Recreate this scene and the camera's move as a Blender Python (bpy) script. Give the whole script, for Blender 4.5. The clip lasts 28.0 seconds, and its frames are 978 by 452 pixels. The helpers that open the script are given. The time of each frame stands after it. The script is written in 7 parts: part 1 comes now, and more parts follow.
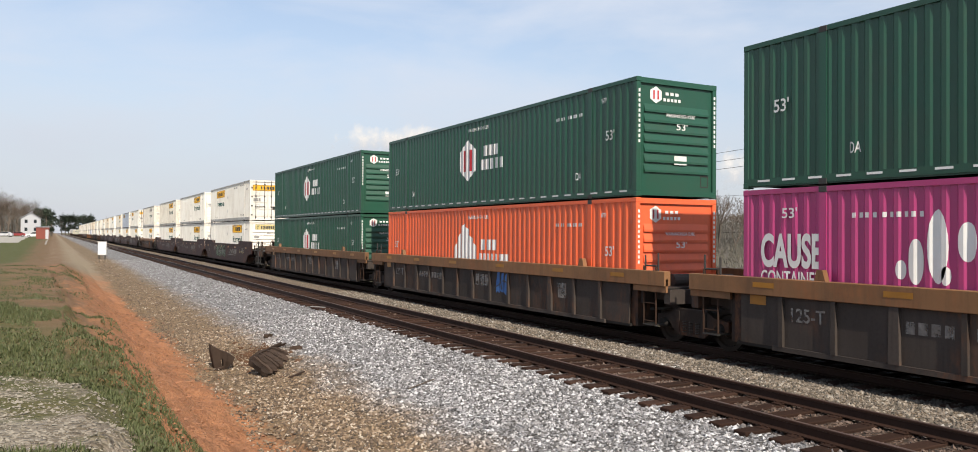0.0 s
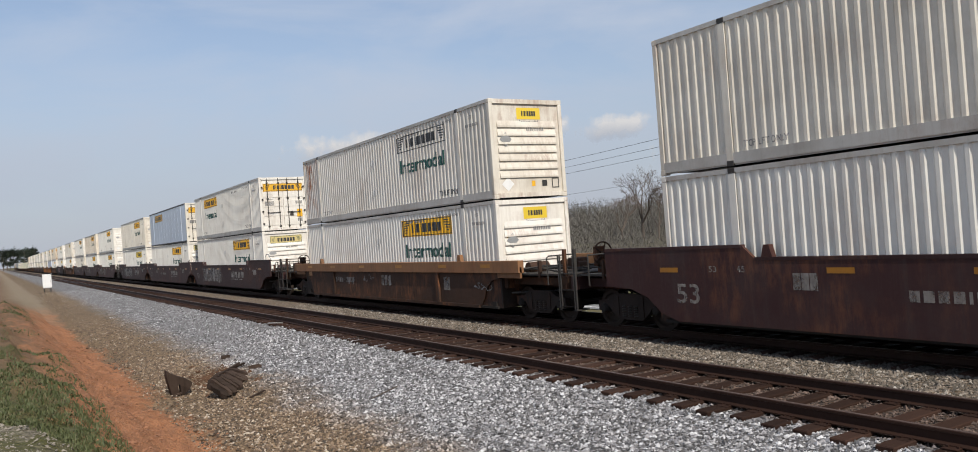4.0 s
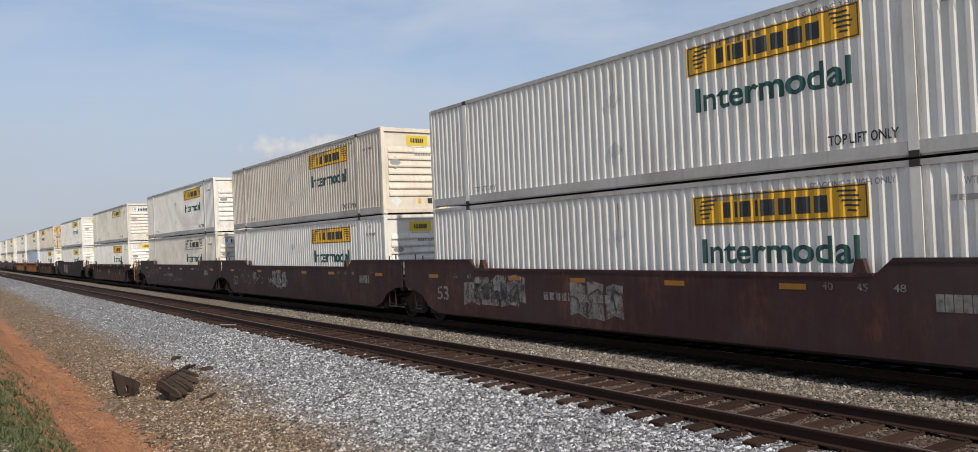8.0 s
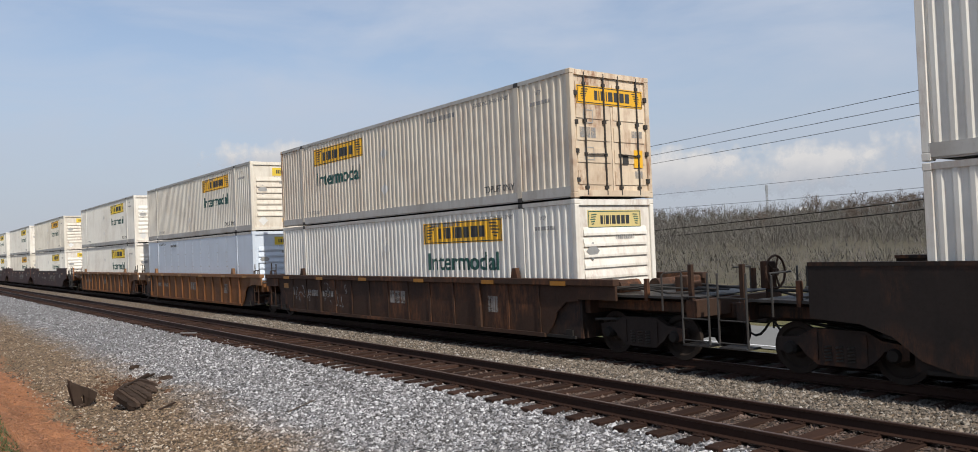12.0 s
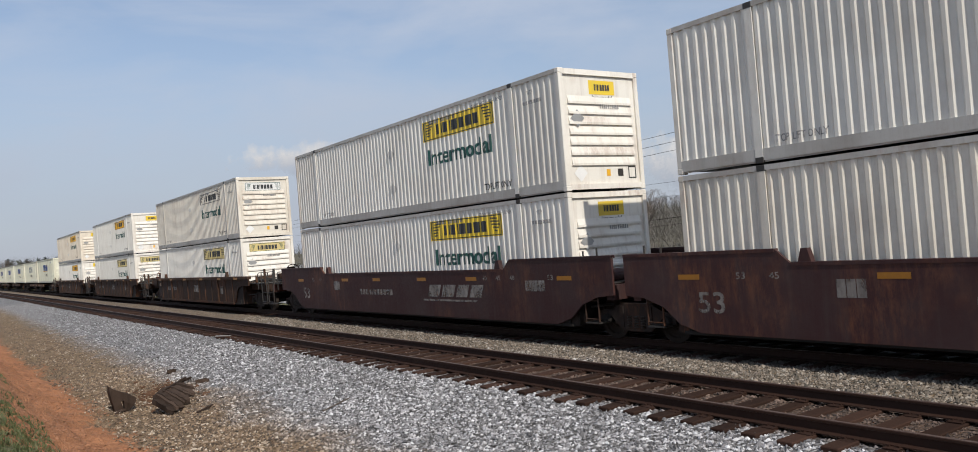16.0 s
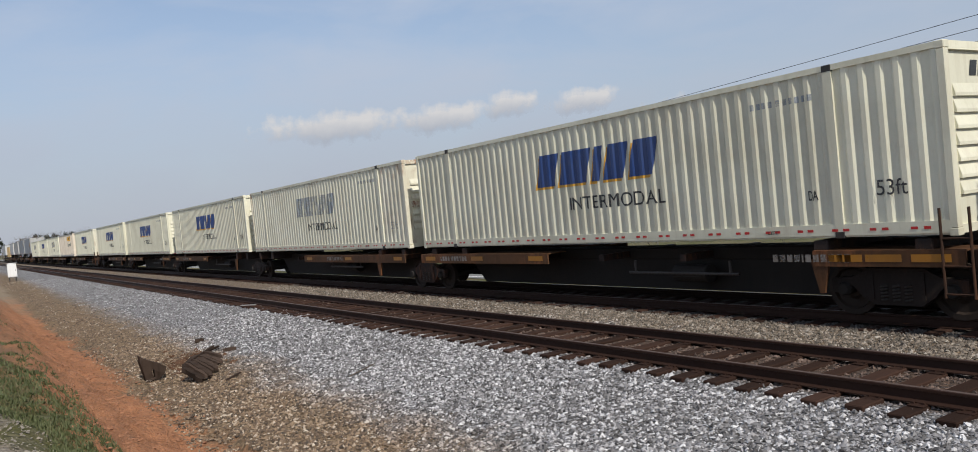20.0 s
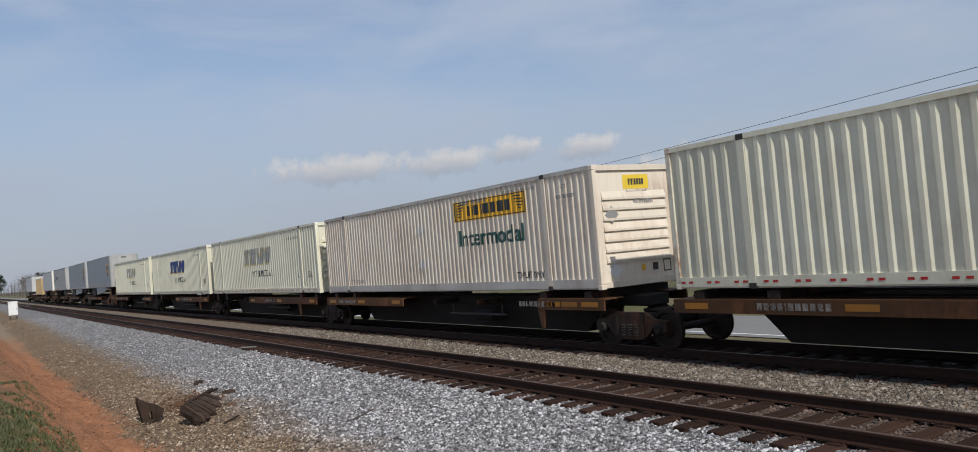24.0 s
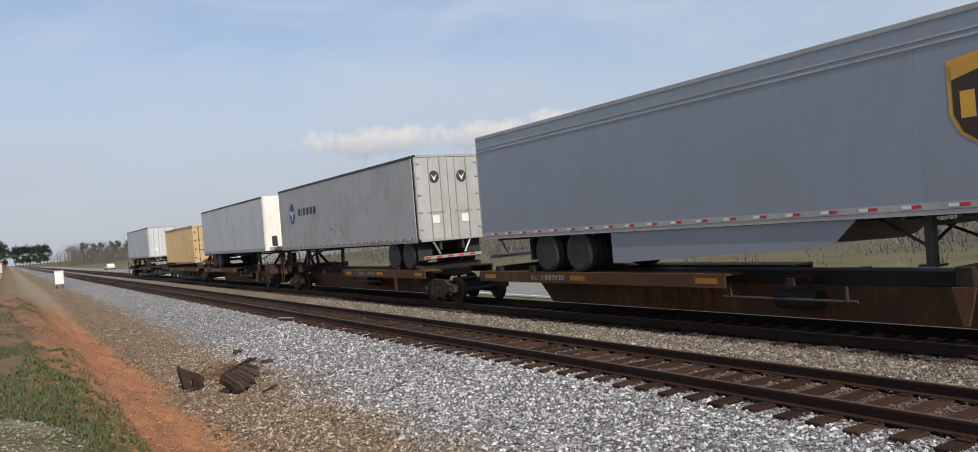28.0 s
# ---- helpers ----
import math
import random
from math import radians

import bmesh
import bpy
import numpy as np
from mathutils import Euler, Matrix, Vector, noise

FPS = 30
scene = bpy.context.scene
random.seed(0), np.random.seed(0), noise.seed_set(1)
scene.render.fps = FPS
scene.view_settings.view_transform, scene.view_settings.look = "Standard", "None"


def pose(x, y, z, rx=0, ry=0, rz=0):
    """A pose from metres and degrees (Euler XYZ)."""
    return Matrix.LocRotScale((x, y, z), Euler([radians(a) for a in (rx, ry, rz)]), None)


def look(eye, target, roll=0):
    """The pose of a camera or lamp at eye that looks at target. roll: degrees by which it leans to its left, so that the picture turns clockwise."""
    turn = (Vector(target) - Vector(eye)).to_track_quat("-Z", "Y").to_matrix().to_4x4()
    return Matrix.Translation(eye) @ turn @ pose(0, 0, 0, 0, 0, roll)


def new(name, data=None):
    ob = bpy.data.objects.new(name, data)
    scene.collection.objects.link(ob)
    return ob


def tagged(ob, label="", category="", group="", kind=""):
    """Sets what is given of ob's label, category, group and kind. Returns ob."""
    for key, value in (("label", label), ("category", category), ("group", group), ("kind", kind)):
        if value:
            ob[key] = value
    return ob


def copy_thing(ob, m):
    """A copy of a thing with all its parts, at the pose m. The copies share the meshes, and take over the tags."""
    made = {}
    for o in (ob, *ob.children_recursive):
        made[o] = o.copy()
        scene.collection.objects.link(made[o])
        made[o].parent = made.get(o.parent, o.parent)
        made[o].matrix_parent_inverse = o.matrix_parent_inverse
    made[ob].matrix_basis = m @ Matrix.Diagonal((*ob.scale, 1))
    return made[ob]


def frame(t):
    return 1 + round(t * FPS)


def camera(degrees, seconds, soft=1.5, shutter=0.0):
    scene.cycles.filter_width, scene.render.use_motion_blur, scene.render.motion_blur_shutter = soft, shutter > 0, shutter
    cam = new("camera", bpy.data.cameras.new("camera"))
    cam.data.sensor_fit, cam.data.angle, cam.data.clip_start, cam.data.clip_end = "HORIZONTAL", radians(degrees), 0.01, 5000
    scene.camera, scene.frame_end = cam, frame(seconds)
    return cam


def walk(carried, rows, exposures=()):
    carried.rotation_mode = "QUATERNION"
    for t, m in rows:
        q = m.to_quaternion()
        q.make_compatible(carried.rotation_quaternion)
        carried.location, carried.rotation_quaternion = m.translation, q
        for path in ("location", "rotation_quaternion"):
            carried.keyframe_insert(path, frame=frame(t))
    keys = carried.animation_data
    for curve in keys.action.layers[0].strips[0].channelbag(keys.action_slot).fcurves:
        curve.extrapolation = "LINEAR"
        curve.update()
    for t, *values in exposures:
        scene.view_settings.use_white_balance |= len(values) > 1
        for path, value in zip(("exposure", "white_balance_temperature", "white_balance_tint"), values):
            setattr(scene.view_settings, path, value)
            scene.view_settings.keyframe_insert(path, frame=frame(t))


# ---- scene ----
# ---- exposure and the brightness of haze and cloud ----
EXPO = [(0, 0.44, 6900, 10), (1, 0.41, 6850, 10), (2, 0.07, 6550, 10), (4.5, 0.0, 6500, 10), (14, 0.02, 6500, 10), (17, -0.06, 6400, 10), (20, -0.05, 6450, 10), (23, -0.16, 6350, 10), (24, -0.2, 6300, 10), (26, -0.22, 6350, 10), (27, -0.18, 6350, 10), (28, 0.1, 6600, 10)]
SKY_VEIL = (5.0, 5.35, 6.1, 1)
SKY_HAZE = (3.45, 3.75, 4.5, 1)
CLOUD_GLOW = 0.82
cam = camera(63.0, 28.0, soft=0.9)
# the hand-held camera: seconds, place, yaw, pitch, roll
PATH = [
    (0, -0.151, 0.111, 2.425, -28.59, 0.67, -0.38),
    (0.5, -0.139, 0.109, 2.431, -28.03, 0.88, -0.48),
    (1, -0.127, 0.108, 2.436, -27.71, 1.91, 0.43),
    (1.5, -0.124, 0.106, 2.432, -28.73, 2.54, 0.52),
    (2, -0.121, 0.103, 2.429, -29.42, 2.36, 0.74),
    (2.5, -0.121, 0.103, 2.429, -29.62, 2.14, 0.87),
    (4.5, -0.066, 0.100, 2.458, -32.15, 0.11, 4.66),
    (5, -0.066, 0.100, 2.458, -32.45, 0.03, 3.88),
    (5.5, -0.075, 0.101, 2.457, -31.82, -0.29, 3.10),
    (6, -0.084, 0.103, 2.456, -31.66, -0.59, 5.32),
    (6.5, -0.093, 0.104, 2.455, -33.38, -0.05, 4.24),
    (7, -0.103, 0.105, 2.455, -31.21, 0.23, 5.13),
    (7.5, -0.105, 0.103, 2.452, -31.11, 0.96, 2.81),
    (8, -0.107, 0.102, 2.450, -34.76, 0.85, 2.45),
    (8.5, -0.102, 0.103, 2.454, -36.09, 0.46, 3.21),
    (9, -0.098, 0.104, 2.457, -35.83, -0.17, 4.28),
    (9.5, -0.102, 0.101, 2.443, -35.29, 0.19, 3.99),
    (10, -0.106, 0.099, 2.429, -35.38, 0.30, 3.92),
    (10.5, -0.108, 0.100, 2.431, -36.50, 0.16, 4.54),
    (11, -0.110, 0.101, 2.433, -35.79, 0.48, 3.74),
    (11.5, -0.110, 0.101, 2.433, -36.35, 1.06, 3.13),
    (13.5, -0.110, 0.098, 2.441, -39.49, 1.20, 1.18),
    (14, -0.110, 0.098, 2.441, -39.80, 1.39, 1.88),
    (14.5, -0.101, 0.098, 2.440, -37.97, 1.16, 3.10),
    (15, -0.091, 0.097, 2.438, -36.41, 0.92, 3.47),
    (15.5, -0.086, 0.099, 2.441, -34.24, 1.32, 3.59),
    (16, -0.080, 0.102, 2.444, -35.25, 0.91, 4.55),
    (16.5, -0.093, 0.104, 2.440, -34.62, 0.95, 5.79),
    (17, -0.105, 0.106, 2.436, -32.93, -0.12, 8.90),
    (17.5, -0.112, 0.107, 2.434, -30.45, -1.45, 4.58),
    (18, -0.118, 0.107, 2.432, -28.91, -2.04, 3.55),
    (18.5, -0.113, 0.104, 2.429, -30.10, -2.30, 4.73),
    (19, -0.107, 0.101, 2.426, -32.87, -1.24, 5.82),
    (19.5, -0.101, 0.100, 2.428, -34.25, -1.51, 5.25),
    (20, -0.095, 0.099, 2.431, -33.82, -1.40, 5.65),
    (20.5, -0.095, 0.099, 2.431, -33.62, -1.54, 5.24),
    (22.5, -0.119, 0.099, 2.441, -35.02, 0.80, 2.16),
    (23, -0.119, 0.099, 2.441, -35.14, 1.07, 3.88),
    (23.5, -0.108, 0.102, 2.443, -33.28, 1.74, 3.37),
    (24, -0.097, 0.104, 2.444, -33.62, 1.78, 4.93),
    (24.5, -0.092, 0.105, 2.443, -32.95, 1.05, 5.13),
    (25, -0.087, 0.106, 2.442, -33.13, 1.49, 4.82),
    (25.5, -0.081, 0.105, 2.455, -33.21, 0.90, 4.82),
    (26, -0.075, 0.104, 2.469, -33.02, 1.31, 5.18),
    (26.5, -0.080, 0.103, 2.462, -31.83, 2.00, 4.95),
    (27, -0.085, 0.103, 2.455, -31.62, 1.28, 5.80),
    (27.5, -0.090, 0.104, 2.459, -31.62, 0.44, 4.67),
    (28, -0.095, 0.106, 2.464, -31.16, 0.04, 4.62),
]

walk(cam, [(t, pose(x, y, z, 90 + pitch, roll, yaw)) for t, x, y, z, yaw, pitch, roll in PATH],
     exposures=EXPO)

# ---- light: hazy spring sun from behind the camera, thin high cloud ----
SUN_EL, SUN_OFF = 42.5, 8.7
to_sun = Vector((-math.sin(radians(SUN_OFF)) * math.cos(radians(SUN_EL)), -math.cos(radians(SUN_OFF)) * math.cos(radians(SUN_EL)), math.sin(radians(SUN_EL))))
sun = new("sun", bpy.data.lights.new("sun", "SUN"))
sun.data.energy, sun.data.angle, sun.data.color = 4.2, radians(0.6), (1.0, 0.93, 0.83)
sun.matrix_world = look(to_sun * 100, (0, 0, 0))

world = bpy.data.worlds.new("sky")
scene.world = world
world.use_nodes = True


def build_sky():
    nt = world.node_tree
    N, L = nt.nodes, nt.links
    sky = N.new("ShaderNodeTexSky")
    sky.sky_type, sky.sun_disc = "NISHITA", False
    sky.sun_elevation, sky.sun_rotation = radians(SUN_EL), radians(180 + SUN_OFF)
    sky.dust_density, sky.air_density, sky.ozone_density = 0.6, 1.0, 2.0
    co = N.new("ShaderNodeTexCoord")
    sep = N.new("ShaderNodeSeparateXYZ")
    L.new(co.outputs["Generated"], sep.inputs[0])
    # thin cloud veil, stretched along the horizon
    mp = N.new("ShaderNodeMapping")
    mp.inputs["Scale"].default_value = (2.2, 2.2, 7.0)
    L.new(co.outputs["Generated"], mp.inputs[0])
    no = N.new("ShaderNodeTexNoise")
    no.inputs["Scale"].default_value, no.inputs["Detail"].default_value, no.inputs["Roughness"].default_value = 1.7, 7, 0.55
    no.inputs["Distortion"].default_value = 0.4
    L.new(mp.outputs[0], no.inputs["Vector"])
    rm = N.new("ShaderNodeMapRange")
    rm.inputs[1].default_value, rm.inputs[2].default_value, rm.inputs[3].default_value, rm.inputs[4].default_value = 0.35, 0.72, 0.22, 0.72
    L.new(no.outputs[0], rm.inputs[0])
    # haze that thickens towards the horizon
    hz = N.new("ShaderNodeMapRange")
    hz.interpolation_type = "SMOOTHSTEP"
    hz.inputs[1].default_value, hz.inputs[2].default_value, hz.inputs[3].default_value, hz.inputs[4].default_value = 0.0, 0.32, 0.85, 0.0
    L.new(sep.outputs[2], hz.inputs[0])
    mix = N.new("ShaderNodeMix")
    mix.data_type = "RGBA"
    mix.inputs[7].default_value = SKY_VEIL
    L.new(rm.outputs[0], mix.inputs[0])
    L.new(sky.outputs[0], mix.inputs[6])
    low = N.new("ShaderNodeMix")
    low.data_type = "RGBA"
    low.inputs[7].default_value = SKY_HAZE
    L.new(hz.outputs[0], low.inputs[0])
    L.new(mix.outputs[2], low.inputs[6])
    L.new(low.outputs[2], N["Background"].inputs[0])
    N["Background"].inputs[1].default_value = 0.12


build_sky()

# ---- materials ----
def node_mat(name):
    m = bpy.data.materials.new(name)
    m.use_nodes = True
    nt = m.node_tree
    return m, nt, nt.nodes, nt.links, nt.nodes["Principled BSDF"]


def noise_node(N, L, vec, scale, detail=5, rough=0.6):
    n = N.new("ShaderNodeTexNoise")
    n.inputs["Scale"].default_value, n.inputs["Detail"].default_value, n.inputs["Roughness"].default_value = scale, detail, rough
    L.new(vec, n.inputs["Vector"])
    return n.outputs["Fac"]


def ranged(N, L, fac, a, b, lo=0.0, hi=1.0):
    r = N.new("ShaderNodeMapRange")
    r.inputs[1].default_value, r.inputs[2].default_value, r.inputs[3].default_value, r.inputs[4].default_value = a, b, lo, hi
    L.new(fac, r.inputs[0])
    return r.outputs[0]


def mixed(N, L, fac, a, b, how="MIX"):
    n = N.new("ShaderNodeMix")
    n.data_type, n.blend_type = "RGBA", how
    for sock, val in ((0, fac), (6, a), (7, b)):
        if isinstance(val, (int, float)):
            n.inputs[sock].default_value = val
        elif isinstance(val, tuple):
            n.inputs[sock].default_value = (*val, 1) if len(val) == 3 else val
        else:
            L.new(val, n.inputs[sock])
    return n.outputs[2]


def calc(N, L, op, a, b=0.0):
    n = N.new("ShaderNodeMath")
    n.operation = op
    for i, val in enumerate((a, b)):
        if isinstance(val, (int, float)):
            n.inputs[i].default_value = val
        else:
            L.new(val, n.inputs[i])
    return n.outputs[0]


def bump(N, L, B, height, strength, dist=0.01):
    b = N.new("ShaderNodeBump")
    b.inputs["Strength"].default_value, b.inputs["Distance"].default_value = strength, dist
    L.new(height, b.inputs["Height"])
    L.new(b.outputs[0], B.inputs["Normal"])


def paint(name, color, dirt=(0.12, 0.09, 0.06), amount=0.35, rough=0.5, metal=0.0, streak=0.25, rust=0.0, vary=0.08, bumpy=0.15, grain=18.0, spec=0.5, worn=0.0):
    """Painted or bare metal: broad dirt, streaks that run down, fine grain, and rust patches."""
    m, nt, N, L, B = node_mat(name)
    co = N.new("ShaderNodeTexCoord").outputs["Object"]
    info = N.new("ShaderNodeObjectInfo")
    off = N.new("ShaderNodeVectorMath")
    off.operation = "ADD"
    L.new(co, off.inputs[0])
    L.new(info.outputs["Location"], off.inputs[1])
    off.inputs[1].default_value = (0, 0, 0)
    shift = N.new("ShaderNodeVectorMath")
    shift.operation = "SCALE"
    shift.inputs[0].default_value = (37.0, 19.0, 7.0)
    L.new(info.outputs["Random"], shift.inputs["Scale"])
    vec = N.new("ShaderNodeVectorMath")
    vec.operation = "ADD"
    L.new(co, vec.inputs[0])
    L.new(shift.outputs[0], vec.inputs[1])
    v = vec.outputs[0]
    broad = ranged(N, L, noise_node(N, L, v, 0.7, 6), 0.45, 0.75, 0.0, amount)
    col = mixed(N, L, broad, color, dirt)
    mp = N.new("ShaderNodeMapping")
    mp.inputs["Scale"].default_value = (6.0, 6.0, 0.35)
    L.new(v, mp.inputs[0])
    run = ranged(N, L, noise_node(N, L, mp.outputs[0], 1.0, 5, 0.65), 0.5, 0.78, 0.0, streak)
    col = mixed(N, L, run, col, dirt)
    if rust > 0:
        mp2 = N.new("ShaderNodeMapping")
        mp2.inputs["Scale"].default_value = (5.5, 5.5, 1.5)
        L.new(v, mp2.inputs[0])
        patch = noise_node(N, L, v, 0.55, 4)
        runs = noise_node(N, L, mp2.outputs[0], 1.0, 9, 0.78)
        both = calc(N, L, "MULTIPLY", ranged(N, L, patch, 0.48, 0.62), ranged(N, L, runs, 0.44, 0.6, 0.0, rust))
        col = mixed(N, L, both, col, mixed(N, L, noise_node(N, L, v, 9.0), (0.16, 0.05, 0.02), (0.33, 0.14, 0.06)))
    fine = noise_node(N, L, v, grain, 6, 0.7)
    col = mixed(N, L, ranged(N, L, fine, 0.55, 0.75, 0.0, 0.3 * amount + 0.05), col, dirt)
    hs = N.new("ShaderNodeHueSaturation")
    L.new(ranged(N, L, info.outputs["Random"], 0, 1, 1 - vary, 1 + vary), hs.inputs["Value"])
    L.new(col, hs.inputs["Color"])
    L.new(hs.outputs[0], B.inputs["Base Color"])
    L.new(ranged(N, L, fine, 0.3, 0.7, rough - 0.1, min(1, rough + 0.15)), B.inputs["Roughness"])
    B.inputs["Metallic"].default_value = metal
    B.inputs["Specular IOR Level"].default_value = spec
    if bumpy:
        bump(N, L, B, noise_node(N, L, v, grain * 0.7, 5), bumpy, 0.006)
    if worn:
        # thin paint, rubbed off in patches
        rub = calc(N, L, "ADD", noise_node(N, L, v, 3.2, 7, 0.7), calc(N, L, "MULTIPLY", noise_node(N, L, mp.outputs[0], 1.3, 4), 0.5))
        L.new(ranged(N, L, rub, 0.62, 0.86, 1.0, 1.0 - worn), B.inputs["Alpha"])
    return m


WHITE = paint("white_paint", (0.77, 0.75, 0.685), (0.40, 0.34, 0.27), 0.32, 0.45, streak=0.30, rust=0.14, vary=0.05)
NOSE_WHITE = paint("stained_white_end_paint", (0.765, 0.735, 0.665), (0.36, 0.29, 0.22), 0.36, 0.5, streak=0.4, rust=0.35, vary=0.04)
NOSE_DULL = paint("grimy_end_paint", (0.70, 0.655, 0.565), (0.30, 0.23, 0.16), 0.45, 0.55, streak=0.45, rust=0.4, vary=0.04)
STAINED_WHITE = paint("stained_white_paint", (0.72, 0.69, 0.62), (0.33, 0.27, 0.2), 0.38, 0.5, streak=0.35, rust=0.25, vary=0.04)
DULL_WHITE = paint("dull_white_paint", (0.72, 0.68, 0.59), (0.31, 0.25, 0.19), 0.40, 0.5, streak=0.35, rust=0.2, vary=0.04)
RUST_WHITE = paint("rust_streaked_white_paint", (0.60, 0.58, 0.54), (0.30, 0.24, 0.18), 0.4, 0.55, streak=0.3, rust=1.0)
CREAM = paint("cream_paint", (0.70, 0.63, 0.52), (0.40, 0.31, 0.22), 0.45, 0.5, streak=0.35, rust=0.3)
RUST_CREAM = paint("rust_streaked_cream_paint", (0.66, 0.55, 0.41), (0.36, 0.23, 0.14), 0.5, 0.55, streak=0.5, rust=1.0)
ICE = paint("pale_blue_white_panel", (0.60, 0.67, 0.76), (0.38, 0.40, 0.42), 0.25, 0.35, streak=0.15, vary=0.02)
IVORY = paint("ivory_green_paint", (0.70, 0.69, 0.55), (0.36, 0.32, 0.20), 0.35, 0.45, streak=0.3, rust=0.12)
RUSTY_IVORY = paint("rusting_ivory_paint", (0.70, 0.68, 0.55), (0.33, 0.27, 0.18), 0.45, 0.5, streak=0.5, rust=1.0)
GREEN = paint("dark_green_paint", (0.012, 0.072, 0.044), (0.05, 0.06, 0.04), 0.3, 0.38, streak=0.15, vary=0.05)
PINK = paint("magenta_paint", (0.40, 0.042, 0.16), (0.2, 0.06, 0.1), 0.3, 0.4, streak=0.2, vary=0.03)
ORANGE = paint("coral_orange_paint", (0.78, 0.13, 0.045), (0.4, 0.1, 0.05), 0.35, 0.45, streak=0.3, vary=0.03)
TAN = paint("tan_paint", (0.55, 0.40, 0.20), (0.3, 0.2, 0.1), 0.4, 0.5, streak=0.35, rust=0.3)
MAROON = paint("maroon_car_paint", (0.041, 0.0170, 0.0165), (0.060, 0.046, 0.043), 0.55, 0.6, streak=0.45, vary=0.22, rust=0.3, spec=0.25)
OCHRE = paint("faded_ochre_car_paint", (0.205, 0.105, 0.050), (0.075, 0.045, 0.028), 0.6, 0.6, streak=0.55, rust=0.5, vary=0.2, spec=0.25)
SOOT = paint("sooty_brown_steel", (0.028, 0.021, 0.018), (0.015, 0.012, 0.011), 0.6, 0.7, streak=0.5, rust=0.4, vary=0.25, spec=0.2)
SOOT_GREY = paint("grey_brown_grimy_steel", (0.058, 0.047, 0.041), (0.028, 0.023, 0.020), 0.6, 0.7, streak=0.55, rust=0.35, vary=0.15, spec=0.2)
BROWN = paint("rusty_brown_steel", (0.048, 0.026, 0.017), (0.022, 0.016, 0.012), 0.6, 0.7, streak=0.55, rust=0.5, vary=0.25, spec=0.2)
BLACK_STEEL = paint("black_greasy_steel", (0.027, 0.025, 0.0235), (0.042, 0.036, 0.03), 0.5, 0.65, streak=0.2, spec=0.08)
DARK_METAL = paint("dark_metal_fitting", (0.06, 0.058, 0.055), (0.05, 0.03, 0.02), 0.5, 0.5, metal=0.4, spec=0.25)
PALE_METAL = paint("pale_brushed_metal", (0.60, 0.59, 0.56), (0.33, 0.28, 0.22), 0.4, 0.45, metal=0.15)
GALV = paint("galvanised_metal", (0.42, 0.42, 0.41), (0.2, 0.17, 0.13), 0.4, 0.45, metal=0.5)
DECK_RUST = paint("rusty_brown_deck_paint", (0.085, 0.042, 0.02), (0.03, 0.02, 0.014), 0.7, 0.65, streak=0.6, rust=0.6, vary=0.2, spec=0.2)
RUSTY_OCHRE = paint("rusty_ochre_car_paint", (0.155, 0.066, 0.024), (0.05, 0.03, 0.018), 0.7, 0.65, streak=0.6, rust=0.6, vary=0.2, spec=0.2)
RUST_RED = paint("orange_red_rusty_paint", (0.30, 0.085, 0.035), (0.12, 0.045, 0.025), 0.5, 0.6, streak=0.3)
SAFETY = paint("safety_orange_paint", (0.40, 0.135, 0.018), (0.12, 0.06, 0.025), 0.5, 0.5, streak=0.3)
YELLOW = paint("logo_yellow", (0.74, 0.395, 0.016), (0.45, 0.28, 0.06), 0.3, 0.45, streak=0.15)
LEMON = paint("lemon_logo_yellow", (0.70, 0.50, 0.035), (0.5, 0.36, 0.1), 0.3, 0.45, streak=0.2)
PALE_YELLOW = paint("faded_logo_yellow", (0.58, 0.47, 0.20), (0.45, 0.36, 0.2), 0.4, 0.5, streak=0.3)
INK = paint("black_lettering", (0.025, 0.028, 0.03), (0.12, 0.11, 0.1), 0.25, 0.5, streak=0.1)
FAINT_INK = paint("worn_grey_lettering", (0.25, 0.25, 0.25), (0.4, 0.38, 0.35), 0.5, 0.5, worn=0.6)
GREEN_INK = paint("dark_green_lettering", (0.012, 0.075, 0.062), (0.1, 0.14, 0.12), 0.3, 0.5)
NAVY = paint("navy_blue_lettering", (0.014, 0.045, 0.17), (0.1, 0.12, 0.18), 0.3, 0.45)
FADED_NAVY = paint("sun_faded_blue_lettering", (0.27, 0.31, 0.35), (0.48, 0.47, 0.4), 0.6, 0.5, worn=0.7)
GOLD = paint("orange_gold_lettering", (0.62, 0.33, 0.04), (0.4, 0.25, 0.06), 0.3, 0.45)
WHITE_INK = paint("white_lettering", (0.72, 0.72, 0.70), (0.45, 0.43, 0.4), 0.3, 0.5)
DIM_INK = paint("dim_grey_white_lettering", (0.27, 0.25, 0.225), (0.12, 0.095, 0.08), 0.6, 0.6, worn=0.6)
RED_INK = paint("red_lettering", (0.42, 0.02, 0.03), (0.25, 0.05, 0.05), 0.2, 0.45)
BLUE_TAG = paint("blue_spray_paint", (0.03, 0.13, 0.36), (0.05, 0.06, 0.08), 0.4, 0.6)
GREEN_TAG = paint("pale_green_spray_paint", (0.19, 0.26, 0.18), (0.07, 0.08, 0.06), 0.6, 0.7, worn=0.8)
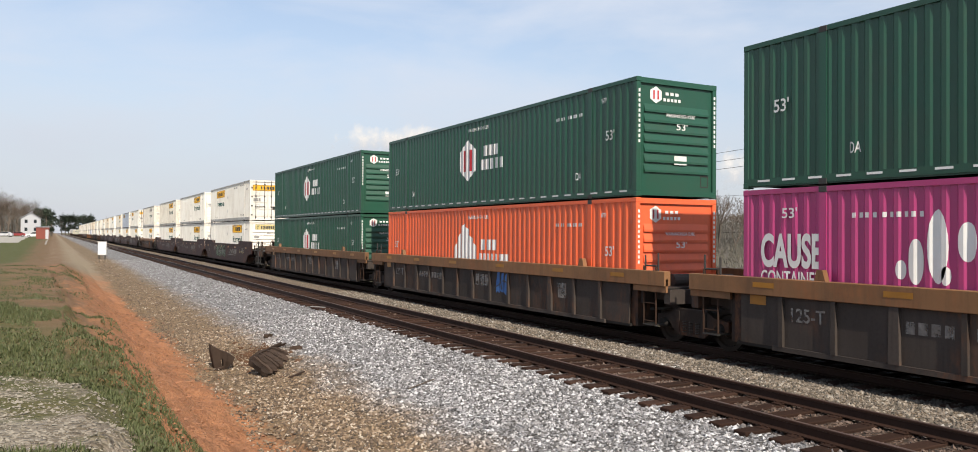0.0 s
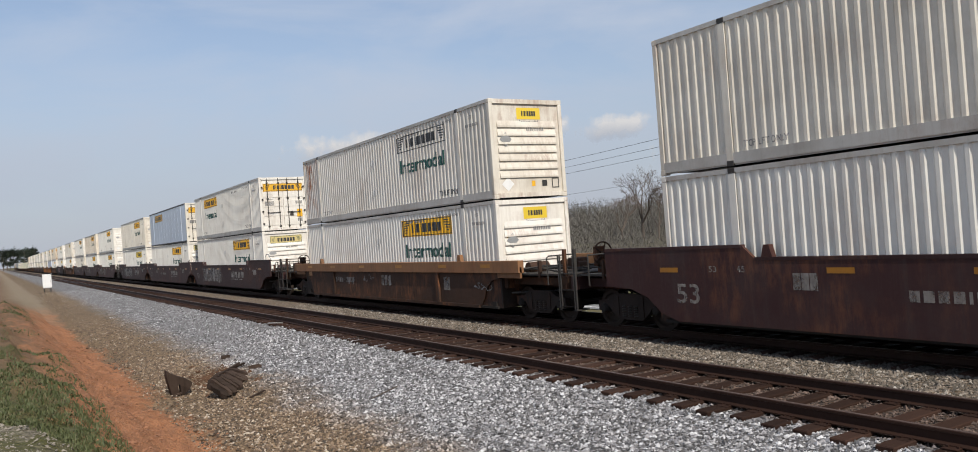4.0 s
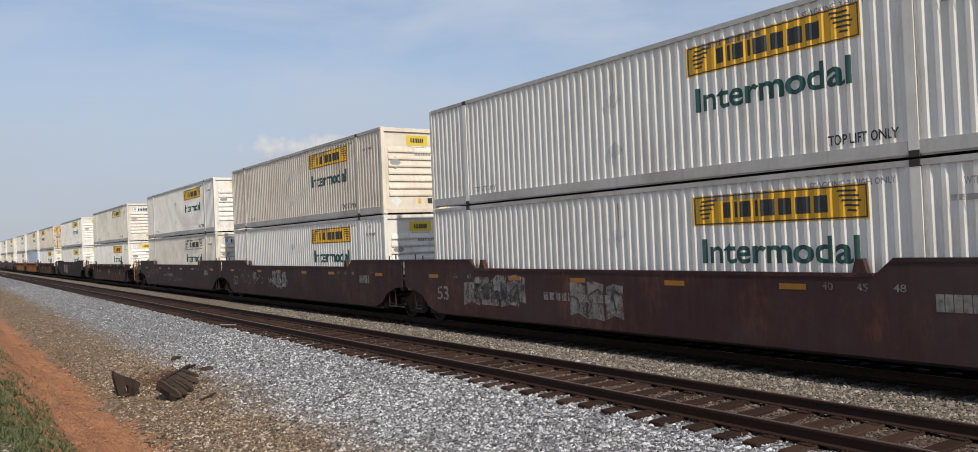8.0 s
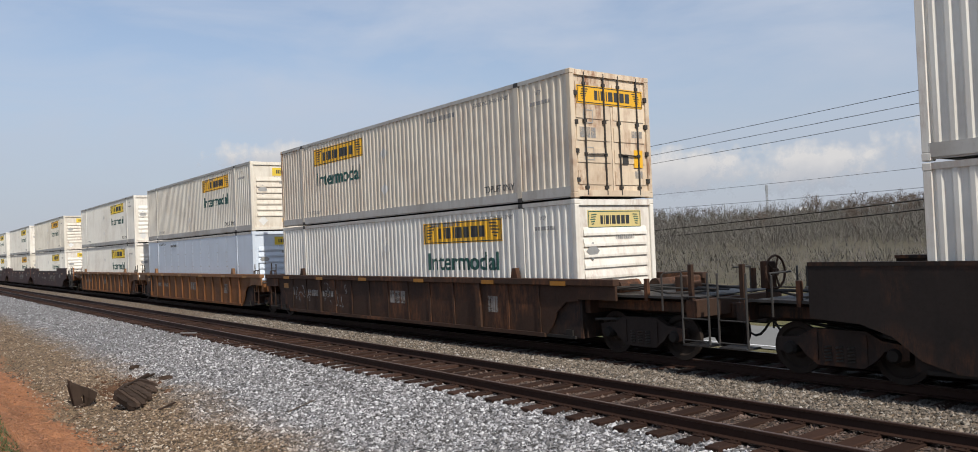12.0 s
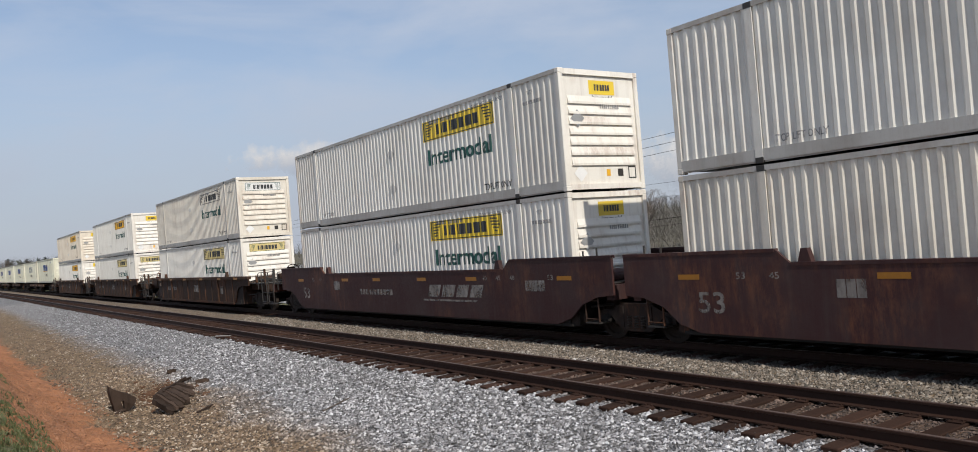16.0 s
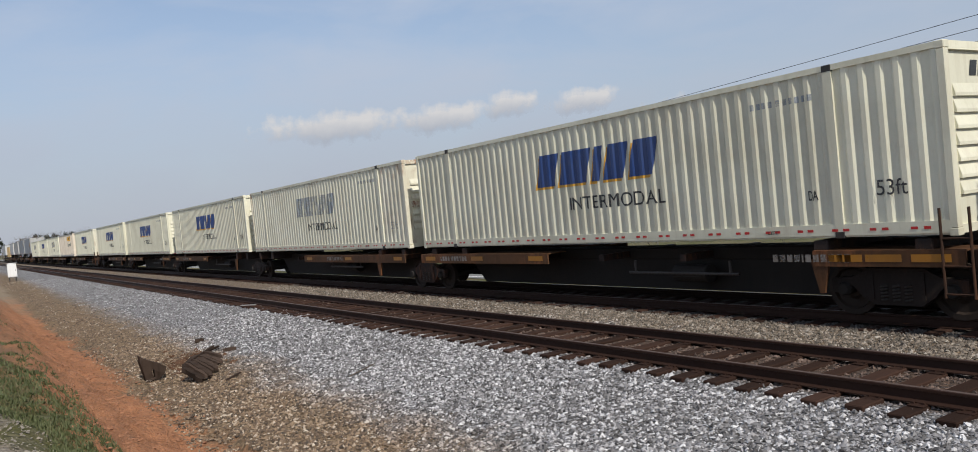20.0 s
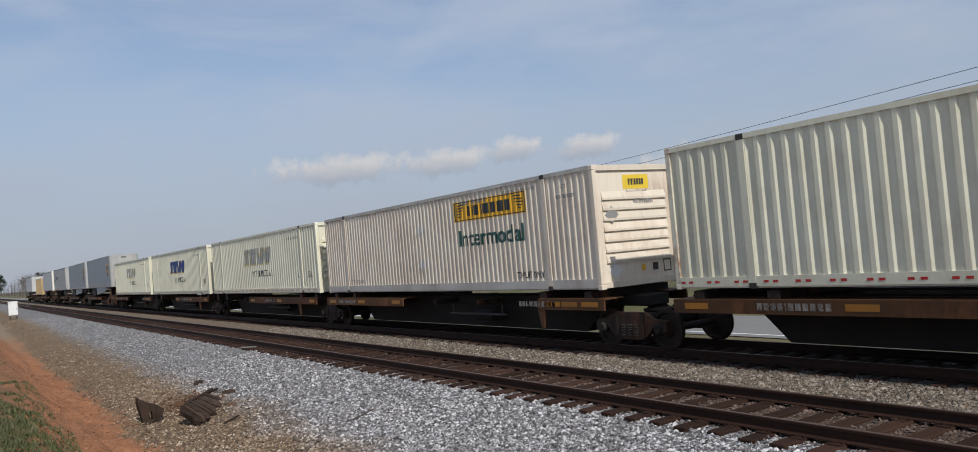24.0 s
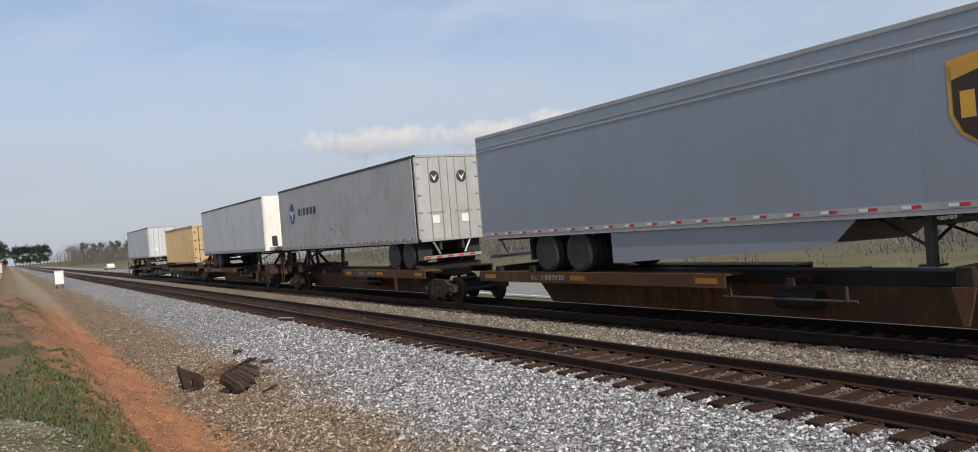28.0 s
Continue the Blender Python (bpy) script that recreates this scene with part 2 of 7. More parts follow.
GREY_TAG = paint("silver_spray_paint", (0.27, 0.255, 0.24), (0.09, 0.075, 0.065), 0.6, 0.6, worn=0.75)
REFLECT = paint("yellow_reflector", (0.34, 0.145, 0.012), (0.11, 0.055, 0.018), 0.5, 0.35)
RED_TAPE = paint("red_reflective_tape", (0.45, 0.02, 0.02), (0.2, 0.05, 0.04), 0.2, 0.35)
TRAILER_GREY = paint("silver_grey_trailer_panel", (0.26, 0.295, 0.34), (0.18, 0.18, 0.18), 0.25, 0.35, metal=0.25, streak=0.15, vary=0.015)
TRAILER_DIRTY = paint("grimy_grey_white_trailer_panel", (0.40, 0.41, 0.40), (0.24, 0.22, 0.19), 0.5, 0.5, streak=0.4, rust=0.15, vary=0.02)
TRAILER_WHITE = paint("dusty_white_trailer_panel", (0.55, 0.57, 0.58), (0.3, 0.29, 0.26), 0.35, 0.45, streak=0.3, rust=0.1, vary=0.02)
RUBBER = paint("black_rubber", (0.018, 0.018, 0.018), (0.07, 0.06, 0.05), 0.4, 0.8)
SHIELD = paint("dark_brown_emblem", (0.035, 0.016, 0.01), (0.05, 0.03, 0.02), 0.2, 0.4)
STEEL_WHEEL = paint("brown_wheel_steel", (0.036, 0.028, 0.023), (0.022, 0.018, 0.016), 0.5, 0.6, spec=0.1, metal=0.0)
RAIL_STEEL = paint("rusty_rail_steel", (0.040, 0.021, 0.015), (0.022, 0.013, 0.010), 0.5, 0.6, metal=0.2, streak=0.1, spec=0.2)
RAIL_TOP = paint("worn_rail_head", (0.11, 0.08, 0.07), (0.09, 0.055, 0.04), 0.5, 0.45, streak=0.0, metal=0.3)
WOOD_TIE = paint("creosoted_timber", (0.040, 0.022, 0.016), (0.018, 0.012, 0.010), 0.6, 0.85, streak=0.1, bumpy=0.5, vary=0.35, grain=30, spec=0.1)
OLD_WOOD = paint("weathered_broken_timber", (0.062, 0.043, 0.033), (0.015, 0.011, 0.009), 0.9, 0.9, streak=0.7, bumpy=1.0, vary=0.3, grain=26, spec=0.1)
OLD_CRUMB = paint("crumbled_rotten_wood", (0.16, 0.09, 0.055), (0.07, 0.04, 0.026), 0.6, 0.95, streak=0.1, vary=0.3, grain=30, spec=0.1)
BARK = paint("grey_brown_bark", (0.14, 0.115, 0.095), (0.07, 0.055, 0.045), 0.5, 0.9, bumpy=0.5, vary=0.25, spec=0.1)
TWIG = paint("brown_grey_twigs", (0.135, 0.108, 0.088), (0.09, 0.07, 0.055), 0.5, 0.95, vary=0.25, spec=0.1)
PINE = paint("dark_evergreen_needles", (0.040, 0.052, 0.036), (0.024, 0.032, 0.024), 0.6, 0.9, vary=0.35, spec=0.1)
CASE_WHITE = paint("white_enamel", (0.80, 0.80, 0.79), (0.5, 0.48, 0.44), 0.2, 0.4)
SIDING = paint("white_clapboard", (0.44, 0.45, 0.475), (0.34, 0.34, 0.34), 0.3, 0.6)
ROOF_GREY = paint("grey_shingle", (0.28, 0.28, 0.30), (0.15, 0.15, 0.15), 0.4, 0.8)
RED_BARN = paint("brick_red_paint", (0.22, 0.048, 0.032), (0.12, 0.04, 0.03), 0.4, 0.6)
TARMAC = paint("pale_worn_asphalt", (0.20, 0.20, 0.19), (0.12, 0.115, 0.11), 0.5, 0.85, streak=0)
GLASS_DARK = paint("dark_window_glass", (0.02, 0.025, 0.03), (0.03, 0.03, 0.03), 0.1, 0.12, bumpy=0)
CAR_PAINTS = [paint("car_paint", c, (0.1, 0.1, 0.1), 0.1, 0.25, bumpy=0) for c in ((0.5, 0.5, 0.52), (0.05, 0.05, 0.06), (0.7, 0.7, 0.7), (0.25, 0.03, 0.03))]


def stone_mat(name, per_island):
    """Crushed granite: every stone its own grey, browned where clay has washed in."""
    m, nt, N, L, B = node_mat(name)
    co = N.new("ShaderNodeTexCoord").outputs["Object"]
    sep = N.new("ShaderNodeSeparateXYZ")
    L.new(co, sep.inputs[0])
    geo = N.new("ShaderNodeNewGeometry")
    rnd = geo.outputs["Random Per Island"]
    ramp = N.new("ShaderNodeValToRGB")
    e = ramp.color_ramp.elements
    e[0].position, e[0].color = 0.0, (0.030, 0.030, 0.032, 1)
    e[1].position, e[1].color = 1.0, (0.68, 0.69, 0.71, 1)
    for p, c in ((0.3, (0.14, 0.14, 0.146)), (0.6, (0.262, 0.262, 0.274)), (0.85, (0.49, 0.49, 0.505))):
        k = e.new(p)
        k.color = (*c, 1)
    L.new(rnd, ramp.inputs[0])
    brown_ramp = N.new("ShaderNodeValToRGB")
    e = brown_ramp.color_ramp.elements
    e[0].position, e[0].color = 0.0, (0.038, 0.027, 0.017, 1)
    e[1].position, e[1].color = 1.0, (0.50, 0.43, 0.34, 1)
    for p, c in ((0.45, (0.145, 0.093, 0.053)), (0.82, (0.29, 0.20, 0.118))):
        k = e.new(p)
        k.color = (*c, 1)
    L.new(rnd, brown_ramp.inputs[0])
    wob = noise_node(N, L, co, 0.9, 5)
    x = calc(N, L, "ADD", sep.outputs[0], calc(N, L, "MULTIPLY", calc(N, L, "SUBTRACT", wob, 0.5), 2.4))
    brown = ranged(N, L, x, 4.7, 5.8, 0.96, 0.05)
    far = ranged(N, L, x, 10.5, 11.0, 0.0, 0.75)
    col = mixed(N, L, calc(N, L, "MAXIMUM", brown, far), ramp.outputs[0], brown_ramp.outputs[0])
    near = ranged(N, L, sep.outputs[0], 8.5, 8.85)
    past = ranged(N, L, sep.outputs[0], 10.7, 10.3)
    col = mixed(N, L, calc(N, L, "MULTIPLY", calc(N, L, "MULTIPLY", near, past), 0.93), col, mixed(N, L, rnd, (0.035, 0.020, 0.013), (0.135, 0.075, 0.046)))
    # old brake dust lies over the stones between the tracks
    col = mixed(N, L, ranged(N, L, x, 10.5, 11.2, 0.0, 0.42), col, (0.10, 0.09, 0.066))
    # shade under the train, put into the stones' colour from the tie ends on
    bed_shade = ranged(N, L, calc(N, L, "ADD", sep.outputs[0], calc(N, L, "MULTIPLY", calc(N, L, "SUBTRACT", wob, 0.5), 0.5)), 12.0, 12.22, 0.0, 0.85)
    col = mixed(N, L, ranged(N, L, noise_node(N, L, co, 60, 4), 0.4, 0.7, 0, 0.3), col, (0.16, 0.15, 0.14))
    col = mixed(N, L, bed_shade, col, (0.04, 0.036, 0.033))
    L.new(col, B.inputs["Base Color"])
    B.inputs["Roughness"].default_value = 0.85
    bump(N, L, B, noise_node(N, L, co, 70, 3), 0.4, 0.004)
    return m


def ground_mat():
    """Ballast, washed-out clay, grass and a gravel pull-in, by distance from the track."""
    m, nt, N, L, B = node_mat("trackside_ground")
    co = N.new("ShaderNodeTexCoord").outputs["Object"]
    sep = N.new("ShaderNodeSeparateXYZ")
    L.new(co, sep.inputs[0])
    wob = noise_node(N, L, co, 0.55, 6)
    wob2 = noise_node(N, L, co, 3.0, 5)
    x = calc(N, L, "ADD", sep.outputs[0], calc(N, L, "MULTIPLY", calc(N, L, "SUBTRACT", wob, 0.5), 1.9))
    x = calc(N, L, "ADD", x, calc(N, L, "MULTIPLY", calc(N, L, "SUBTRACT", wob2, 0.5), 1.1))
    # ballast
    vor = N.new("ShaderNodeTexVoronoi")
    vor.inputs["Scale"].default_value = 20
    L.new(co, vor.inputs["Vector"])
    cell = N.new("ShaderNodeSeparateColor")
    L.new(vor.outputs["Color"], cell.inputs[0])
    ramp = N.new("ShaderNodeValToRGB")
    e = ramp.color_ramp.elements
    e[0].color, e[1].color = (0.07, 0.07, 0.07, 1), (0.50, 0.51, 0.53, 1)
    k = e.new(0.45)
    k.color = (0.25, 0.25, 0.255, 1)
    L.new(cell.outputs[0], ramp.inputs[0])
    # shadow between the stones, painted as dark colour around each cell
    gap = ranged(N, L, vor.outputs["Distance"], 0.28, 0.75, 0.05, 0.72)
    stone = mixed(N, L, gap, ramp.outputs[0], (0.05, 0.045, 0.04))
    brown = ranged(N, L, x, 4.7, 5.8, 0.96, 0.05)
    far = ranged(N, L, x, 10.5, 11.0, 0.0, 0.75)
    stone = mixed(N, L, calc(N, L, "MAXIMUM", brown, far), stone, mixed(N, L, cell.outputs[1], (0.085, 0.058, 0.034), (0.26, 0.185, 0.112)))
    near = ranged(N, L, sep.outputs[0], 8.5, 8.85)
    past = ranged(N, L, sep.outputs[0], 10.7, 10.3)
    stone = mixed(N, L, calc(N, L, "MULTIPLY", calc(N, L, "MULTIPLY", near, past), 0.9), stone, mixed(N, L, cell.outputs[1], (0.028, 0.018, 0.012), (0.10, 0.058, 0.036)))
    # the same shade below the train, painted as a dark band on the bed
    bed_shade = ranged(N, L, calc(N, L, "ADD", sep.outputs[0], calc(N, L, "MULTIPLY", calc(N, L, "SUBTRACT", wob, 0.5), 0.5)), 12.0, 12.22, 0.0, 0.9)
    bed_shade = calc(N, L, "MULTIPLY", bed_shade, ranged(N, L, sep.outputs[0], 15.6, 15.1))
    stone = mixed(N, L, bed_shade, stone, (0.034, 0.031, 0.028))
    # clay
    clay = mixed(N, L, ranged(N, L, noise_node(N, L, co, 1.6, 7), 0.35, 0.7), (0.42, 0.190, 0.092), (0.27, 0.118, 0.056))
    rill = N.new("ShaderNodeMapping")
    rill.inputs["Scale"].default_value = (2.4, 0.55, 1.0)
    rill.inputs["Rotation"].default_value = (0, 0, 0.35)
    L.new(co, rill.inputs[0])
    clay = mixed(N, L, ranged(N, L, noise_node(N, L, rill.outputs[0], 1.6, 7, 0.65), 0.5, 0.68, 0, 0.45), clay, (0.17, 0.082, 0.044))
    clay = mixed(N, L, ranged(N, L, noise_node(N, L, rill.outputs[0], 2.3, 6), 0.6, 0.74, 0, 0.4), clay, (0.52, 0.30, 0.175))
    clay = mixed(N, L, ranged(N, L, noise_node(N, L, co, 14, 5), 0.5, 0.75, 0, 0.6), clay, (0.47, 0.255, 0.14))
    clay = mixed(N, L, ranged(N, L, noise_node(N, L, co, 5, 6), 0.55, 0.72, 0, 0.55), clay, (0.15, 0.085, 0.048))
    # grass
    grass = mixed(N, L, ranged(N, L, noise_node(N, L, co, 2.2, 6), 0.35, 0.68), (0.064, 0.078, 0.024), (0.115, 0.106, 0.046))
    grass = mixed(N, L, ranged(N, L, noise_node(N, L, co, 30, 4), 0.45, 0.7, 0, 0.6), grass, (0.044, 0.055, 0.016))
    # gravel pull-in among the grass by the camera
    grit = mixed(N, L, cell.outputs[0], (0.13, 0.11, 0.08), (0.31, 0.275, 0.22))
    bare = calc(N, L, "MULTIPLY", ranged(N, L, x, 0.75, 0.15), ranged(N, L, noise_node(N, L, co, 0.8, 5), 0.42, 0.52))
    near = ranged(N, L, sep.outputs[1], 11.6, 9.6)
    grass = mixed(N, L, calc(N, L, "MULTIPLY", bare, near), grass, grit)
    soil = calc(N, L, "MULTIPLY", ranged(N, L, x, -1.6, 0.4), ranged(N, L, noise_node(N, L, co, 0.22, 6, 0.7), 0.46, 0.68))
    grass = mixed(N, L, calc(N, L, "MULTIPLY", soil, 0.45), grass, mixed(N, L, wob2, (0.20, 0.125, 0.075), (0.10, 0.075, 0.05)))
    patch = calc(N, L, "MULTIPLY", ranged(N, L, x, -2.6, 0.2), ranged(N, L, noise_node(N, L, co, 0.35, 6, 0.7), 0.42, 0.64))
    patch = calc(N, L, "MULTIPLY", patch, ranged(N, L, sep.outputs[1], 12, 24, 0.12, 1.5))
    grass = mixed(N, L, calc(N, L, "MULTIPLY", patch, 0.35), grass, clay)
    # the washed clay ends short of the crossing
    fade = ranged(N, L, calc(N, L, "ADD", sep.outputs[1], calc(N, L, "MULTIPLY", wob, 30.0)), 62, 84)
    clay = mixed(N, L, fade, clay, mixed(N, L, wob2, (0.29, 0.235, 0.165), (0.20, 0.155, 0.10)))
    f1 = ranged(N, L, calc(N, L, "ADD", x, ranged(N, L, sep.outputs[1], 10, 16, -0.55, 0.0)), 2.7, 3.15)
    # bare brown soil where the turf breaks off
    edge = calc(N, L, "MULTIPLY", ranged(N, L, calc(N, L, "ADD", x, ranged(N, L, sep.outputs[1], 15, 48, 0.0, 2.4)), -1.4, 0.1), ranged(N, L, x, 1.7, 0.4))
    edge = calc(N, L, "MULTIPLY", edge, ranged(N, L, sep.outputs[1], 12, 20, 0.08, 0.95))
    edge = calc(N, L, "MULTIPLY", edge, ranged(N, L, noise_node(N, L, co, 1.1, 6), 0.34, 0.5))
    earth = mixed(N, L, noise_node(N, L, co, 6, 6), (0.085, 0.058, 0.036), (0.25, 0.15, 0.085))
    # the bare bank widens with distance
    xl = calc(N, L, "ADD", x, ranged(N, L, sep.outputs[1], 8, 50, -0.25, 1.5))
    f2 = ranged(N, L, xl, 0.4, 0.85)
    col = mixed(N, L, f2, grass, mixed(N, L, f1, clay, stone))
    col = mixed(N, L, edge, col, earth)
    # beyond the far track: ballast toe, then rough grass and a pale road
    f3 = ranged(N, L, x, 16.6, 17.4)
    beyond = mixed(N, L, ranged(N, L, noise_node(N, L, co, 0.25, 6), 0.4, 0.65), (0.095, 0.10, 0.035), (0.165, 0.135, 0.075))
    beyond = mixed(N, L, ranged(N, L, sep.outputs[0], 30, 42, 0.0, 0.85), beyond, mixed(N, L, noise_node(N, L, co, 0.8, 5), (0.085, 0.074, 0.056), (0.125, 0.108, 0.082)))
    col = mixed(N, L, f3, col, beyond)
    L.new(col, B.inputs["Base Color"])
    B.inputs["Roughness"].default_value = 0.9
    B.inputs["Specular IOR Level"].default_value = 0.2
    h = calc(N, L, "ADD", calc(N, L, "MULTIPLY", vor.outputs["Distance"], -1.0), noise_node(N, L, co, 25, 5))
    bump(N, L, B, h, 0.9, 0.035)
    return m


def grass_mat():
    m, nt, N, L, B = node_mat("grass_blades")
    rnd = N.new("ShaderNodeNewGeometry").outputs["Random Per Island"]
    ramp = N.new("ShaderNodeValToRGB")
    e = ramp.color_ramp.elements
    e[0].color, e[1].color = (0.052, 0.066, 0.021, 1), (0.125, 0.115, 0.052, 1)
    k = e.new(0.72)
    k.color = (0.076, 0.092, 0.030, 1)
    L.new(rnd, ramp.inputs[0])
    L.new(ramp.outputs[0], B.inputs["Base Color"])
    B.inputs["Roughness"].default_value = 0.7
    return m


def scrub_mat():
    """Leafless thicket: every twig its own grey, tan or olive."""
    m, nt, N, L, B = node_mat("thicket_twigs")
    rnd = N.new("ShaderNodeNewGeometry").outputs["Random Per Island"]
    ramp = N.new("ShaderNodeValToRGB")
    e = ramp.color_ramp.elements
    e[0].color, e[1].color = (0.098, 0.089, 0.080, 1), (0.142, 0.129, 0.114, 1)
    for p, c in ((0.4, (0.118, 0.106, 0.094)), (0.7, (0.112, 0.108, 0.084))):
        k = e.new(p)
        k.color = (*c, 1)
    L.new(rnd, ramp.inputs[0])
    L.new(ramp.outputs[0], B.inputs["Base Color"])
    B.inputs["Roughness"].default_value = 0.95
    return m


# ---- mesh helpers ----
def part(name, bm, material, parent=None, label="", smooth=False):
    """Links a bmesh as ONE mesh object under a thing or under a part."""
    me = bpy.data.meshes.new(name)
    bm.to_mesh(me)
    bm.free()
    if smooth:
        for p in me.polygons:
            p.use_smooth = True
    me.materials.append(material)
    ob = new(name, me)
    ob.parent = parent
    if label:
        ob["label"] = label
    return ob


def again(ob, parent, m):
    """The same mesh once more as another part, at the pose m."""
    o = new(ob.name.split(".")[0], ob.data)
    o.parent = parent
    o.matrix_basis = m
    if "label" in ob:
        o["label"] = ob["label"]
    return o


def thing(name, label, category, group="", kind=""):
    return tagged(new(name), label, category, group, kind)


def box(bm, x0, x1, y0, y1, z0, z1, bevel=0.0):
    vs = [bm.verts.new((x, y, z)) for z in (z0, z1) for y in (y0, y1) for x in (x0, x1)]
    fs = [bm.faces.new([vs[i] for i in f]) for f in ((0, 2, 3, 1), (4, 5, 7, 6), (0, 1, 5, 4), (2, 6, 7, 3), (0, 4, 6, 2), (1, 3, 7, 5))]
    if bevel:
        es = list({e for f in fs for e in f.edges})
        bmesh.ops.bevel(bm, geom=es, offset=bevel, segments=1, affect="EDGES")
    return bm


def boxes(*rows, bevel=0.0):
    bm = bmesh.new()
    for r in rows:
        box(bm, *r, bevel=bevel)
    return bm


def rod(bm, a, b, r, n=8, r2=None):
    a, b = Vector(a), Vector(b)
    d = (b - a).normalized()
    u = d.orthogonal().normalized()
    w = d.cross(u)
    r2 = r if r2 is None else r2
    ring = [[bm.verts.new(p + (u * math.cos(t) + w * math.sin(t)) * q) for t in [2 * math.pi * i / n for i in range(n)]] for p, q in ((a, r), (b, r2))]
    for i in range(n):
        bm.faces.new((ring[0][i], ring[0][(i + 1) % n], ring[1][(i + 1) % n], ring[1][i]))
    bm.faces.new(ring[0][::-1])
    bm.faces.new(ring[1])
    return bm


def tube(pts, r, n=6, closed=False):
    """One bent round bar through the points."""
    bm = bmesh.new()
    pts = [Vector(p) for p in pts]
    rings = []
    for i, p in enumerate(pts):
        a = pts[i - 1] if (i or closed) else p
        b = pts[(i + 1) % len(pts)] if (i < len(pts) - 1 or closed) else p
        d = (b - a).normalized()
        u = d.cross(Vector((0.31, 0.12, 0.94))).normalized()
        w = d.cross(u)
        rings.append([bm.verts.new(p + (u * math.cos(2 * math.pi * k / n) + w * math.sin(2 * math.pi * k / n)) * r) for k in range(n)])
    pairs = list(zip(rings, rings[1:])) + ([(rings[-1], rings[0])] if closed else [])
    for a, b in pairs:
        for k in range(n):
            bm.faces.new((a[k], a[(k + 1) % n], b[(k + 1) % n], b[k]))
    return bm


def rods(r, *pairs, n=8):
    bm = bmesh.new()
    for a, b in pairs:
        rod(bm, a, b, r, n)
    return bm


def slab(bm, pts, x0, x1):
    """A plate: the outline pts of (y, z), given the thickness x0..x1."""
    a = [bm.verts.new((x0, y, z)) for y, z in pts]
    b = [bm.verts.new((x1, y, z)) for y, z in pts]
    n = len(pts)
    bm.faces.new(a)
    bm.faces.new(b[::-1])
    for i in range(n):
        bm.faces.new((a[i], b[i], b[(i + 1) % n], a[(i + 1) % n]))
    bmesh.ops.recalc_face_normals(bm, faces=bm.faces)
    return bm


def lathe(profile, n=20, axis="X"):
    """Turns the profile of (along, radius) about an axis."""
    bm = bmesh.new()
    rings = []
    for h, r in profile:
        ring = []
        for i in range(n):
            t = 2 * math.pi * i / n
            c, s = r * math.cos(t), r * math.sin(t)
            ring.append(bm.verts.new({"X": (h, c, s), "Y": (c, h, s), "Z": (c, s, h)}[axis]))
        rings.append(ring)
    for a, b in zip(rings, rings[1:]):
        for i in range(n):
            bm.faces.new((a[i], a[(i + 1) % n], b[(i + 1) % n], b[i]))
    bm.faces.new(rings[0][::-1])
    bm.faces.new(rings[-1])
    bmesh.ops.recalc_face_normals(bm, faces=bm.faces)
    return bm


# ---- lettering: flat shapes that follow the corrugation they are painted on ----
def glyphs(text, width, height, bold=0.012):
    """The outline of a text as (u, v) mesh, centred, stretched to width x height."""
    cu = bpy.data.curves.new("lettering", "FONT")
    cu.body = text
    cu.offset = bold
    ob = bpy.data.objects.new("lettering", cu)
    me = bpy.data.meshes.new_from_object(ob)
    bm = bmesh.new()
    bm.from_mesh(me)
    bpy.data.objects.remove(ob)
    bpy.data.meshes.remove(me)
    xs, ys = [v.co.x for v in bm.verts], [v.co.y for v in bm.verts]
    cx, cy, sx, sy = (min(xs) + max(xs)) / 2, (min(ys) + max(ys)) / 2, width / (max(xs) - min(xs)), height / (max(ys) - min(ys))
    for v in bm.verts:
        v.co = ((v.co.x - cx) * sx, (v.co.y - cy) * sy, 0)
    return bm


def shapes(*polys):
    bm = bmesh.new()
    for p in polys:
        bm.faces.new([bm.verts.new((u, v, 0)) for u, v in p])
    return bm


def bars(total, height, widths, slant=0.0, gap=0.35):
    """A row of plain blocks of the size of a word."""
    n = sum(widths) + gap * (len(widths) - 1)
    k = total / n
    out, u = [], -total / 2
    for w in widths:
        s = slant * height
        out.append([(u, -height / 2), (u + w * k, -height / 2), (u + w * k + s, height / 2), (u + s, height / 2)])
        u += (w + gap) * k
    return shapes(*out)


def frame_shape(w, h, t):
    a, b = w / 2, h / 2
    return shapes([(-a, -b), (a, -b), (a, -b + t), (-a, -b + t)], [(-a, b - t), (a, b - t), (a, b), (-a, b)],
                  [(-a, -b + t), (-a + t, -b + t), (-a + t, b - t), (-a, b - t)], [(a - t, -b + t), (a, -b + t), (a, b - t), (a - t, b - t)])


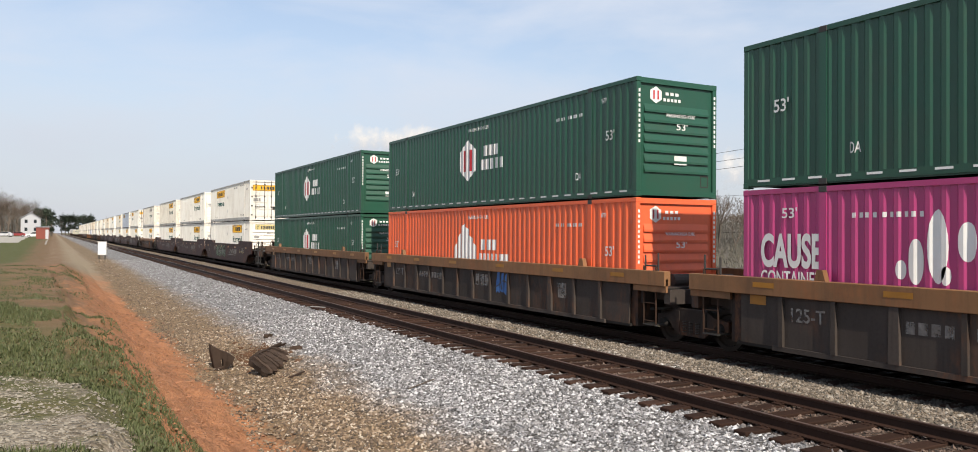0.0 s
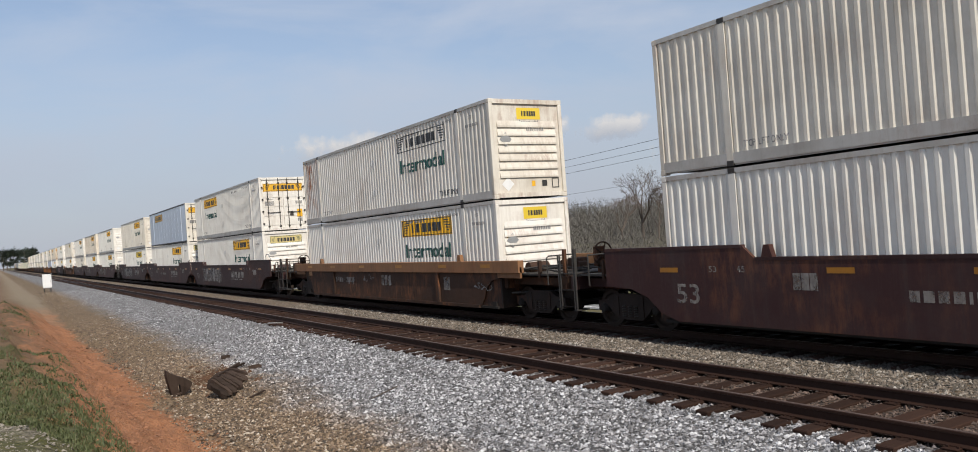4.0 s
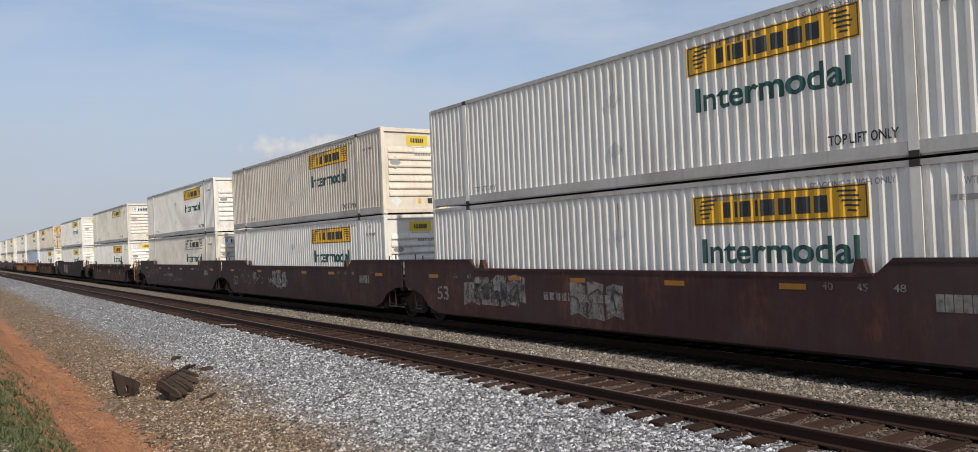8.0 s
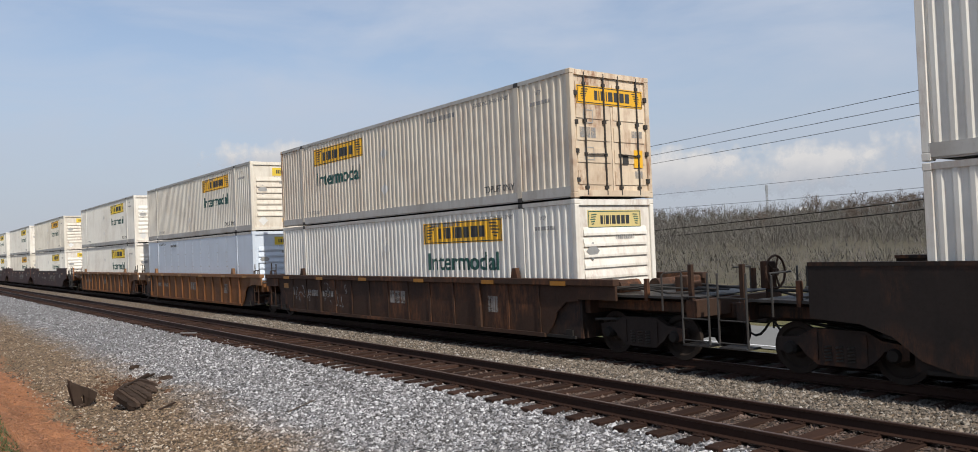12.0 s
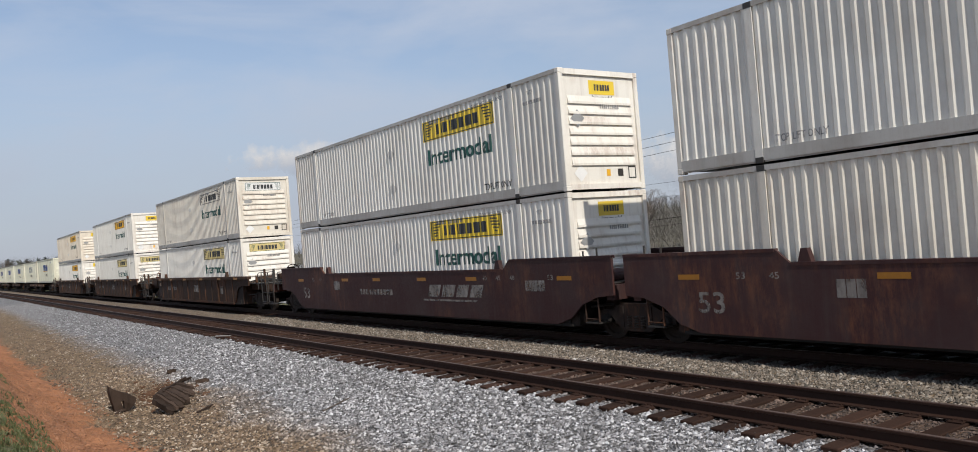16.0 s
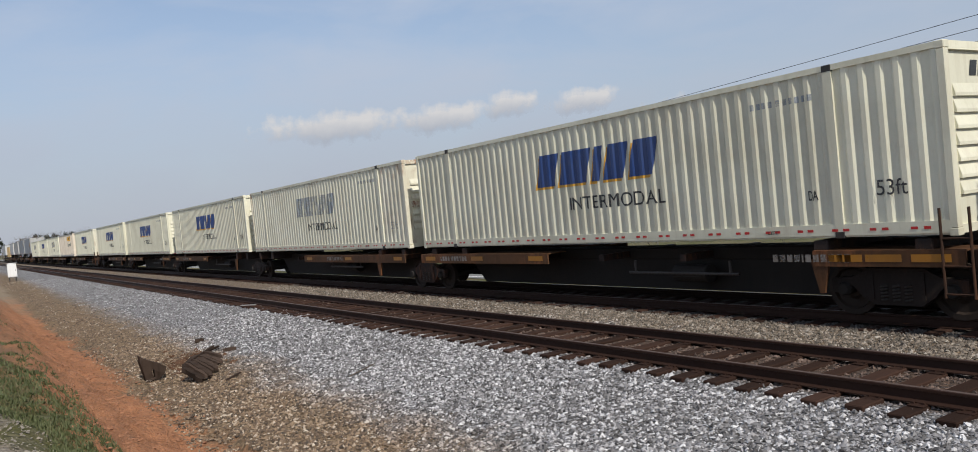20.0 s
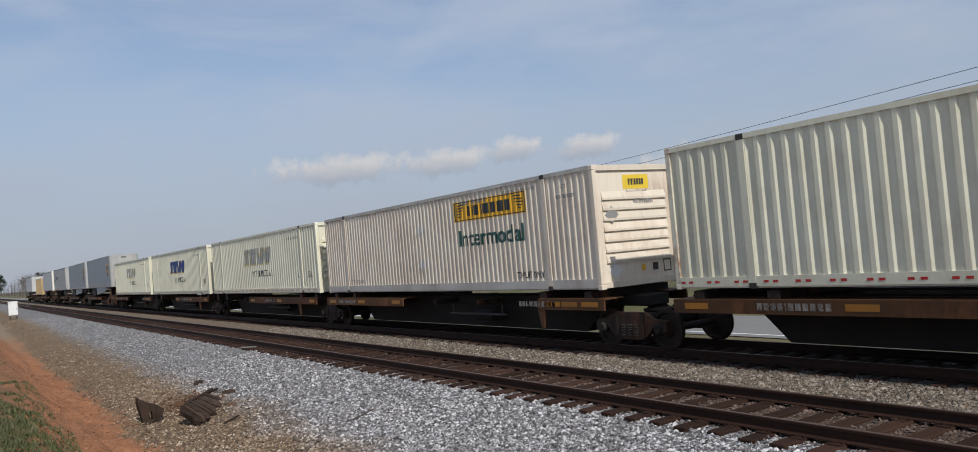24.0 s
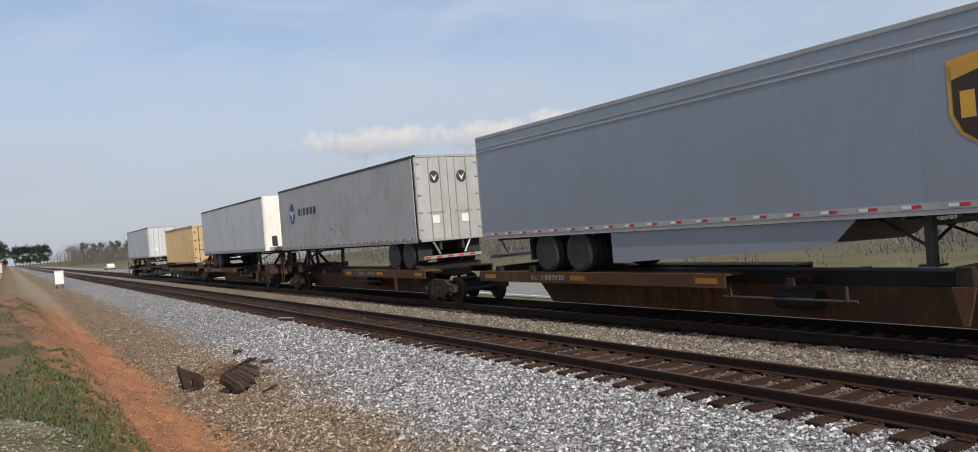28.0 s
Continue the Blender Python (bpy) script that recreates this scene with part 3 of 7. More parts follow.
def on_side(name, bm, material, parent, y, z, x, depth=None, breaks=(), lift=0.005, label=""):
    """Lays a (u, v) shape on the wall that faces -x at y, z; depth(y) says how far the wall lies back there."""
    for v in bm.verts:
        v.co = (0, y - v.co.x, z + v.co.y)
    if depth:
        lo, hi = min(v.co.y for v in bm.verts), max(v.co.y for v in bm.verts)
        for b in breaks:
            if lo < b < hi:
                bmesh.ops.bisect_plane(bm, geom=bm.verts[:] + bm.edges[:] + bm.faces[:], plane_co=(0, b, 0), plane_no=(0, 1, 0))
    for v in bm.verts:
        v.co.x = x - lift + (depth(v.co.y) if depth else 0)
    for f in bm.faces:
        f.normal_update()
        if f.normal.x > 0:
            f.normal_flip()
    return part(name, bm, material, parent, label)


def on_end(name, bm, material, parent, x, z, y, lift=0.005, label=""):
    """The same on a wall that faces -y."""
    for v in bm.verts:
        v.co = (x + v.co.x, y - lift, z + v.co.y)
    for f in bm.faces:
        f.normal_update()
        if f.normal.y > 0:
            f.normal_flip()
    return part(name, bm, material, parent, label)


RAIL_X = 13.405


# ---- ground: one sheet from the camera's bank to the horizon ----
PROFILE = [(-3000, 0.2), (-60, 0.55), (-6, 0.78), (-1.0, 0.78), (0.2, 0.70), (0.9, 0.30), (1.5, -0.22), (2.2, -0.74), (2.9, -0.92), (3.5, -0.90), (4.6, -0.78), (6.4, -0.54), (7.6, -0.40), (8.1, -0.35), (8.4, -0.315),
           (10.75, -0.315), (11.1, -0.28), (11.6, -0.24), (12.1, -0.215), (14.7, -0.215), (15.3, -0.3), (16.7, -0.68), (18.4, -0.74), (27, -0.74), (32, -0.6), (60, 0.2), (140, 1.6), (260, 3.2), (420, 4.6), (3000, 4.6)]
PX, PZ = [p[0] for p in PROFILE], [p[1] for p in PROFILE]


def ground_z(x, y):
    z = float(np.interp(x, PX, PZ))
    if -40 < x < 7.2 and -5 < y < 130:
        rough = 0.20 if 0.0 < x < 3.4 else 0.05
        z += rough * (noise.noise((x * 0.9, y * 0.35, 0.0)) + 0.5 * noise.noise((x * 2.3, y * 1.1, 4.0)))
        if 0.2 < x < 3.5:
            z -= 0.32 * max(0.0, 0.16 - abs(noise.noise((x * 1.5 + y * 0.22, y * 0.30, 3.0)))) * min(1.0, (x - 0.2) * 2, (3.5 - x) * 2)
        z += 0.35 * rough * noise.noise((x * 5.1, y * 3.3, 9.0))
        if 15 < y < 44 and -1.2 < x < 1.2:
            e = 0.12 - 0.02 * (y - 20) + 0.28 * noise.noise((y * 0.45, 2.0, 0.0)) + 0.1 * noise.noise((y * 1.7, 5.0, 0.0))
            drop = min(1.0, max(0.0, (x - e) / 0.16))
            z -= 0.24 * drop * min(1.0, (y - 15) / 4, (44 - y) / 8) * max(0.0, 1 - max(0.0, x - e - 0.16) / 0.9)
    # the ditch fades out towards the crossing, the bank levels off
    if x < 7 and y > 45:
        k = min(1.0, (y - 45) / 45)
        rise = 1.5 * min(1.0, max(0.0, (y - 108) / 95)) * min(1.0, max(0.0, (2.5 - x) / 6))
        z = z * (1 - k) + (-0.45 + rise if x > -60 else z) * k
    if x > 60 and y > 160:
        z *= max(0.15, 1 - (y - 160) / 240)
    return z


def build_ground():
    def spread(rows):
        out = []
        for a, b, n in rows:
            out += [a + (b - a) * i / n for i in range(n)]
        return out + [rows[-1][1]]
    xs = spread([(-3000, -60, 6), (-60, -8, 10), (-8, -1, 12), (-1, 4.4, 54), (4.4, 8.4, 20), (8.4, 16.8, 18), (16.8, 32, 10), (32, 140, 12), (140, 3000, 8)])
    ys = spread([(-300, -6, 10), (-6, 26, 128), (26, 60, 60), (60, 130, 40), (130, 400, 14), (400, 3600, 12)])
    bm = bmesh.new()
    grid = [[bm.verts.new((x, y, ground_z(x, y))) for x in xs] for y in ys]
    for a, b in zip(grid, grid[1:]):
        for i in range(len(xs) - 1):
            bm.faces.new((a[i], a[i + 1], b[i + 1], b[i]))
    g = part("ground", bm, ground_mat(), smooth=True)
    tagged(g, "trackside ground of grey ballast, washed orange clay and patchy grass", "ground", kind="structure")


build_ground()


def scatter(name, label, material, spots, size, seed, flat=0.7):
    """Many small rough stones in one mesh."""
    rg = np.random.RandomState(seed)
    n = len(spots)
    base = np.array([(1, 0, 0), (-1, 0, 0), (0, 1, 0), (0, -1, 0), (0, 0, 1), (0, 0, -1)], float)
    tri = np.array([(0, 2, 4), (2, 1, 4), (1, 3, 4), (3, 0, 4), (2, 0, 5), (1, 2, 5), (3, 1, 5), (0, 3, 5)])
    r = size[0] + (size[1] - size[0]) * rg.rand(n) ** 2
    v = base[None] * (0.65 + 0.6 * rg.rand(n, 6, 1)) + 0.22 * rg.randn(n, 6, 3)
    v *= np.stack([0.8 + 0.6 * rg.rand(n), 0.8 + 0.6 * rg.rand(n), flat * (0.7 + 0.5 * rg.rand(n))], 1)[:, None]
    a = rg.rand(n) * 6.283
    c, s = np.cos(a), np.sin(a)
    v = np.stack([v[..., 0] * c[:, None] - v[..., 1] * s[:, None], v[..., 0] * s[:, None] + v[..., 1] * c[:, None], v[..., 2]], 2)
    v = v * r[:, None, None] + np.array(spots)[:, None]
    v[..., 2] += (r * 0.25)[:, None]
    f = tri[None] + 6 * np.arange(n)[:, None, None]
    me = bpy.data.meshes.new(name)
    me.from_pydata(v.reshape(-1, 3).tolist(), [], f.reshape(-1, 3).tolist())
    me.materials.append(material)
    return tagged(new(name, me), label, "stones", kind="stuff")


def build_stones():
    rg = random.Random(5)
    m = stone_mat("crushed_granite", True)
    spots = []
    for x0, x1, y0, y1, n in ((2.7, 8.4, 3.0, 9, 24000), (2.7, 8.4, 9, 16, 26000), (2.7, 8.4, 16, 28, 23000), (2.7, 8.4, 28, 48, 11000), (3.2, 8.4, 48, 95, 11000), (8.4, 10.75, 3, 14, 6500), (8.4, 10.75, 14, 30, 3200), (10.75, 12.5, 4, 16, 16000), (10.75, 12.5, 16, 36, 13000)):
        for _ in range(n):
            x, y = rg.uniform(x0, x1), rg.uniform(y0, y1)
            if x < 3.6 and rg.random() > (x - 2.55) / 1.0:
                continue
            spots.append((x, y, ground_z(x, y)))
    scatter("ballast_stones", "loose crushed granite ballast, grey and brownish", m, spots, (0.014, 0.038), 3, 0.85)
    spots = []
    for _ in range(9000):
        x, y = rg.uniform(-4, 0.5), rg.uniform(4.5, 10.8)
        if noise.noise((x * 0.55 + 3, y * 0.4, 7.0)) < 0.12:
            spots.append((x, y, ground_z(x, y)))
    scatter("gravel", "pale beige gravel of the pull-in among the grass", paint("pale_gravel_stones", (0.29, 0.26, 0.21), (0.2, 0.17, 0.13), 0.5, 0.9, vary=0.1, grain=40), spots, (0.008, 0.022), 6)
    spots = []
    for _ in range(4200):
        x, y = rg.gauss(2.1, 0.7), rg.uniform(5, 34)
        if not 0.7 < x < 3.4:
            continue
        spots.append((x, y, ground_z(x, y)))
    scatter("clay_clods", "crumbs of orange clay and small stones in the ditch", paint("clay_clod", (0.36, 0.17, 0.09), (0.2, 0.11, 0.07), 0.5, 0.95, vary=0.3), spots, (0.008, 0.038), 4)


build_stones()


def build_grass():
    rg = random.Random(11)
    verts, faces = [], []
    for x0, x1, y0, y1, n in ((-4, 1.5, 4, 11, 90000), (-6, 1.4, 11, 22, 80000), (-9, 1.2, 22, 48, 30000)):
        for _ in range(n):
            x, y = rg.uniform(x0, x1), rg.uniform(y0, y1)
            k = noise.noise((x * 0.8, y * 0.5, 2.0)) + 0.5 * noise.noise((x * 2.6, y * 1.6, 6.0))
            if y < 10.8 and x < 0.45 and noise.noise((x * 0.55 + 3, y * 0.4, 7.0)) < 0.12:
                continue
            if k < -0.36 or (x > 0.9 and rg.random() < 0.5) or (y > 15 and x > -0.3 - 0.09 * (y - 15) and k < 0.10):
                continue
            z = ground_z(x, y)
            h, a, w = rg.uniform(0.015, 0.05) * (1 + 1.2 * max(0, k)), rg.uniform(0, 6.283), rg.uniform(0.004, 0.010) * (1 + y / 20)
            c, s, l = math.cos(a), math.sin(a), rg.uniform(0.0, 0.05)
            i = len(verts)
            verts += [(x - w * c, y - w * s, z - 0.01), (x + w * c, y + w * s, z - 0.01), (x + l * s, y - l * c, z + h)]
            faces.append((i, i + 1, i + 2))
    me = bpy.data.meshes.new("grass")
    me.from_pydata(verts, [], faces)
    me.materials.append(grass_mat())
    tagged(new("grass", me), "short green and straw-coloured grass on the bank", "grass", kind="stuff")


build_grass()


# ---- the two tracks ----
def rail_bm(y0, y1, cuts=1):
    prof = [(-0.075, -0.172), (0.075, -0.172), (0.075, -0.158), (0.012, -0.14), (0.012, -0.045), (0.036, -0.035), (0.036, -0.006), (0.028, 0.0), (-0.028, 0.0), (-0.036, -0.006), (-0.036, -0.035), (-0.012, -0.045), (-0.012, -0.14), (-0.075, -0.158)]
    bm = bmesh.new()
    a = [bm.verts.new((x, y0, z)) for x, z in prof]
    b = [bm.verts.new((x, y1, z)) for x, z in prof]
    n = len(prof)
    for i in range(n):
        bm.faces.new((a[i], a[(i + 1) % n], b[(i + 1) % n], b[i]))
    bm.faces.new(a)
    bm.faces.new(b[::-1])
    bmesh.ops.recalc_face_normals(bm, faces=bm.faces)
    return bm


def build_track(name, cx, cz, label, run, worn):
    t = thing(name, label, "track", kind="structure")
    t.location = (cx, 0, cz)
    for s in (-1, 1):
        r = part("rail", rail_bm(-60, 845), RAIL_STEEL, t, "rusty steel rail")
        r.location = (s * 0.755, 0, 0)
        head = part("rail_head", boxes((-0.026, 0.026, -60, 845, 0.0, 0.002)), worn, r)
    rg = random.Random(cx)
    tie = None
    plate = None
    far = bmesh.new()
    for i in range(310):
        y = -8.41 + i * 0.535
        if y < run:
            m = pose(rg.uniform(-0.05, 0.05), y + rg.uniform(-0.03, 0.03), rg.uniform(-0.012, 0.006), 0, rg.uniform(-0.4, 0.4), rg.uniform(-0.9, 0.9))
            if tie is None:
                tie = part("tie", boxes((-1.30, 1.30, -0.115, 0.115, -0.36, -0.176), bevel=0.012), WOOD_TIE, t)
                tie.matrix_basis = m
            else:
                again(tie, t, m)
            if y < 15 and cx < 12:
                for s in (-1, 1):
                    q = pose(s * 0.755, y, 0)
                    if plate is None:
                        bm = boxes((-0.19, 0.19, -0.09, 0.09, -0.178, -0.168))
                        for x, yy in ((-0.1, -0.06), (0.1, 0.06), (-0.1, 0.06), (0.1, -0.06)):
                            box(bm, x - 0.014, x + 0.014, yy - 0.014, yy + 0.014, -0.168, -0.145)
                        plate = part("tie_plate", bm, RAIL_STEEL, t)
                        plate.matrix_basis = q
                    else:
                        again(plate, t, q)
        else:
            box(far, -1.30, 1.30, y - 0.115, y + 0.115, -0.30, -0.176)
    tagged(part("far_ties", far, WOOD_TIE, t), kind="stuff")
    return t


build_track("track_1", 9.555, -0.092, "rusty rail track on creosoted timber ties, empty", 62, RAIL_TOP)
build_track("track_2", RAIL_X, 0.0, "rail track under the passing train, on timber ties", 50, RAIL_TOP)


# ---- broken timbers in the ditch ----
def on_ground(ob, x, y, rx=0, ry=0, rz=0, dz=0.0):
    ob.matrix_basis = pose(x, y, ground_z(x, y) + dz, rx, ry, rz)
    return ob


def splinter(l, w, h, seed):
    """A split length of tie: uneven along its run, torn thin at both ends."""
    rg = random.Random(seed)
    bm = bmesh.new()
    n, ring = 7, []
    for k in range(n + 1):
        y = -l / 2 + l * k / n
        f = 1.0 if 0 < k < n else rg.uniform(0.3, 0.8)
        ring.append([bm.verts.new((sx * w * f * rg.uniform(0.75, 1.2), y + rg.uniform(-0.03, 0.03), sz * h * f * rg.uniform(0.75, 1.2))) for sx, sz in ((-1, -1), (1, -1), (1, 1), (-1, 1))])
    for a, b in zip(ring, ring[1:]):
        for j in range(4):
            bm.faces.new((a[j], a[(j + 1) % 4], b[(j + 1) % 4], b[j]))
    bm.faces.new(ring[0][::-1])
    bm.faces.new(ring[-1])
    return bm


def lay(ob, a, b):
    """Lays a timber from a to b, heights above the ground."""
    a, b = [Vector((p[0], p[1], ground_z(p[0], p[1]) + p[2])) for p in (a, b)]
    ob.matrix_basis = Matrix.Translation((a + b) / 2) @ (b - a).normalized().to_track_quat("Y", "Z").to_matrix().to_4x4()


def build_timbers():
    # a tie end set on edge, leaning, with a rotted notch at its foot
    bm = bmesh.new()
    slab(bm, [(-0.24, 0.66), (-0.25, 0.52), (-0.21, 0.34), (-0.15, 0.14), (-0.09, -0.12), (0.03, -0.10), (0.05, 0.10), (0.0, 0.26), (0.03, 0.31), (0.07, 0.27), (0.085, 0.08), (0.10, -0.06), (0.18, 0.03), (0.30, 0.16), (0.35, 0.30), (0.20, 0.41), (0.02, 0.49), (-0.14, 0.58)], -0.07, 0.08)
    st = part("timber_stump", bm, OLD_WOOD)
    for v in st.data.vertices:
        v.co.x += 0.05 * noise.noise((v.co.y * 6, v.co.z * 6, v.co.x * 9))
    tagged(st, "dark splintered end of an old tie standing in the ditch", "timber")
    on_ground(st, 3.40, 20.29, 0, 6, -82)
    # thick split pieces fanned side by side, their upper ends propped on the ballast
    rows = [((3.90, 19.17, 0.34), (4.15, 18.45, 0.05), 0.075, 0.06), ((3.96, 19.22, 0.42), (4.25, 18.5, 0.10), 0.04, 0.05), ((4.05, 19.25, 0.42), (4.36, 18.52, 0.07), 0.07, 0.065), ((4.18, 19.5, 0.40), (4.47, 18.8, 0.12), 0.035, 0.05),
            ((4.36, 19.77, 0.33), (4.62, 19.05, 0.08), 0.08, 0.06), ((4.48, 19.9, 0.34), (4.75, 19.3, 0.12), 0.035, 0.045), ((4.62, 20.35, 0.24), (4.93, 19.68, 0.07), 0.075, 0.055), ((4.72, 20.5, 0.28), (5.0, 19.95, 0.14), 0.04, 0.05),
            ((4.55, 20.9, 0.16), (5.45, 21.95, 0.10), 0.028, 0.03), ((4.65, 20.8, 0.20), (5.2, 21.5, 0.20), 0.03, 0.03), ((4.2, 20.6, 0.05), (4.7, 21.2, 0.14), 0.06, 0.05), ((3.24, 20.0, 0.03), (3.62, 20.37, 0.08), 0.022, 0.02), ((4.46, 17.83, 0.02), (4.91, 18.13, 0.05), 0.018, 0.018)]
    for i, (a, b, w, h) in enumerate(rows):
        l = math.dist(a[:2], b[:2])
        ob = tagged(part("broken_timber", splinter(l, w, h, 40 + i), OLD_WOOD), "split grey-brown piece of an old railway tie", "timber", "broken timbers in the ditch")
        lay(ob, a, b)
    # crumbled rotten wood and clay under the pile
    rg = random.Random(8)
    spots = [(x, y, ground_z(x, y)) for x, y in [(rg.gauss(4.55, 0.30), rg.gauss(21.2, 0.9)) for _ in range(520)]]
    scatter("wood_crumbs", "crumbled rotten wood under the broken ties", OLD_CRUMB, spots, (0.02, 0.07), 9, 0.8)
    for x, y, a in ((5.47, 24.12, 15), (5.54, 21.23, -20)):
        bm = splinter(0.30, 0.05, 0.05, int(x * 100))
        on_ground(tagged(part("timber_scrap", bm, OLD_WOOD), "small dark scrap of tie on the ballast", "timber", "timber scraps"), x, y, 0, 0, a - 75, 0.06)
    bm = boxes((-0.035, 0.035, -0.32, 0.32, 0.0, 0.025))
    on_ground(tagged(part("pale_stick", bm, GALV), "pale thin strip lying by the tie ends", "debris"), 8.25, 28.4, 0, 0, 35, 0.12)
    bm = bmesh.new()
    rod(bm, (-0.5, 0, 0.03), (0.5, 0.1, 0.06), 0.014, 5)
    on_ground(tagged(part("dry_twig", bm, BARK), "thin dry twig on the ballast", "twig"), 6.3, 14.6, 0, 0, 30)


build_timbers()


# ---- white equipment case by the crossing ----
def build_case():
    c = thing("signal_case", "white steel signal equipment case on two legs", "equipment case")
    part("cabinet", boxes((-0.42, 0.42, -0.25, 0.25, 0.45, 1.85), bevel=0.02), CASE_WHITE, c)
    d = part("door", boxes((-0.38, 0.38, -0.275, -0.25, 0.52, 1.76), bevel=0.008), CASE_WHITE, c)
    part("door_handle", boxes((0.27, 0.31, -0.30, -0.275, 1.05, 1.2)), DARK_METAL, d)
    part("roof", boxes((-0.46, 0.46, -0.30, 0.30, 1.85, 1.90), bevel=0.01), CASE_WHITE, c)
    for x in (-0.3, 0.3):
        part("leg", boxes((x - 0.05, x + 0.05, -0.2, 0.2, -0.1, 0.45)), DARK_METAL, c)
    on_ground(c, 4.5, 97.5)


build_case()


# ---- beyond the tracks ----
def strip(name, x0, x1, y0, y1, dz, material, label, category):
    n = max(2, int((y1 - y0) / 6))
    bm = bmesh.new()
    rows = [[bm.verts.new((x, y0 + (y1 - y0) * i / n, ground_z(x, y0 + (y1 - y0) * i / n) + dz)) for x in [x0 + (x1 - x0) * j / 12 for j in range(13)]] for i in range(n + 1)]
    for a, b in zip(rows, rows[1:]):
        for i in range(12):
            bm.faces.new((a[i], a[i + 1], b[i + 1], b[i]))
    return tagged(part(name, bm, material), label, category, kind="structure")


strip("road", 19.0, 23.6, -120, 700, 0.03, TARMAC, "pale worn asphalt road along the railway", "road")
strip("road_line", 19.4, 19.52, -120, 500, 0.036, WHITE_INK, "white edge line on the road", "marking")
strip("parking", 27.5, 60, 130, 250, 0.03, TARMAC, "pale asphalt parking lot", "parking lot")
strip("gravel_lot", -60, -1.4, 168, 292, 0.03, paint("pale_gravel", (0.32, 0.30, 0.265), (0.2, 0.18, 0.145), 0.5, 0.9, streak=0), "pale gravel yard", "yard")


def bare_tree(seed, height):
    """Leafless tree: a tapered trunk that forks again and again into fine twigs."""
    rg = random.Random(seed)
    limbs, twigs = bmesh.new(), bmesh.new()

    def grow(p, d, length, r, depth):
        q = p + d * length
        rod(limbs if depth < 3 else twigs, p, q, r, 6 if depth < 2 else 3, r * 0.68)
        if depth >= 7:
            return
        kids = rg.choice((2, 3)) if depth else rg.choice((3, 4))
        for _ in range(kids):
            side = Vector((rg.gauss(0, 1), rg.gauss(0, 1), rg.gauss(0.25, 0.5)))
            nd = (d * rg.uniform(0.8, 1.4) + side * (0.42 if depth < 4 else 0.6)).normalized()
            grow(p + d * length * rg.uniform(0.75, 1.0), nd, length * rg.uniform(0.62, 0.86), max(0.011, r * rg.uniform(0.5, 0.68)), depth + 1)
    grow(Vector((0, 0, -0.2)), Vector((rg.uniform(-0.05, 0.05), rg.uniform(-0.05, 0.05), 1)).normalized(), height * 0.26, height * 0.02, 0)
    t = thing("bare_tree", "leafless grey-brown tree at the wood's edge", "tree", "bare trees")
    part("trunk", limbs, BARK, t)
    part("crown", twigs, TWIG, t)
    return t


def leafy_tree(seed, height, width, material, label):
    """A trunk, limbs, and a crown of many small leaf clumps in uneven lobes."""
    rg = random.Random(seed)
    t = thing("evergreen_tree", label, "tree", "dark trees")
    bm = bmesh.new()
    rod(bm, (0, 0, -0.3), (0, 0, height * 0.75), height * 0.022, 7, height * 0.006)
    lobes = []
    for i in range(16):
        z = height * rg.uniform(0.25, 0.93)
        a, w = rg.uniform(0, 6.283), width * 0.5 * (1.05 - 0.75 * z / height)
        c = Vector((math.cos(a) * w * rg.uniform(0.2, 0.9), math.sin(a) * w * rg.uniform(0.2, 0.9), z))
        lobes.append((c, width * rg.uniform(0.11, 0.24)))
        rod(bm, (0, 0, z * 0.85), c, height * 0.006, 4, height * 0.003)
    part("trunk", bm, BARK, t)
    verts, faces = [], []
    for c, r in lobes:
        for _ in range(70):
            d = Vector((rg.gauss(0, 1), rg.gauss(0, 1), rg.gauss(0, 0.8))).normalized() * r * rg.uniform(0.35, 1.08)
            p, s = c + d, r * rg.uniform(0.12, 0.3)
            u = Vector((rg.gauss(0, 1), rg.gauss(0, 1), rg.gauss(0, 1))).normalized() * s
            w = u.orthogonal().normalized() * s * rg.uniform(0.4, 0.9)
            i = len(verts)
            verts += [p - u, p + w, p + u, p - w]
            faces.append((i, i + 1, i + 2, i + 3))
    me = bpy.data.meshes.new("crown")
    me.from_pydata(verts, [], faces)
    me.materials.append(material)
    o = new("crown", me)
    o.parent = t
    return t


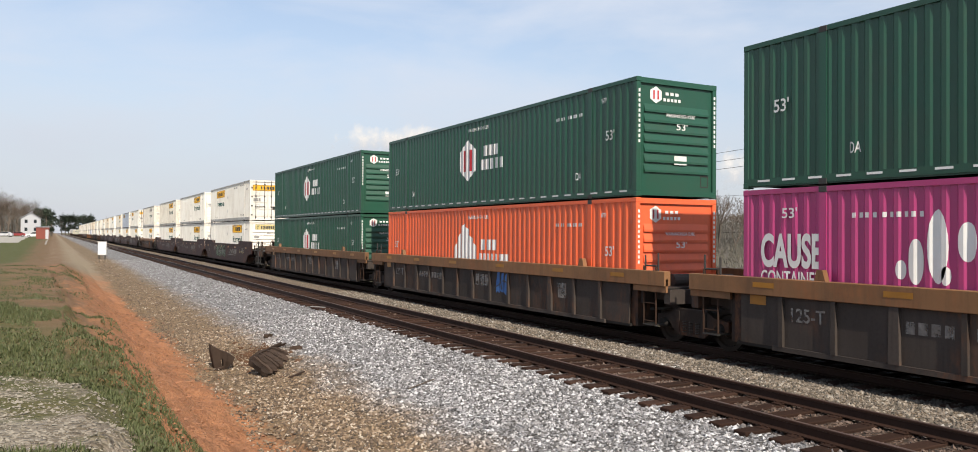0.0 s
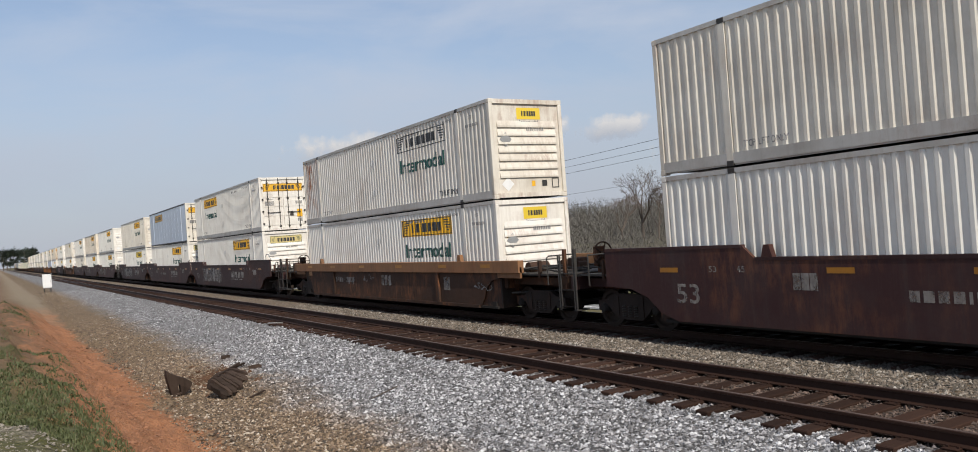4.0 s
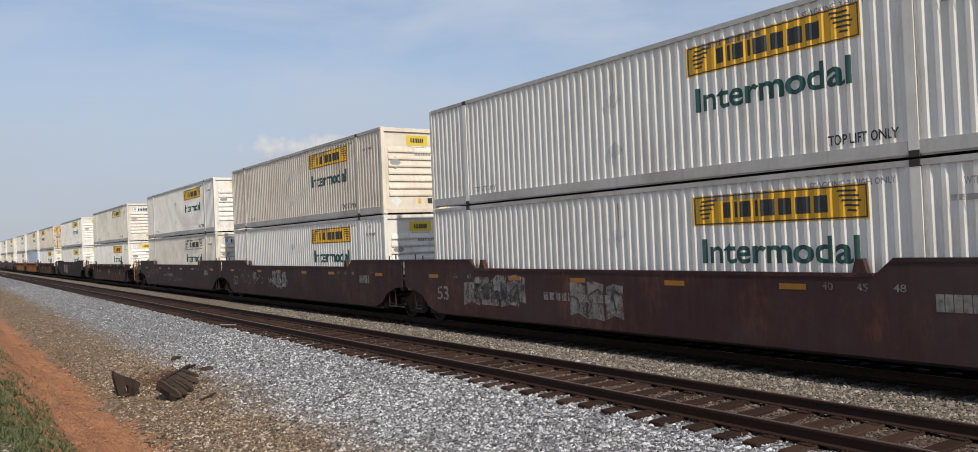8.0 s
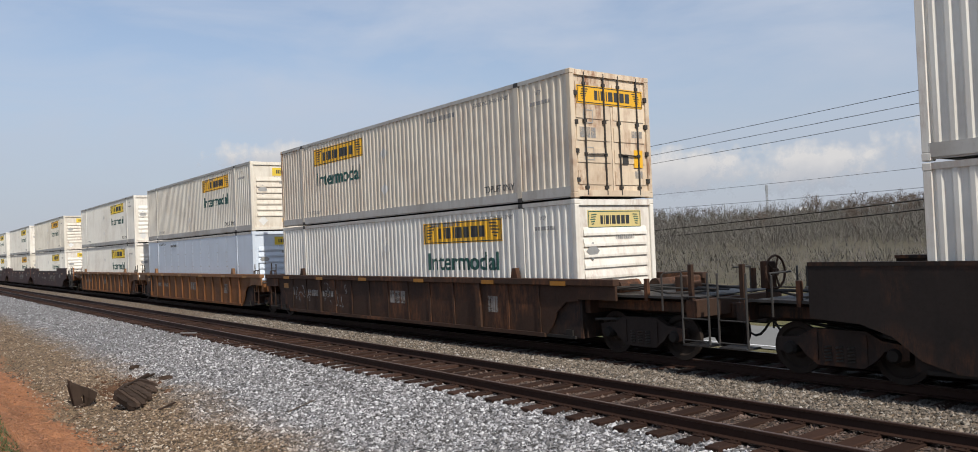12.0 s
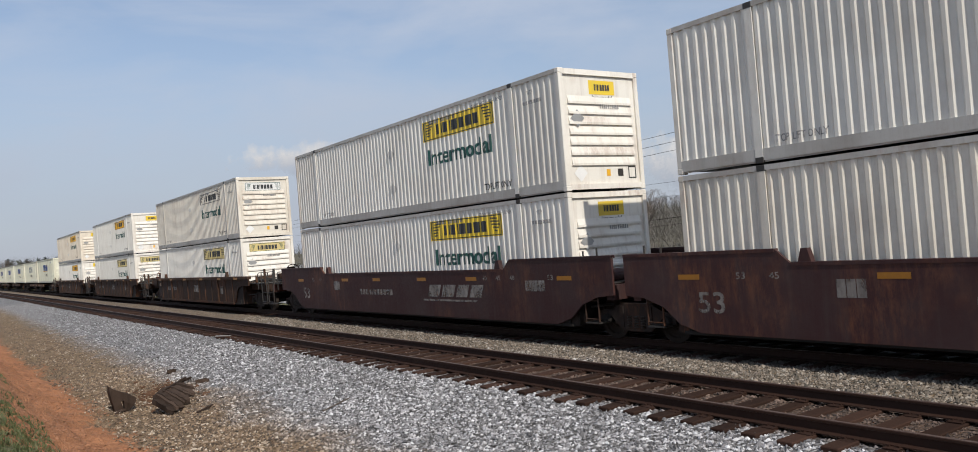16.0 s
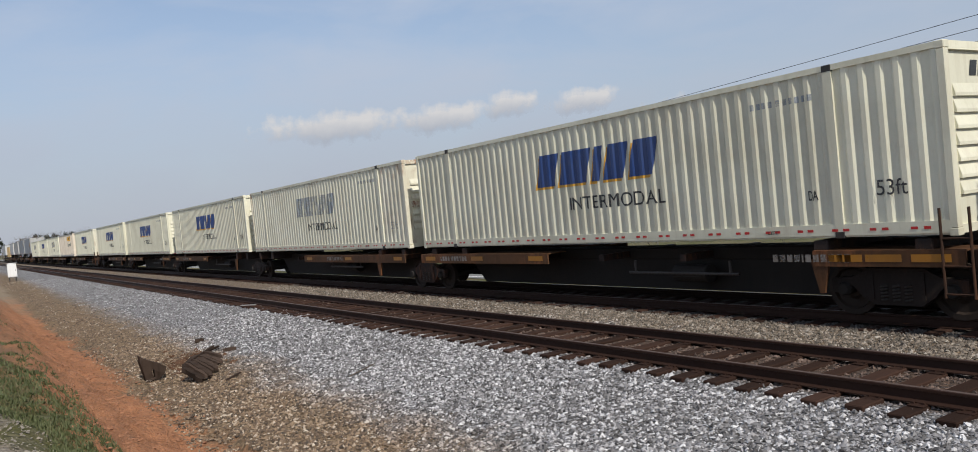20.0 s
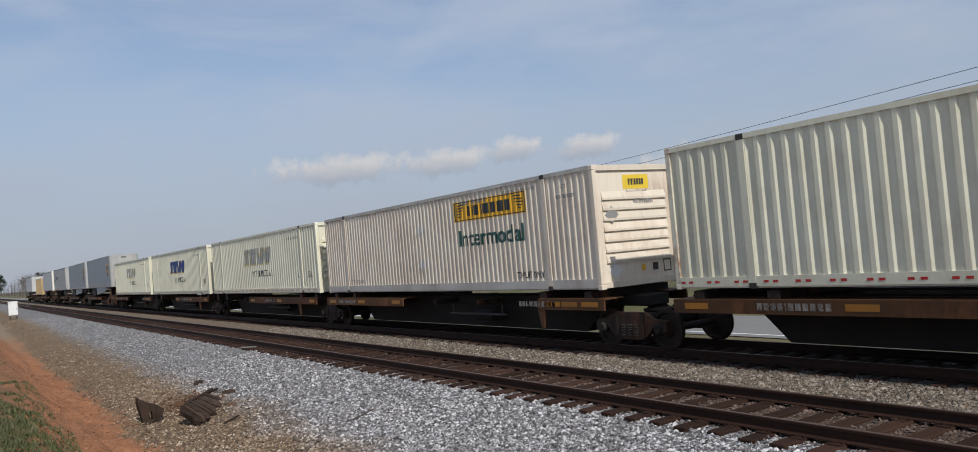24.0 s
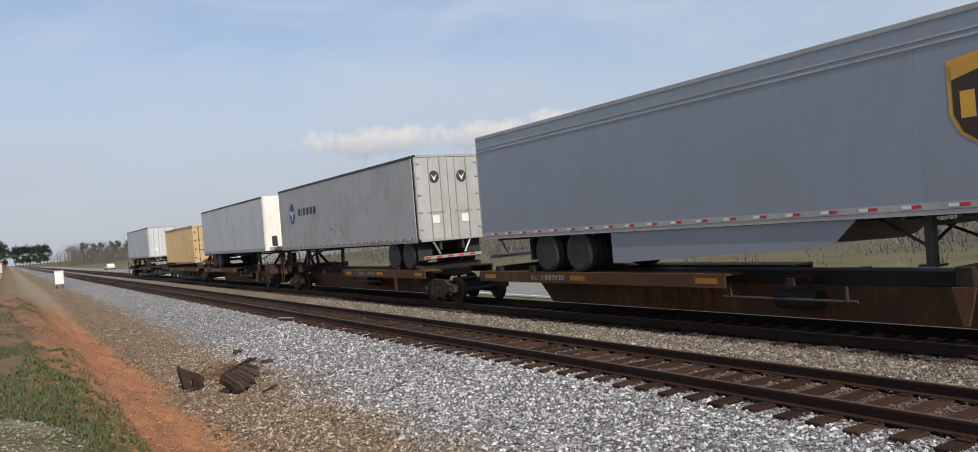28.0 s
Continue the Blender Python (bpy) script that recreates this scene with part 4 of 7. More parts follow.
def build_trees():
    rg = random.Random(77)
    protos = [bare_tree(100 + i, h) for i, h in enumerate((9.5, 11.0, 8.0, 12.0))]
    def bearing(az, d):
        return d * math.sin(radians(az)), d * math.cos(radians(az))

    def plant(protos, rows):
        """The first of each kind is set, the rest are copies: x, y, scale."""
        used = [0.0] * len(protos)
        for i, (x, y, k) in enumerate(rows):
            m, j = pose(x, y, ground_z(x, y) - 0.3, 0, 0, rg.uniform(0, 360)), i % len(protos)
            if used[j]:
                copy_thing(protos[j], m @ Matrix.Scale(k / used[j], 4))
            else:
                protos[j].matrix_basis = m @ Matrix.Scale(k, 4)
                used[j] = k
    # edge of the wood across the road, as bearings from the camera
    rows = [(*bearing(46 + i * 0.62 + rg.uniform(-0.3, 0.3), rg.uniform(230, 320)), rg.uniform(0.9, 1.2)) for i in range(34)]
    rows += [(*bearing(59 + i * 0.6, rg.uniform(170, 230)), rg.uniform(0.8, 1.05)) for i in range(12)]
    rows += [(*bearing(az, d), k) for az, d, k in ((41.2, 94, 0.85), (42.6, 97, 0.95), (43.7, 95, 0.9), (44.6, 99, 0.85), (45.7, 100, 0.8), (46.3, 108, 0.8), (55.3, 150, 0.62), (56.2, 140, 0.6), (62, 120, 0.7), (64.5, 130, 0.75))]
    rows += [(*bearing(3.25 + i * 0.24, 500 + 20 * (i % 3)), 1.35) for i in range(4)]
    rows += [(*bearing(-3.6 + i * 0.22, 345 + 14 * (i % 4)), 2.1 - 0.06 * i) for i in range(12)]
    plant(protos, rows)
    pines = [leafy_tree(200, 15, 9, PINE, "dark evergreen tree with an uneven crown"), leafy_tree(201, 18, 9.5, PINE, "tall dark evergreen tree with an uneven crown"), leafy_tree(202, 12, 8, PINE, "rounded dark evergreen tree")]
    rows = [(*bearing(0.42 + i * 0.19, 870 + 30 * (i % 3)), (1.55, 1.30, 1.75)[i % 3]) for i in range(10)]
    rows += [(*bearing(-0.95 + i * 0.16, 420 + 16 * (i % 3)), (0.85, 0.72, 1.0)[i % 3]) for i in range(6)]
    rows += [(*bearing(4.2 + i * 0.33, 560 + 22 * (i % 4)), (0.9, 0.72, 0.95)[i % 3]) for i in range(14)]
    plant(pines, rows)
    # the grey-brown wood on the rise behind
    verts, faces = [], []
    for _ in range(6500):
        az, d = radians(rg.uniform(36, 84)), rg.uniform(95, 430)
        if rg.random() < 0.22:
            az, d = radians(rg.uniform(-8, 30)), rg.uniform(430, 800)
        if rg.random() < 0.10:
            az, d = radians(rg.uniform(-9, -0.75)), rg.uniform(430, 520)
        elif rg.random() < 0.09:
            az, d = radians(rg.uniform(3.4, 12)), rg.uniform(450, 600)
        x, y = d * math.sin(az), d * math.cos(az)
        if -1 < x < 27 and y < 900:
            continue
        z, h = ground_z(x, y), rg.uniform(3.5, 8.0)
        if x < -5 and y < 560:
            h *= 2.2
        elif x < 90 and y > 440:
            h *= 1.5
        elif d < 200:
            h *= 0.25 + 0.75 * (d - 95) / 105
        w = 0.13 * min(1.0, d / 260)
        i = len(verts)
        verts += [(x - w, y + w, z), (x + w, y - w, z), (x, y, z + h)]
        faces.append((i, i + 1, i + 2))
        for _ in range(130 if x < -5 else 84):
            a, zz, rr = rg.uniform(0, 6.283), z + h * rg.uniform(0.02, 1.02), rg.uniform(0.1, 2.6)
            p = Vector((x + rr * math.cos(a), y + rr * math.sin(a), zz))
            u = Vector((math.cos(a) * 0.8, math.sin(a) * 0.8, rg.uniform(0.4, 1.5))) * rg.uniform(0.5, 1.2)
            s = Vector((-math.sin(a), math.cos(a), 0)) * rg.uniform(0.018, 0.06) * min(1.0, d / 260)
            i = len(verts)
            verts += [p - s, p + s, p + u]
            faces.append((i, i + 1, i + 2))
    # leafless thicket on the far side of the road
    for _ in range(900):
        x, y = rg.uniform(29, 62), rg.uniform(-10, 120)
        if x < 36 and rg.random() < 0.55:
            continue
        z, h = ground_z(x, y), rg.uniform(0.6, 2.2)
        for _ in range(44):
            a, rr = rg.uniform(0, 6.283), rg.uniform(0, 1.3)
            p = Vector((x + rr * math.cos(a), y + rr * math.sin(a), z + h * rg.uniform(0.0, 0.75)))
            u = Vector((math.cos(a) * 0.5, math.sin(a) * 0.5, rg.uniform(0.5, 1.2))) * h * rg.uniform(0.15, 0.4)
            s = Vector((-math.sin(a), math.cos(a), 0)) * rg.uniform(0.012, 0.035)
            i = len(verts)
            verts += [p - s, p + s, p + u]
            faces.append((i, i + 1, i + 2))
    me = bpy.data.meshes.new("far_wood")
    me.from_pydata(verts, [], faces)
    me.materials.append(scrub_mat())
    tagged(new("far_wood", me), "hazy leafless grey-brown wood on the rise", "wood", kind="stuff")


build_trees()


def wire(name, pts, r, label, material=None, sag=0.8):
    run = []
    for (a, b) in zip(pts, pts[1:]):
        a, b = Vector(a), Vector(b)
        run += [a.lerp(b, i / 10) - Vector((0, 0, sag * 4 * (i / 10) * (1 - i / 10))) for i in range(10)]
    bm = tube(run + [pts[-1]], r, 4)
    return tagged(part(name, bm, material or BLACK_STEEL), label, "cable", "overhead wires")


def build_poles():
    p0 = None
    spots = [(41, -60, 0.0), (40, 8, 0.0), (48, 95, -1.0), (56, 180, -1.0), (62, 265, -1.0)]
    for x, y, sunk in spots:
        if p0 is None:
            p0 = thing("utility_pole", "weathered wooden utility pole with a cross-arm", "utility pole", "utility poles")
            bm = bmesh.new()
            rod(bm, (0, 0, -0.3), (0, 0, 9.9), 0.15, 10, 0.1)
            part("pole", bm, OLD_WOOD, p0)
            part("cross_arm", boxes((-1.1, 1.1, -0.06, 0.06, 9.2, 9.32)), OLD_WOOD, p0)
            for xx in (-1.0, 0.0, 1.0):
                part("insulator", rods(0.05, ((xx, 0, 9.32), (xx, 0, 9.5))), GALV, p0)
            p0.matrix_basis = pose(x, y, ground_z(x, y) + sunk)
        else:
            copy_thing(p0, pose(x, y, ground_z(x, y) + sunk))
    for dx, z in ((-1.0, 9.3), (0.0, 8.85), (1.0, 8.4)):
        wire("power_line", [(x + dx, y, z + sunk) for x, y, sunk in spots], 0.016, "thin grey power line between poles", sag=0.4)
    for z in (8.6, 6.6):
        wire("power_line", [(x + 40, y, z) for x, y, sunk in spots], 0.02, "thin grey power line farther off", sag=0.3)
    for z in (0.0, -1.0):
        wire("telephone_cable", [(82, -60, z + 6.6), (82, 28, z + 5.7), (92, 95, z + 3.0), (104, 170, z + 2.8)], 0.06, "thick black telephone cable", sag=0.3)


build_poles()


def build_skyline():
    t = thing("water_tower", "pale distant water tower on legs", "water tower")
    t.matrix_basis = pose(770, 466, 4)
    part("tank", lathe([(14, 2.0), (15, 6.0), (18, 7.4), (21, 7.0), (23, 4.5), (24, 0.5)], 24, "Z"), CASE_WHITE, t)
    for a in range(6):
        c, s = math.cos(a * math.pi / 3), math.sin(a * math.pi / 3)
        part("leg", rods(0.35, ((c * 7, s * 7, 0), (c * 5.5, s * 5.5, 16)), n=6), GALV, t)
    m = thing("radio_mast", "thin grey lattice radio mast", "mast")
    m.matrix_basis = pose(377, 249, 4.3)
    bm = bmesh.new()
    for i in range(14):
        for x, y in ((-0.5, -0.3), (0.5, -0.3), (0, 0.5)):
            rod(bm, (x, y, i * 1.7), (x, y, i * 1.7 + 1.7), 0.14, 4)
        rod(bm, (-0.5, -0.3, i * 1.7), (0.5, -0.3, i * 1.7 + 1.7), 0.1, 4)
    part("lattice", bm, GALV, m)
    # white gabled house and red shed past the gravel yard
    h = thing("house", "white clapboard house with a grey gabled roof", "house")
    h.matrix_basis = pose(-6.9, 300, 1.55)
    bm = bmesh.new()
    prof = [(-2.8, -0.8), (2.8, -0.8), (2.8, 5.4), (0, 7.4), (-2.8, 5.4)]
    a = [bm.verts.new((x, 0, z)) for x, z in prof]
    b = [bm.verts.new((x, 9, z)) for x, z in prof]
    bm.faces.new(a)
    bm.faces.new(b[::-1])
    for i in range(5):
        bm.faces.new((a[i], b[i], b[(i + 1) % 5], a[(i + 1) % 5]))
    bmesh.ops.recalc_face_normals(bm, faces=bm.faces)
    part("wall", bm, SIDING, h)
    for s in (-1, 1):
        bm = bmesh.new()
        f = [bm.verts.new(p) for p in ((0, -0.4, 7.45), (s * 3.2, -0.4, 5.25), (s * 3.2, 9.4, 5.25), (0, 9.4, 7.45))]
        r = bmesh.ops.extrude_face_region(bm, geom=[bm.faces.new(f)])
        for v in [g for g in r["geom"] if isinstance(g, bmesh.types.BMVert)]:
            v.co.z += 0.12
        part("roof", bm, ROOF_GREY, h)
    for x in (-1.3, 1.3):
        for z in (1.2, 3.8):
            w = part("window", boxes((x - 0.5, x + 0.5, -0.04, -0.005, z, z + 1.3)), SIDING, h)
            part("pane", boxes((x - 0.42, x + 0.42, -0.06, -0.045, z + 0.08, z + 1.22)), GLASS_DARK, w)
    s = thing("red_shed", "small brick-red shed with a dark roof", "shed")
    s.matrix_basis = pose(-2.4, 205, 0.95)
    part("wall", boxes((-1.3, 1.3, 0, 3, 0, 2.6)), RED_BARN, s)
    part("roof", boxes((-1.5, 1.5, -0.2, 3.2, 2.6, 2.8)), ROOF_GREY, s)
    part("door", boxes((0.55, 1.15, -0.05, -0.002, 0, 2.1)), SIDING, s)
    # low pale shop across the road
    b = thing("shop_building", "long low white building with a dark window band", "building")
    b.matrix_basis = pose(74, 235, ground_z(74, 235))
    part("wall", boxes((-12, 12, 0, 9, 0, 4.2)), SIDING, b)
    part("roof", boxes((-12.3, 12.3, -0.3, 9.3, 4.2, 4.5)), ROOF_GREY, b)
    for i in range(6):
        part("window", boxes((-10.5 + i * 3.6, -8.3 + i * 3.6, -0.05, -0.004, 1.0, 2.6)), GLASS_DARK, b)


build_skyline()


def car(paint_mat, label):
    c = thing("parked_car", label, "car", "parked cars")
    bm = bmesh.new()
    slab(bm, [(-2.2, 0.35), (2.2, 0.35), (2.25, 0.75), (1.3, 0.95), (0.7, 1.42), (-1.1, 1.45), (-1.9, 1.0), (-2.25, 0.9)], -0.88, 0.88)
    bmesh.ops.bevel(bm, geom=bm.edges[:], offset=0.06, segments=2, affect="EDGES")
    part("body", bm, paint_mat, c)
    bm = bmesh.new()
    slab(bm, [(1.15, 0.98), (0.66, 1.36), (-1.05, 1.39), (-1.7, 1.02)], -0.89, 0.89)
    part("window", bm, GLASS_DARK, c)
    for x in (-0.82, 0.82):
        for y in (-1.4, 1.4):
            w = part("wheel", lathe([(-0.1, 0.28), (-0.1, 0.33), (0.1, 0.33), (0.1, 0.28)], 16), RUBBER, c)
            w.location = (x, y, 0.33)
            part("rim", lathe([(-0.105, 0.05), (-0.105, 0.2), (0.105, 0.2), (0.105, 0.05)], 14), GALV, w)
    return c


def build_cars():
    words = ("silver parked car", "black parked car", "white parked car", "dark red parked car")
    protos = [car(m, w + " on the lot") for m, w in zip(CAR_PAINTS, words)]
    spots = [(-12.5, 262, 80), (-9.6, 268, 95), (-4.4, 236, 88), (-17, 270, 70), (30, 150, 90), (33, 160, 90), (31, 176, 80), (36, 190, 90), (40, 168, 90), (44, 182, 90), (35, 205, 85), (48, 200, 90), (29.5, 138, 95), (22.5, 230, 5)]
    used = [False] * 4
    for i, (x, y, a) in enumerate(spots):
        k = (i * 3 + i // 4) % 4
        m = pose(x, y, ground_z(x, y) + 0.035, 0, 0, a)
        if used[k]:
            copy_thing(protos[k], m)
        else:
            protos[k].matrix_basis = m
            used[k] = True


build_cars()


# ---- low cumulus far off ----
def cloud(az, el, wide, tall, seed):
    """A soft bank of cloud on the sky's backdrop, 3.4 km away."""
    D = 3400.0
    m, nt, N, L, B = node_mat("cumulus")
    nt.nodes.remove(B)
    co = N.new("ShaderNodeTexCoord").outputs["Object"]
    W, H = D * radians(wide) / 2, D * radians(tall) / 2
    mp = N.new("ShaderNodeMapping")
    mp.inputs["Scale"].default_value = (1 / W, 1, 1 / H)
    L.new(co, mp.inputs[0])
    ln = N.new("ShaderNodeVectorMath")
    ln.operation = "LENGTH"
    L.new(mp.outputs[0], ln.inputs[0])
    mp2 = N.new("ShaderNodeMapping")
    mp2.inputs["Location"].default_value = (seed * 13.7, 0, seed * 3.1)
    L.new(co, mp2.inputs[0])
    puff = noise_node(N, L, mp2.outputs[0], 0.011, 7, 0.6)
    f = calc(N, L, "ADD", calc(N, L, "SUBTRACT", 1.0, ln.outputs["Value"]), calc(N, L, "MULTIPLY", calc(N, L, "SUBTRACT", puff, 0.5), 2.2))
    alpha = ranged(N, L, f, 0.05, 0.6, 0.0, 0.9)
    sep = N.new("ShaderNodeSeparateXYZ")
    L.new(mp.outputs[0], sep.inputs[0])
    e = N.new("ShaderNodeEmission")
    L.new(mixed(N, L, ranged(N, L, calc(N, L, "ADD", sep.outputs[2], calc(N, L, "MULTIPLY", puff, 0.8)), -0.3, 0.7), (0.50, 0.54, 0.62), (0.86, 0.84, 0.83)), e.inputs[0])
    e.inputs[1].default_value = CLOUD_GLOW
    tr = N.new("ShaderNodeBsdfTransparent")
    mx = N.new("ShaderNodeMixShader")
    L.new(alpha, mx.inputs[0])
    L.new(tr.outputs[0], mx.inputs[1])
    L.new(e.outputs[0], mx.inputs[2])
    L.new(mx.outputs[0], N["Material Output"].inputs[0])
    bm = bmesh.new()
    bm.faces.new([bm.verts.new(p) for p in ((-W * 1.2, 0, -H * 1.3), (W * 1.2, 0, -H * 1.3), (W * 1.2, 0, H * 1.3), (-W * 1.2, 0, H * 1.3))])
    ob = part("backdrop", bm, m)
    a = radians(az)
    ob.matrix_basis = pose(D * math.sin(a), D * math.cos(a), D * math.tan(radians(el)), 0, 0, -az)
    tagged(ob, "low white cumulus bank near the horizon", "cloud", kind="structure")


for row in ((23.5, 6.7, 11.5, 2.5, 1), (31.0, 6.7, 8.5, 2.3, 2), (35.9, 7.2, 4.4, 2.2, 3), (41.2, 6.9, 5.4, 2.1, 4), (50.5, 4.6, 13, 4.2, 5), (59.5, 4.4, 10, 4.0, 6), (69, 5.4, 11, 4.0, 7)):
    cloud(*row)


# ---- the containers: origin at the middle of the end that leads, y along the train ----
CW, CH, CL = 1.295, 2.896, 16.154


def ridge(pitch, y0):
    """Depth of the corrugation, and the places where it bends."""
    cuts = (0.0, 0.28, 0.44, 0.84)

    def depth(y, d=0.027):
        f = ((y - y0) / pitch) % 1.0
        if f < cuts[1]:
            return 0.0
        if f < cuts[2]:
            return d * (f - cuts[1]) / (cuts[2] - cuts[1])
        if f < cuts[3]:
            return d
        return d * (1 - f) / (1 - cuts[3])
    n = int(17 / pitch) + 1
    return depth, [y0 + pitch * (i + c) for i in range(n) for c in cuts]


def corrugated(y0, y1, z0, z1, pitch, side):
    depth, br = ridge(pitch, y0)
    ys = [y0] + [b for b in br if y0 + 1e-4 < b < y1 - 1e-4] + [y1]
    bm = bmesh.new()
    cols = [[bm.verts.new((side * (CW - 0.012 - depth(y)), y, z)) for z in (z0, z1)] for y in ys]
    for a, b in zip(cols, cols[1:]):
        f = (a[0], a[1], b[1], b[0])
        bm.faces.new(f if side < 0 else f[::-1])
    for f in bm.faces:
        f.normal_update()
        if f.normal.x * side < 0:
            f.normal_flip()
    return bm


def placard(parent, y, z, x, size, depth, breaks):
    h = size / 2
    on_side("placard_holder", shapes([(0, -h), (h, 0), (0, h), (-h, 0)]), PALE_METAL, parent, y, z, x, depth, breaks, 0.012)


def container(name, label, skin, pitch=0.25, length=CL, near="nose", rail=None, deep=0.19, smooth=False, lift_posts=True, group="containers on the train", end_skin=None, first_skin=None):
    """Frame, corrugated walls, roof and ends. Returns the thing and the wall's depth and breaks for lettering."""
    c = thing(name, label, "container", group)
    end_skin = end_skin or skin
    rail = rail or skin
    posts = [1.9, length - 1.9] if lift_posts else []
    zb, zt = deep, CH - 0.10
    edges = [0.12] + [p for q in posts for p in (q - 0.08, q + 0.08)] + [length - 0.12]
    spans = list(zip(edges[::2], edges[1::2]))
    main = max(spans, key=lambda s: s[1] - s[0])
    for side in (-1, 1):
        for a, b in spans:
            if smooth:
                n = max(1, round((b - a) / 1.22))
                bolts = bmesh.new()
                part("backing_sheet", boxes((*sorted((side * (CW - 0.04), side * (CW - 0.06))), a, b, zb, zt)), DARK_METAL, c)
                for i in range(n):
                    p0, p1 = a + (b - a) * i / n, a + (b - a) * (i + 1) / n
                    bm = boxes((*sorted((side * (CW - 0.012), side * (CW - 0.038))), p0 + 0.009, p1 - 0.009, zb, zt))
                    part("side_panel", bm, skin, c)
                    for yy in (p0 + 0.05, p1 - 0.05):
                        for j in range(13):
                            zz = zb + 0.08 + j * (zt - zb - 0.16) / 12
                            big = 0.02 if j in (3, 6, 9) else 0.010
                            box(bolts, *sorted((side * (CW - 0.006), side * (CW - 0.012))), yy - big, yy + big, zz - big, zz + big)
                tagged(part("rivets", bolts, GALV, c), kind="stuff")
            else:
                part("side_panel", corrugated(a, b, zb, zt, pitch, side), first_skin if first_skin and (a > 13 if skin is STAINED_WHITE else a < 1) else skin, c)
        part("top_rail", boxes((*sorted((side * CW, side * (CW - 0.09))), 0.1, length - 0.1, CH - 0.10, CH - 0.004)), rail, c)
        part("bottom_rail", boxes((*sorted((side * CW, side * (CW - 0.07))), 0.1, length - 0.1, 0.05, deep), (*sorted((side * (CW - 0.03), side * (CW - 0.07))), 0.1, length - 0.1, 0.02, 0.05)), rail, c)
        for q in posts:
            part("lifting_post", boxes((*sorted((side * (CW + 0.004), side * (CW - 0.10))), q - 0.08, q + 0.08, 0.03, CH - 0.01)), skin, c)
            part("lifting_casting", boxes(*[(*sorted((side * (CW + 0.008), side * (CW - 0.13))), q - 0.09, q + 0.09, z, z + 0.12) for z in (0.0, CH - 0.12)], bevel=0.012), DARK_METAL, c)
        for y in (0.0, length - 0.13):
            xs = sorted((side * (CW + 0.003), side * (CW - 0.16)))
            part("corner_post", boxes((*sorted((side * CW, side * (CW - 0.13))), y, y + 0.13, 0.12, CH - 0.12), *[(*xs, y - 0.003, y + 0.136, z, z + 0.12) for z in (0.0, CH - 0.12)], bevel=0.012), end_skin, c)
    bm = boxes((-CW + 0.08, CW - 0.08, 0.1, length - 0.1, CH - 0.035, CH - 0.02))
    for i in range(int(length / 0.6)):
        box(bm, -CW + 0.15, CW - 0.15, 0.3 + i * 0.6, 0.55 + i * 0.6, CH - 0.02, CH - 0.008)
    part("roof", bm, rail, c)
    bm = boxes((-CW + 0.07, CW - 0.07, 0.1, length - 0.1, 0.12, 0.15))
    for i in range(int(length / 0.9)):
        box(bm, -CW + 0.08, CW - 0.08, 0.3 + i * 0.9, 0.38 + i * 0.9, 0.03, 0.12)
    part("floor_frame", bm, DARK_METAL, c)
    # the end that trails: a plain ribbed wall
    bm = boxes((-CW + 0.12, CW - 0.12, length - 0.10, length - 0.05, 0.05, CH - 0.05))
    for i in range(6):
        box(bm, -CW + 0.2, CW - 0.2, length - 0.05, length - 0.02, 0.4 + i * 0.38, 0.6 + i * 0.38)
    part("rear_wall", bm, end_skin, c)
    if near == "nose":
        part("front_wall", boxes((-CW + 0.12, CW - 0.12, 0.055, 0.10, 0.05, CH - 0.05)), end_skin, c)
        part("front_header", boxes((-CW + 0.12, CW - 0.12, 0.0, 0.055, CH - 0.14, CH - 0.01)), end_skin, c)
        part("front_sill", boxes((-CW + 0.12, CW - 0.12, 0.0, 0.055, 0.03, 0.16)), end_skin, c)
        for i in range(7):
            z = 0.62 + i * 0.245
            if z < 2.15:
                bm = bmesh.new()
                slab(bm, [(0.055, z - 0.022), (0.012, z - 0.022), (0.012, z + 0.03), (0.055, z + 0.175)], -CW + 0.26, CW - 0.26)
                part("front_rib", bm, end_skin, c)
        on_end("vent_plate", frame_shape(0.26, 0.30, 0.03), DARK_METAL, c, 0.92, 0.42, 0.055)
    else:
        for s in (-1, 1):
            x0, x1 = sorted((s * 0.008, s * (CW - 0.125)))
            bm = boxes((x0, x1, 0.05, 0.095, 0.17, CH - 0.13))
            for i in range(5):
                box(bm, x0 + 0.06, x1 - 0.06, 0.03, 0.05, 0.3 + i * 0.5, 0.62 + i * 0.5)
            d = part("door", bm, end_skin, c)
            for xx in (0.24, 0.86):
                part("lock_rod", rods(0.021, ((s * xx, 0.012, 0.06), (s * xx, 0.012, CH - 0.05))), DARK_METAL, d)
                part("rod_bracket", boxes(*[(s * xx - 0.05, s * xx + 0.05, 0.0, 0.05, z, z + 0.07) for z in (0.2, 0.95, 1.7, 2.55)]), DARK_METAL, d)
            part("door_handle", rods(0.017, ((s * 0.24, -0.012, 1.0), (s * 0.80, -0.012, 0.98))), DARK_METAL, d)
            for z in (0.35, 1.0, 1.65, 2.3):
                part("hinge", boxes((*sorted((s * (CW - 0.10), s * (CW - 0.20))), -0.012, 0.05, z, z + 0.10)), DARK_METAL, d)
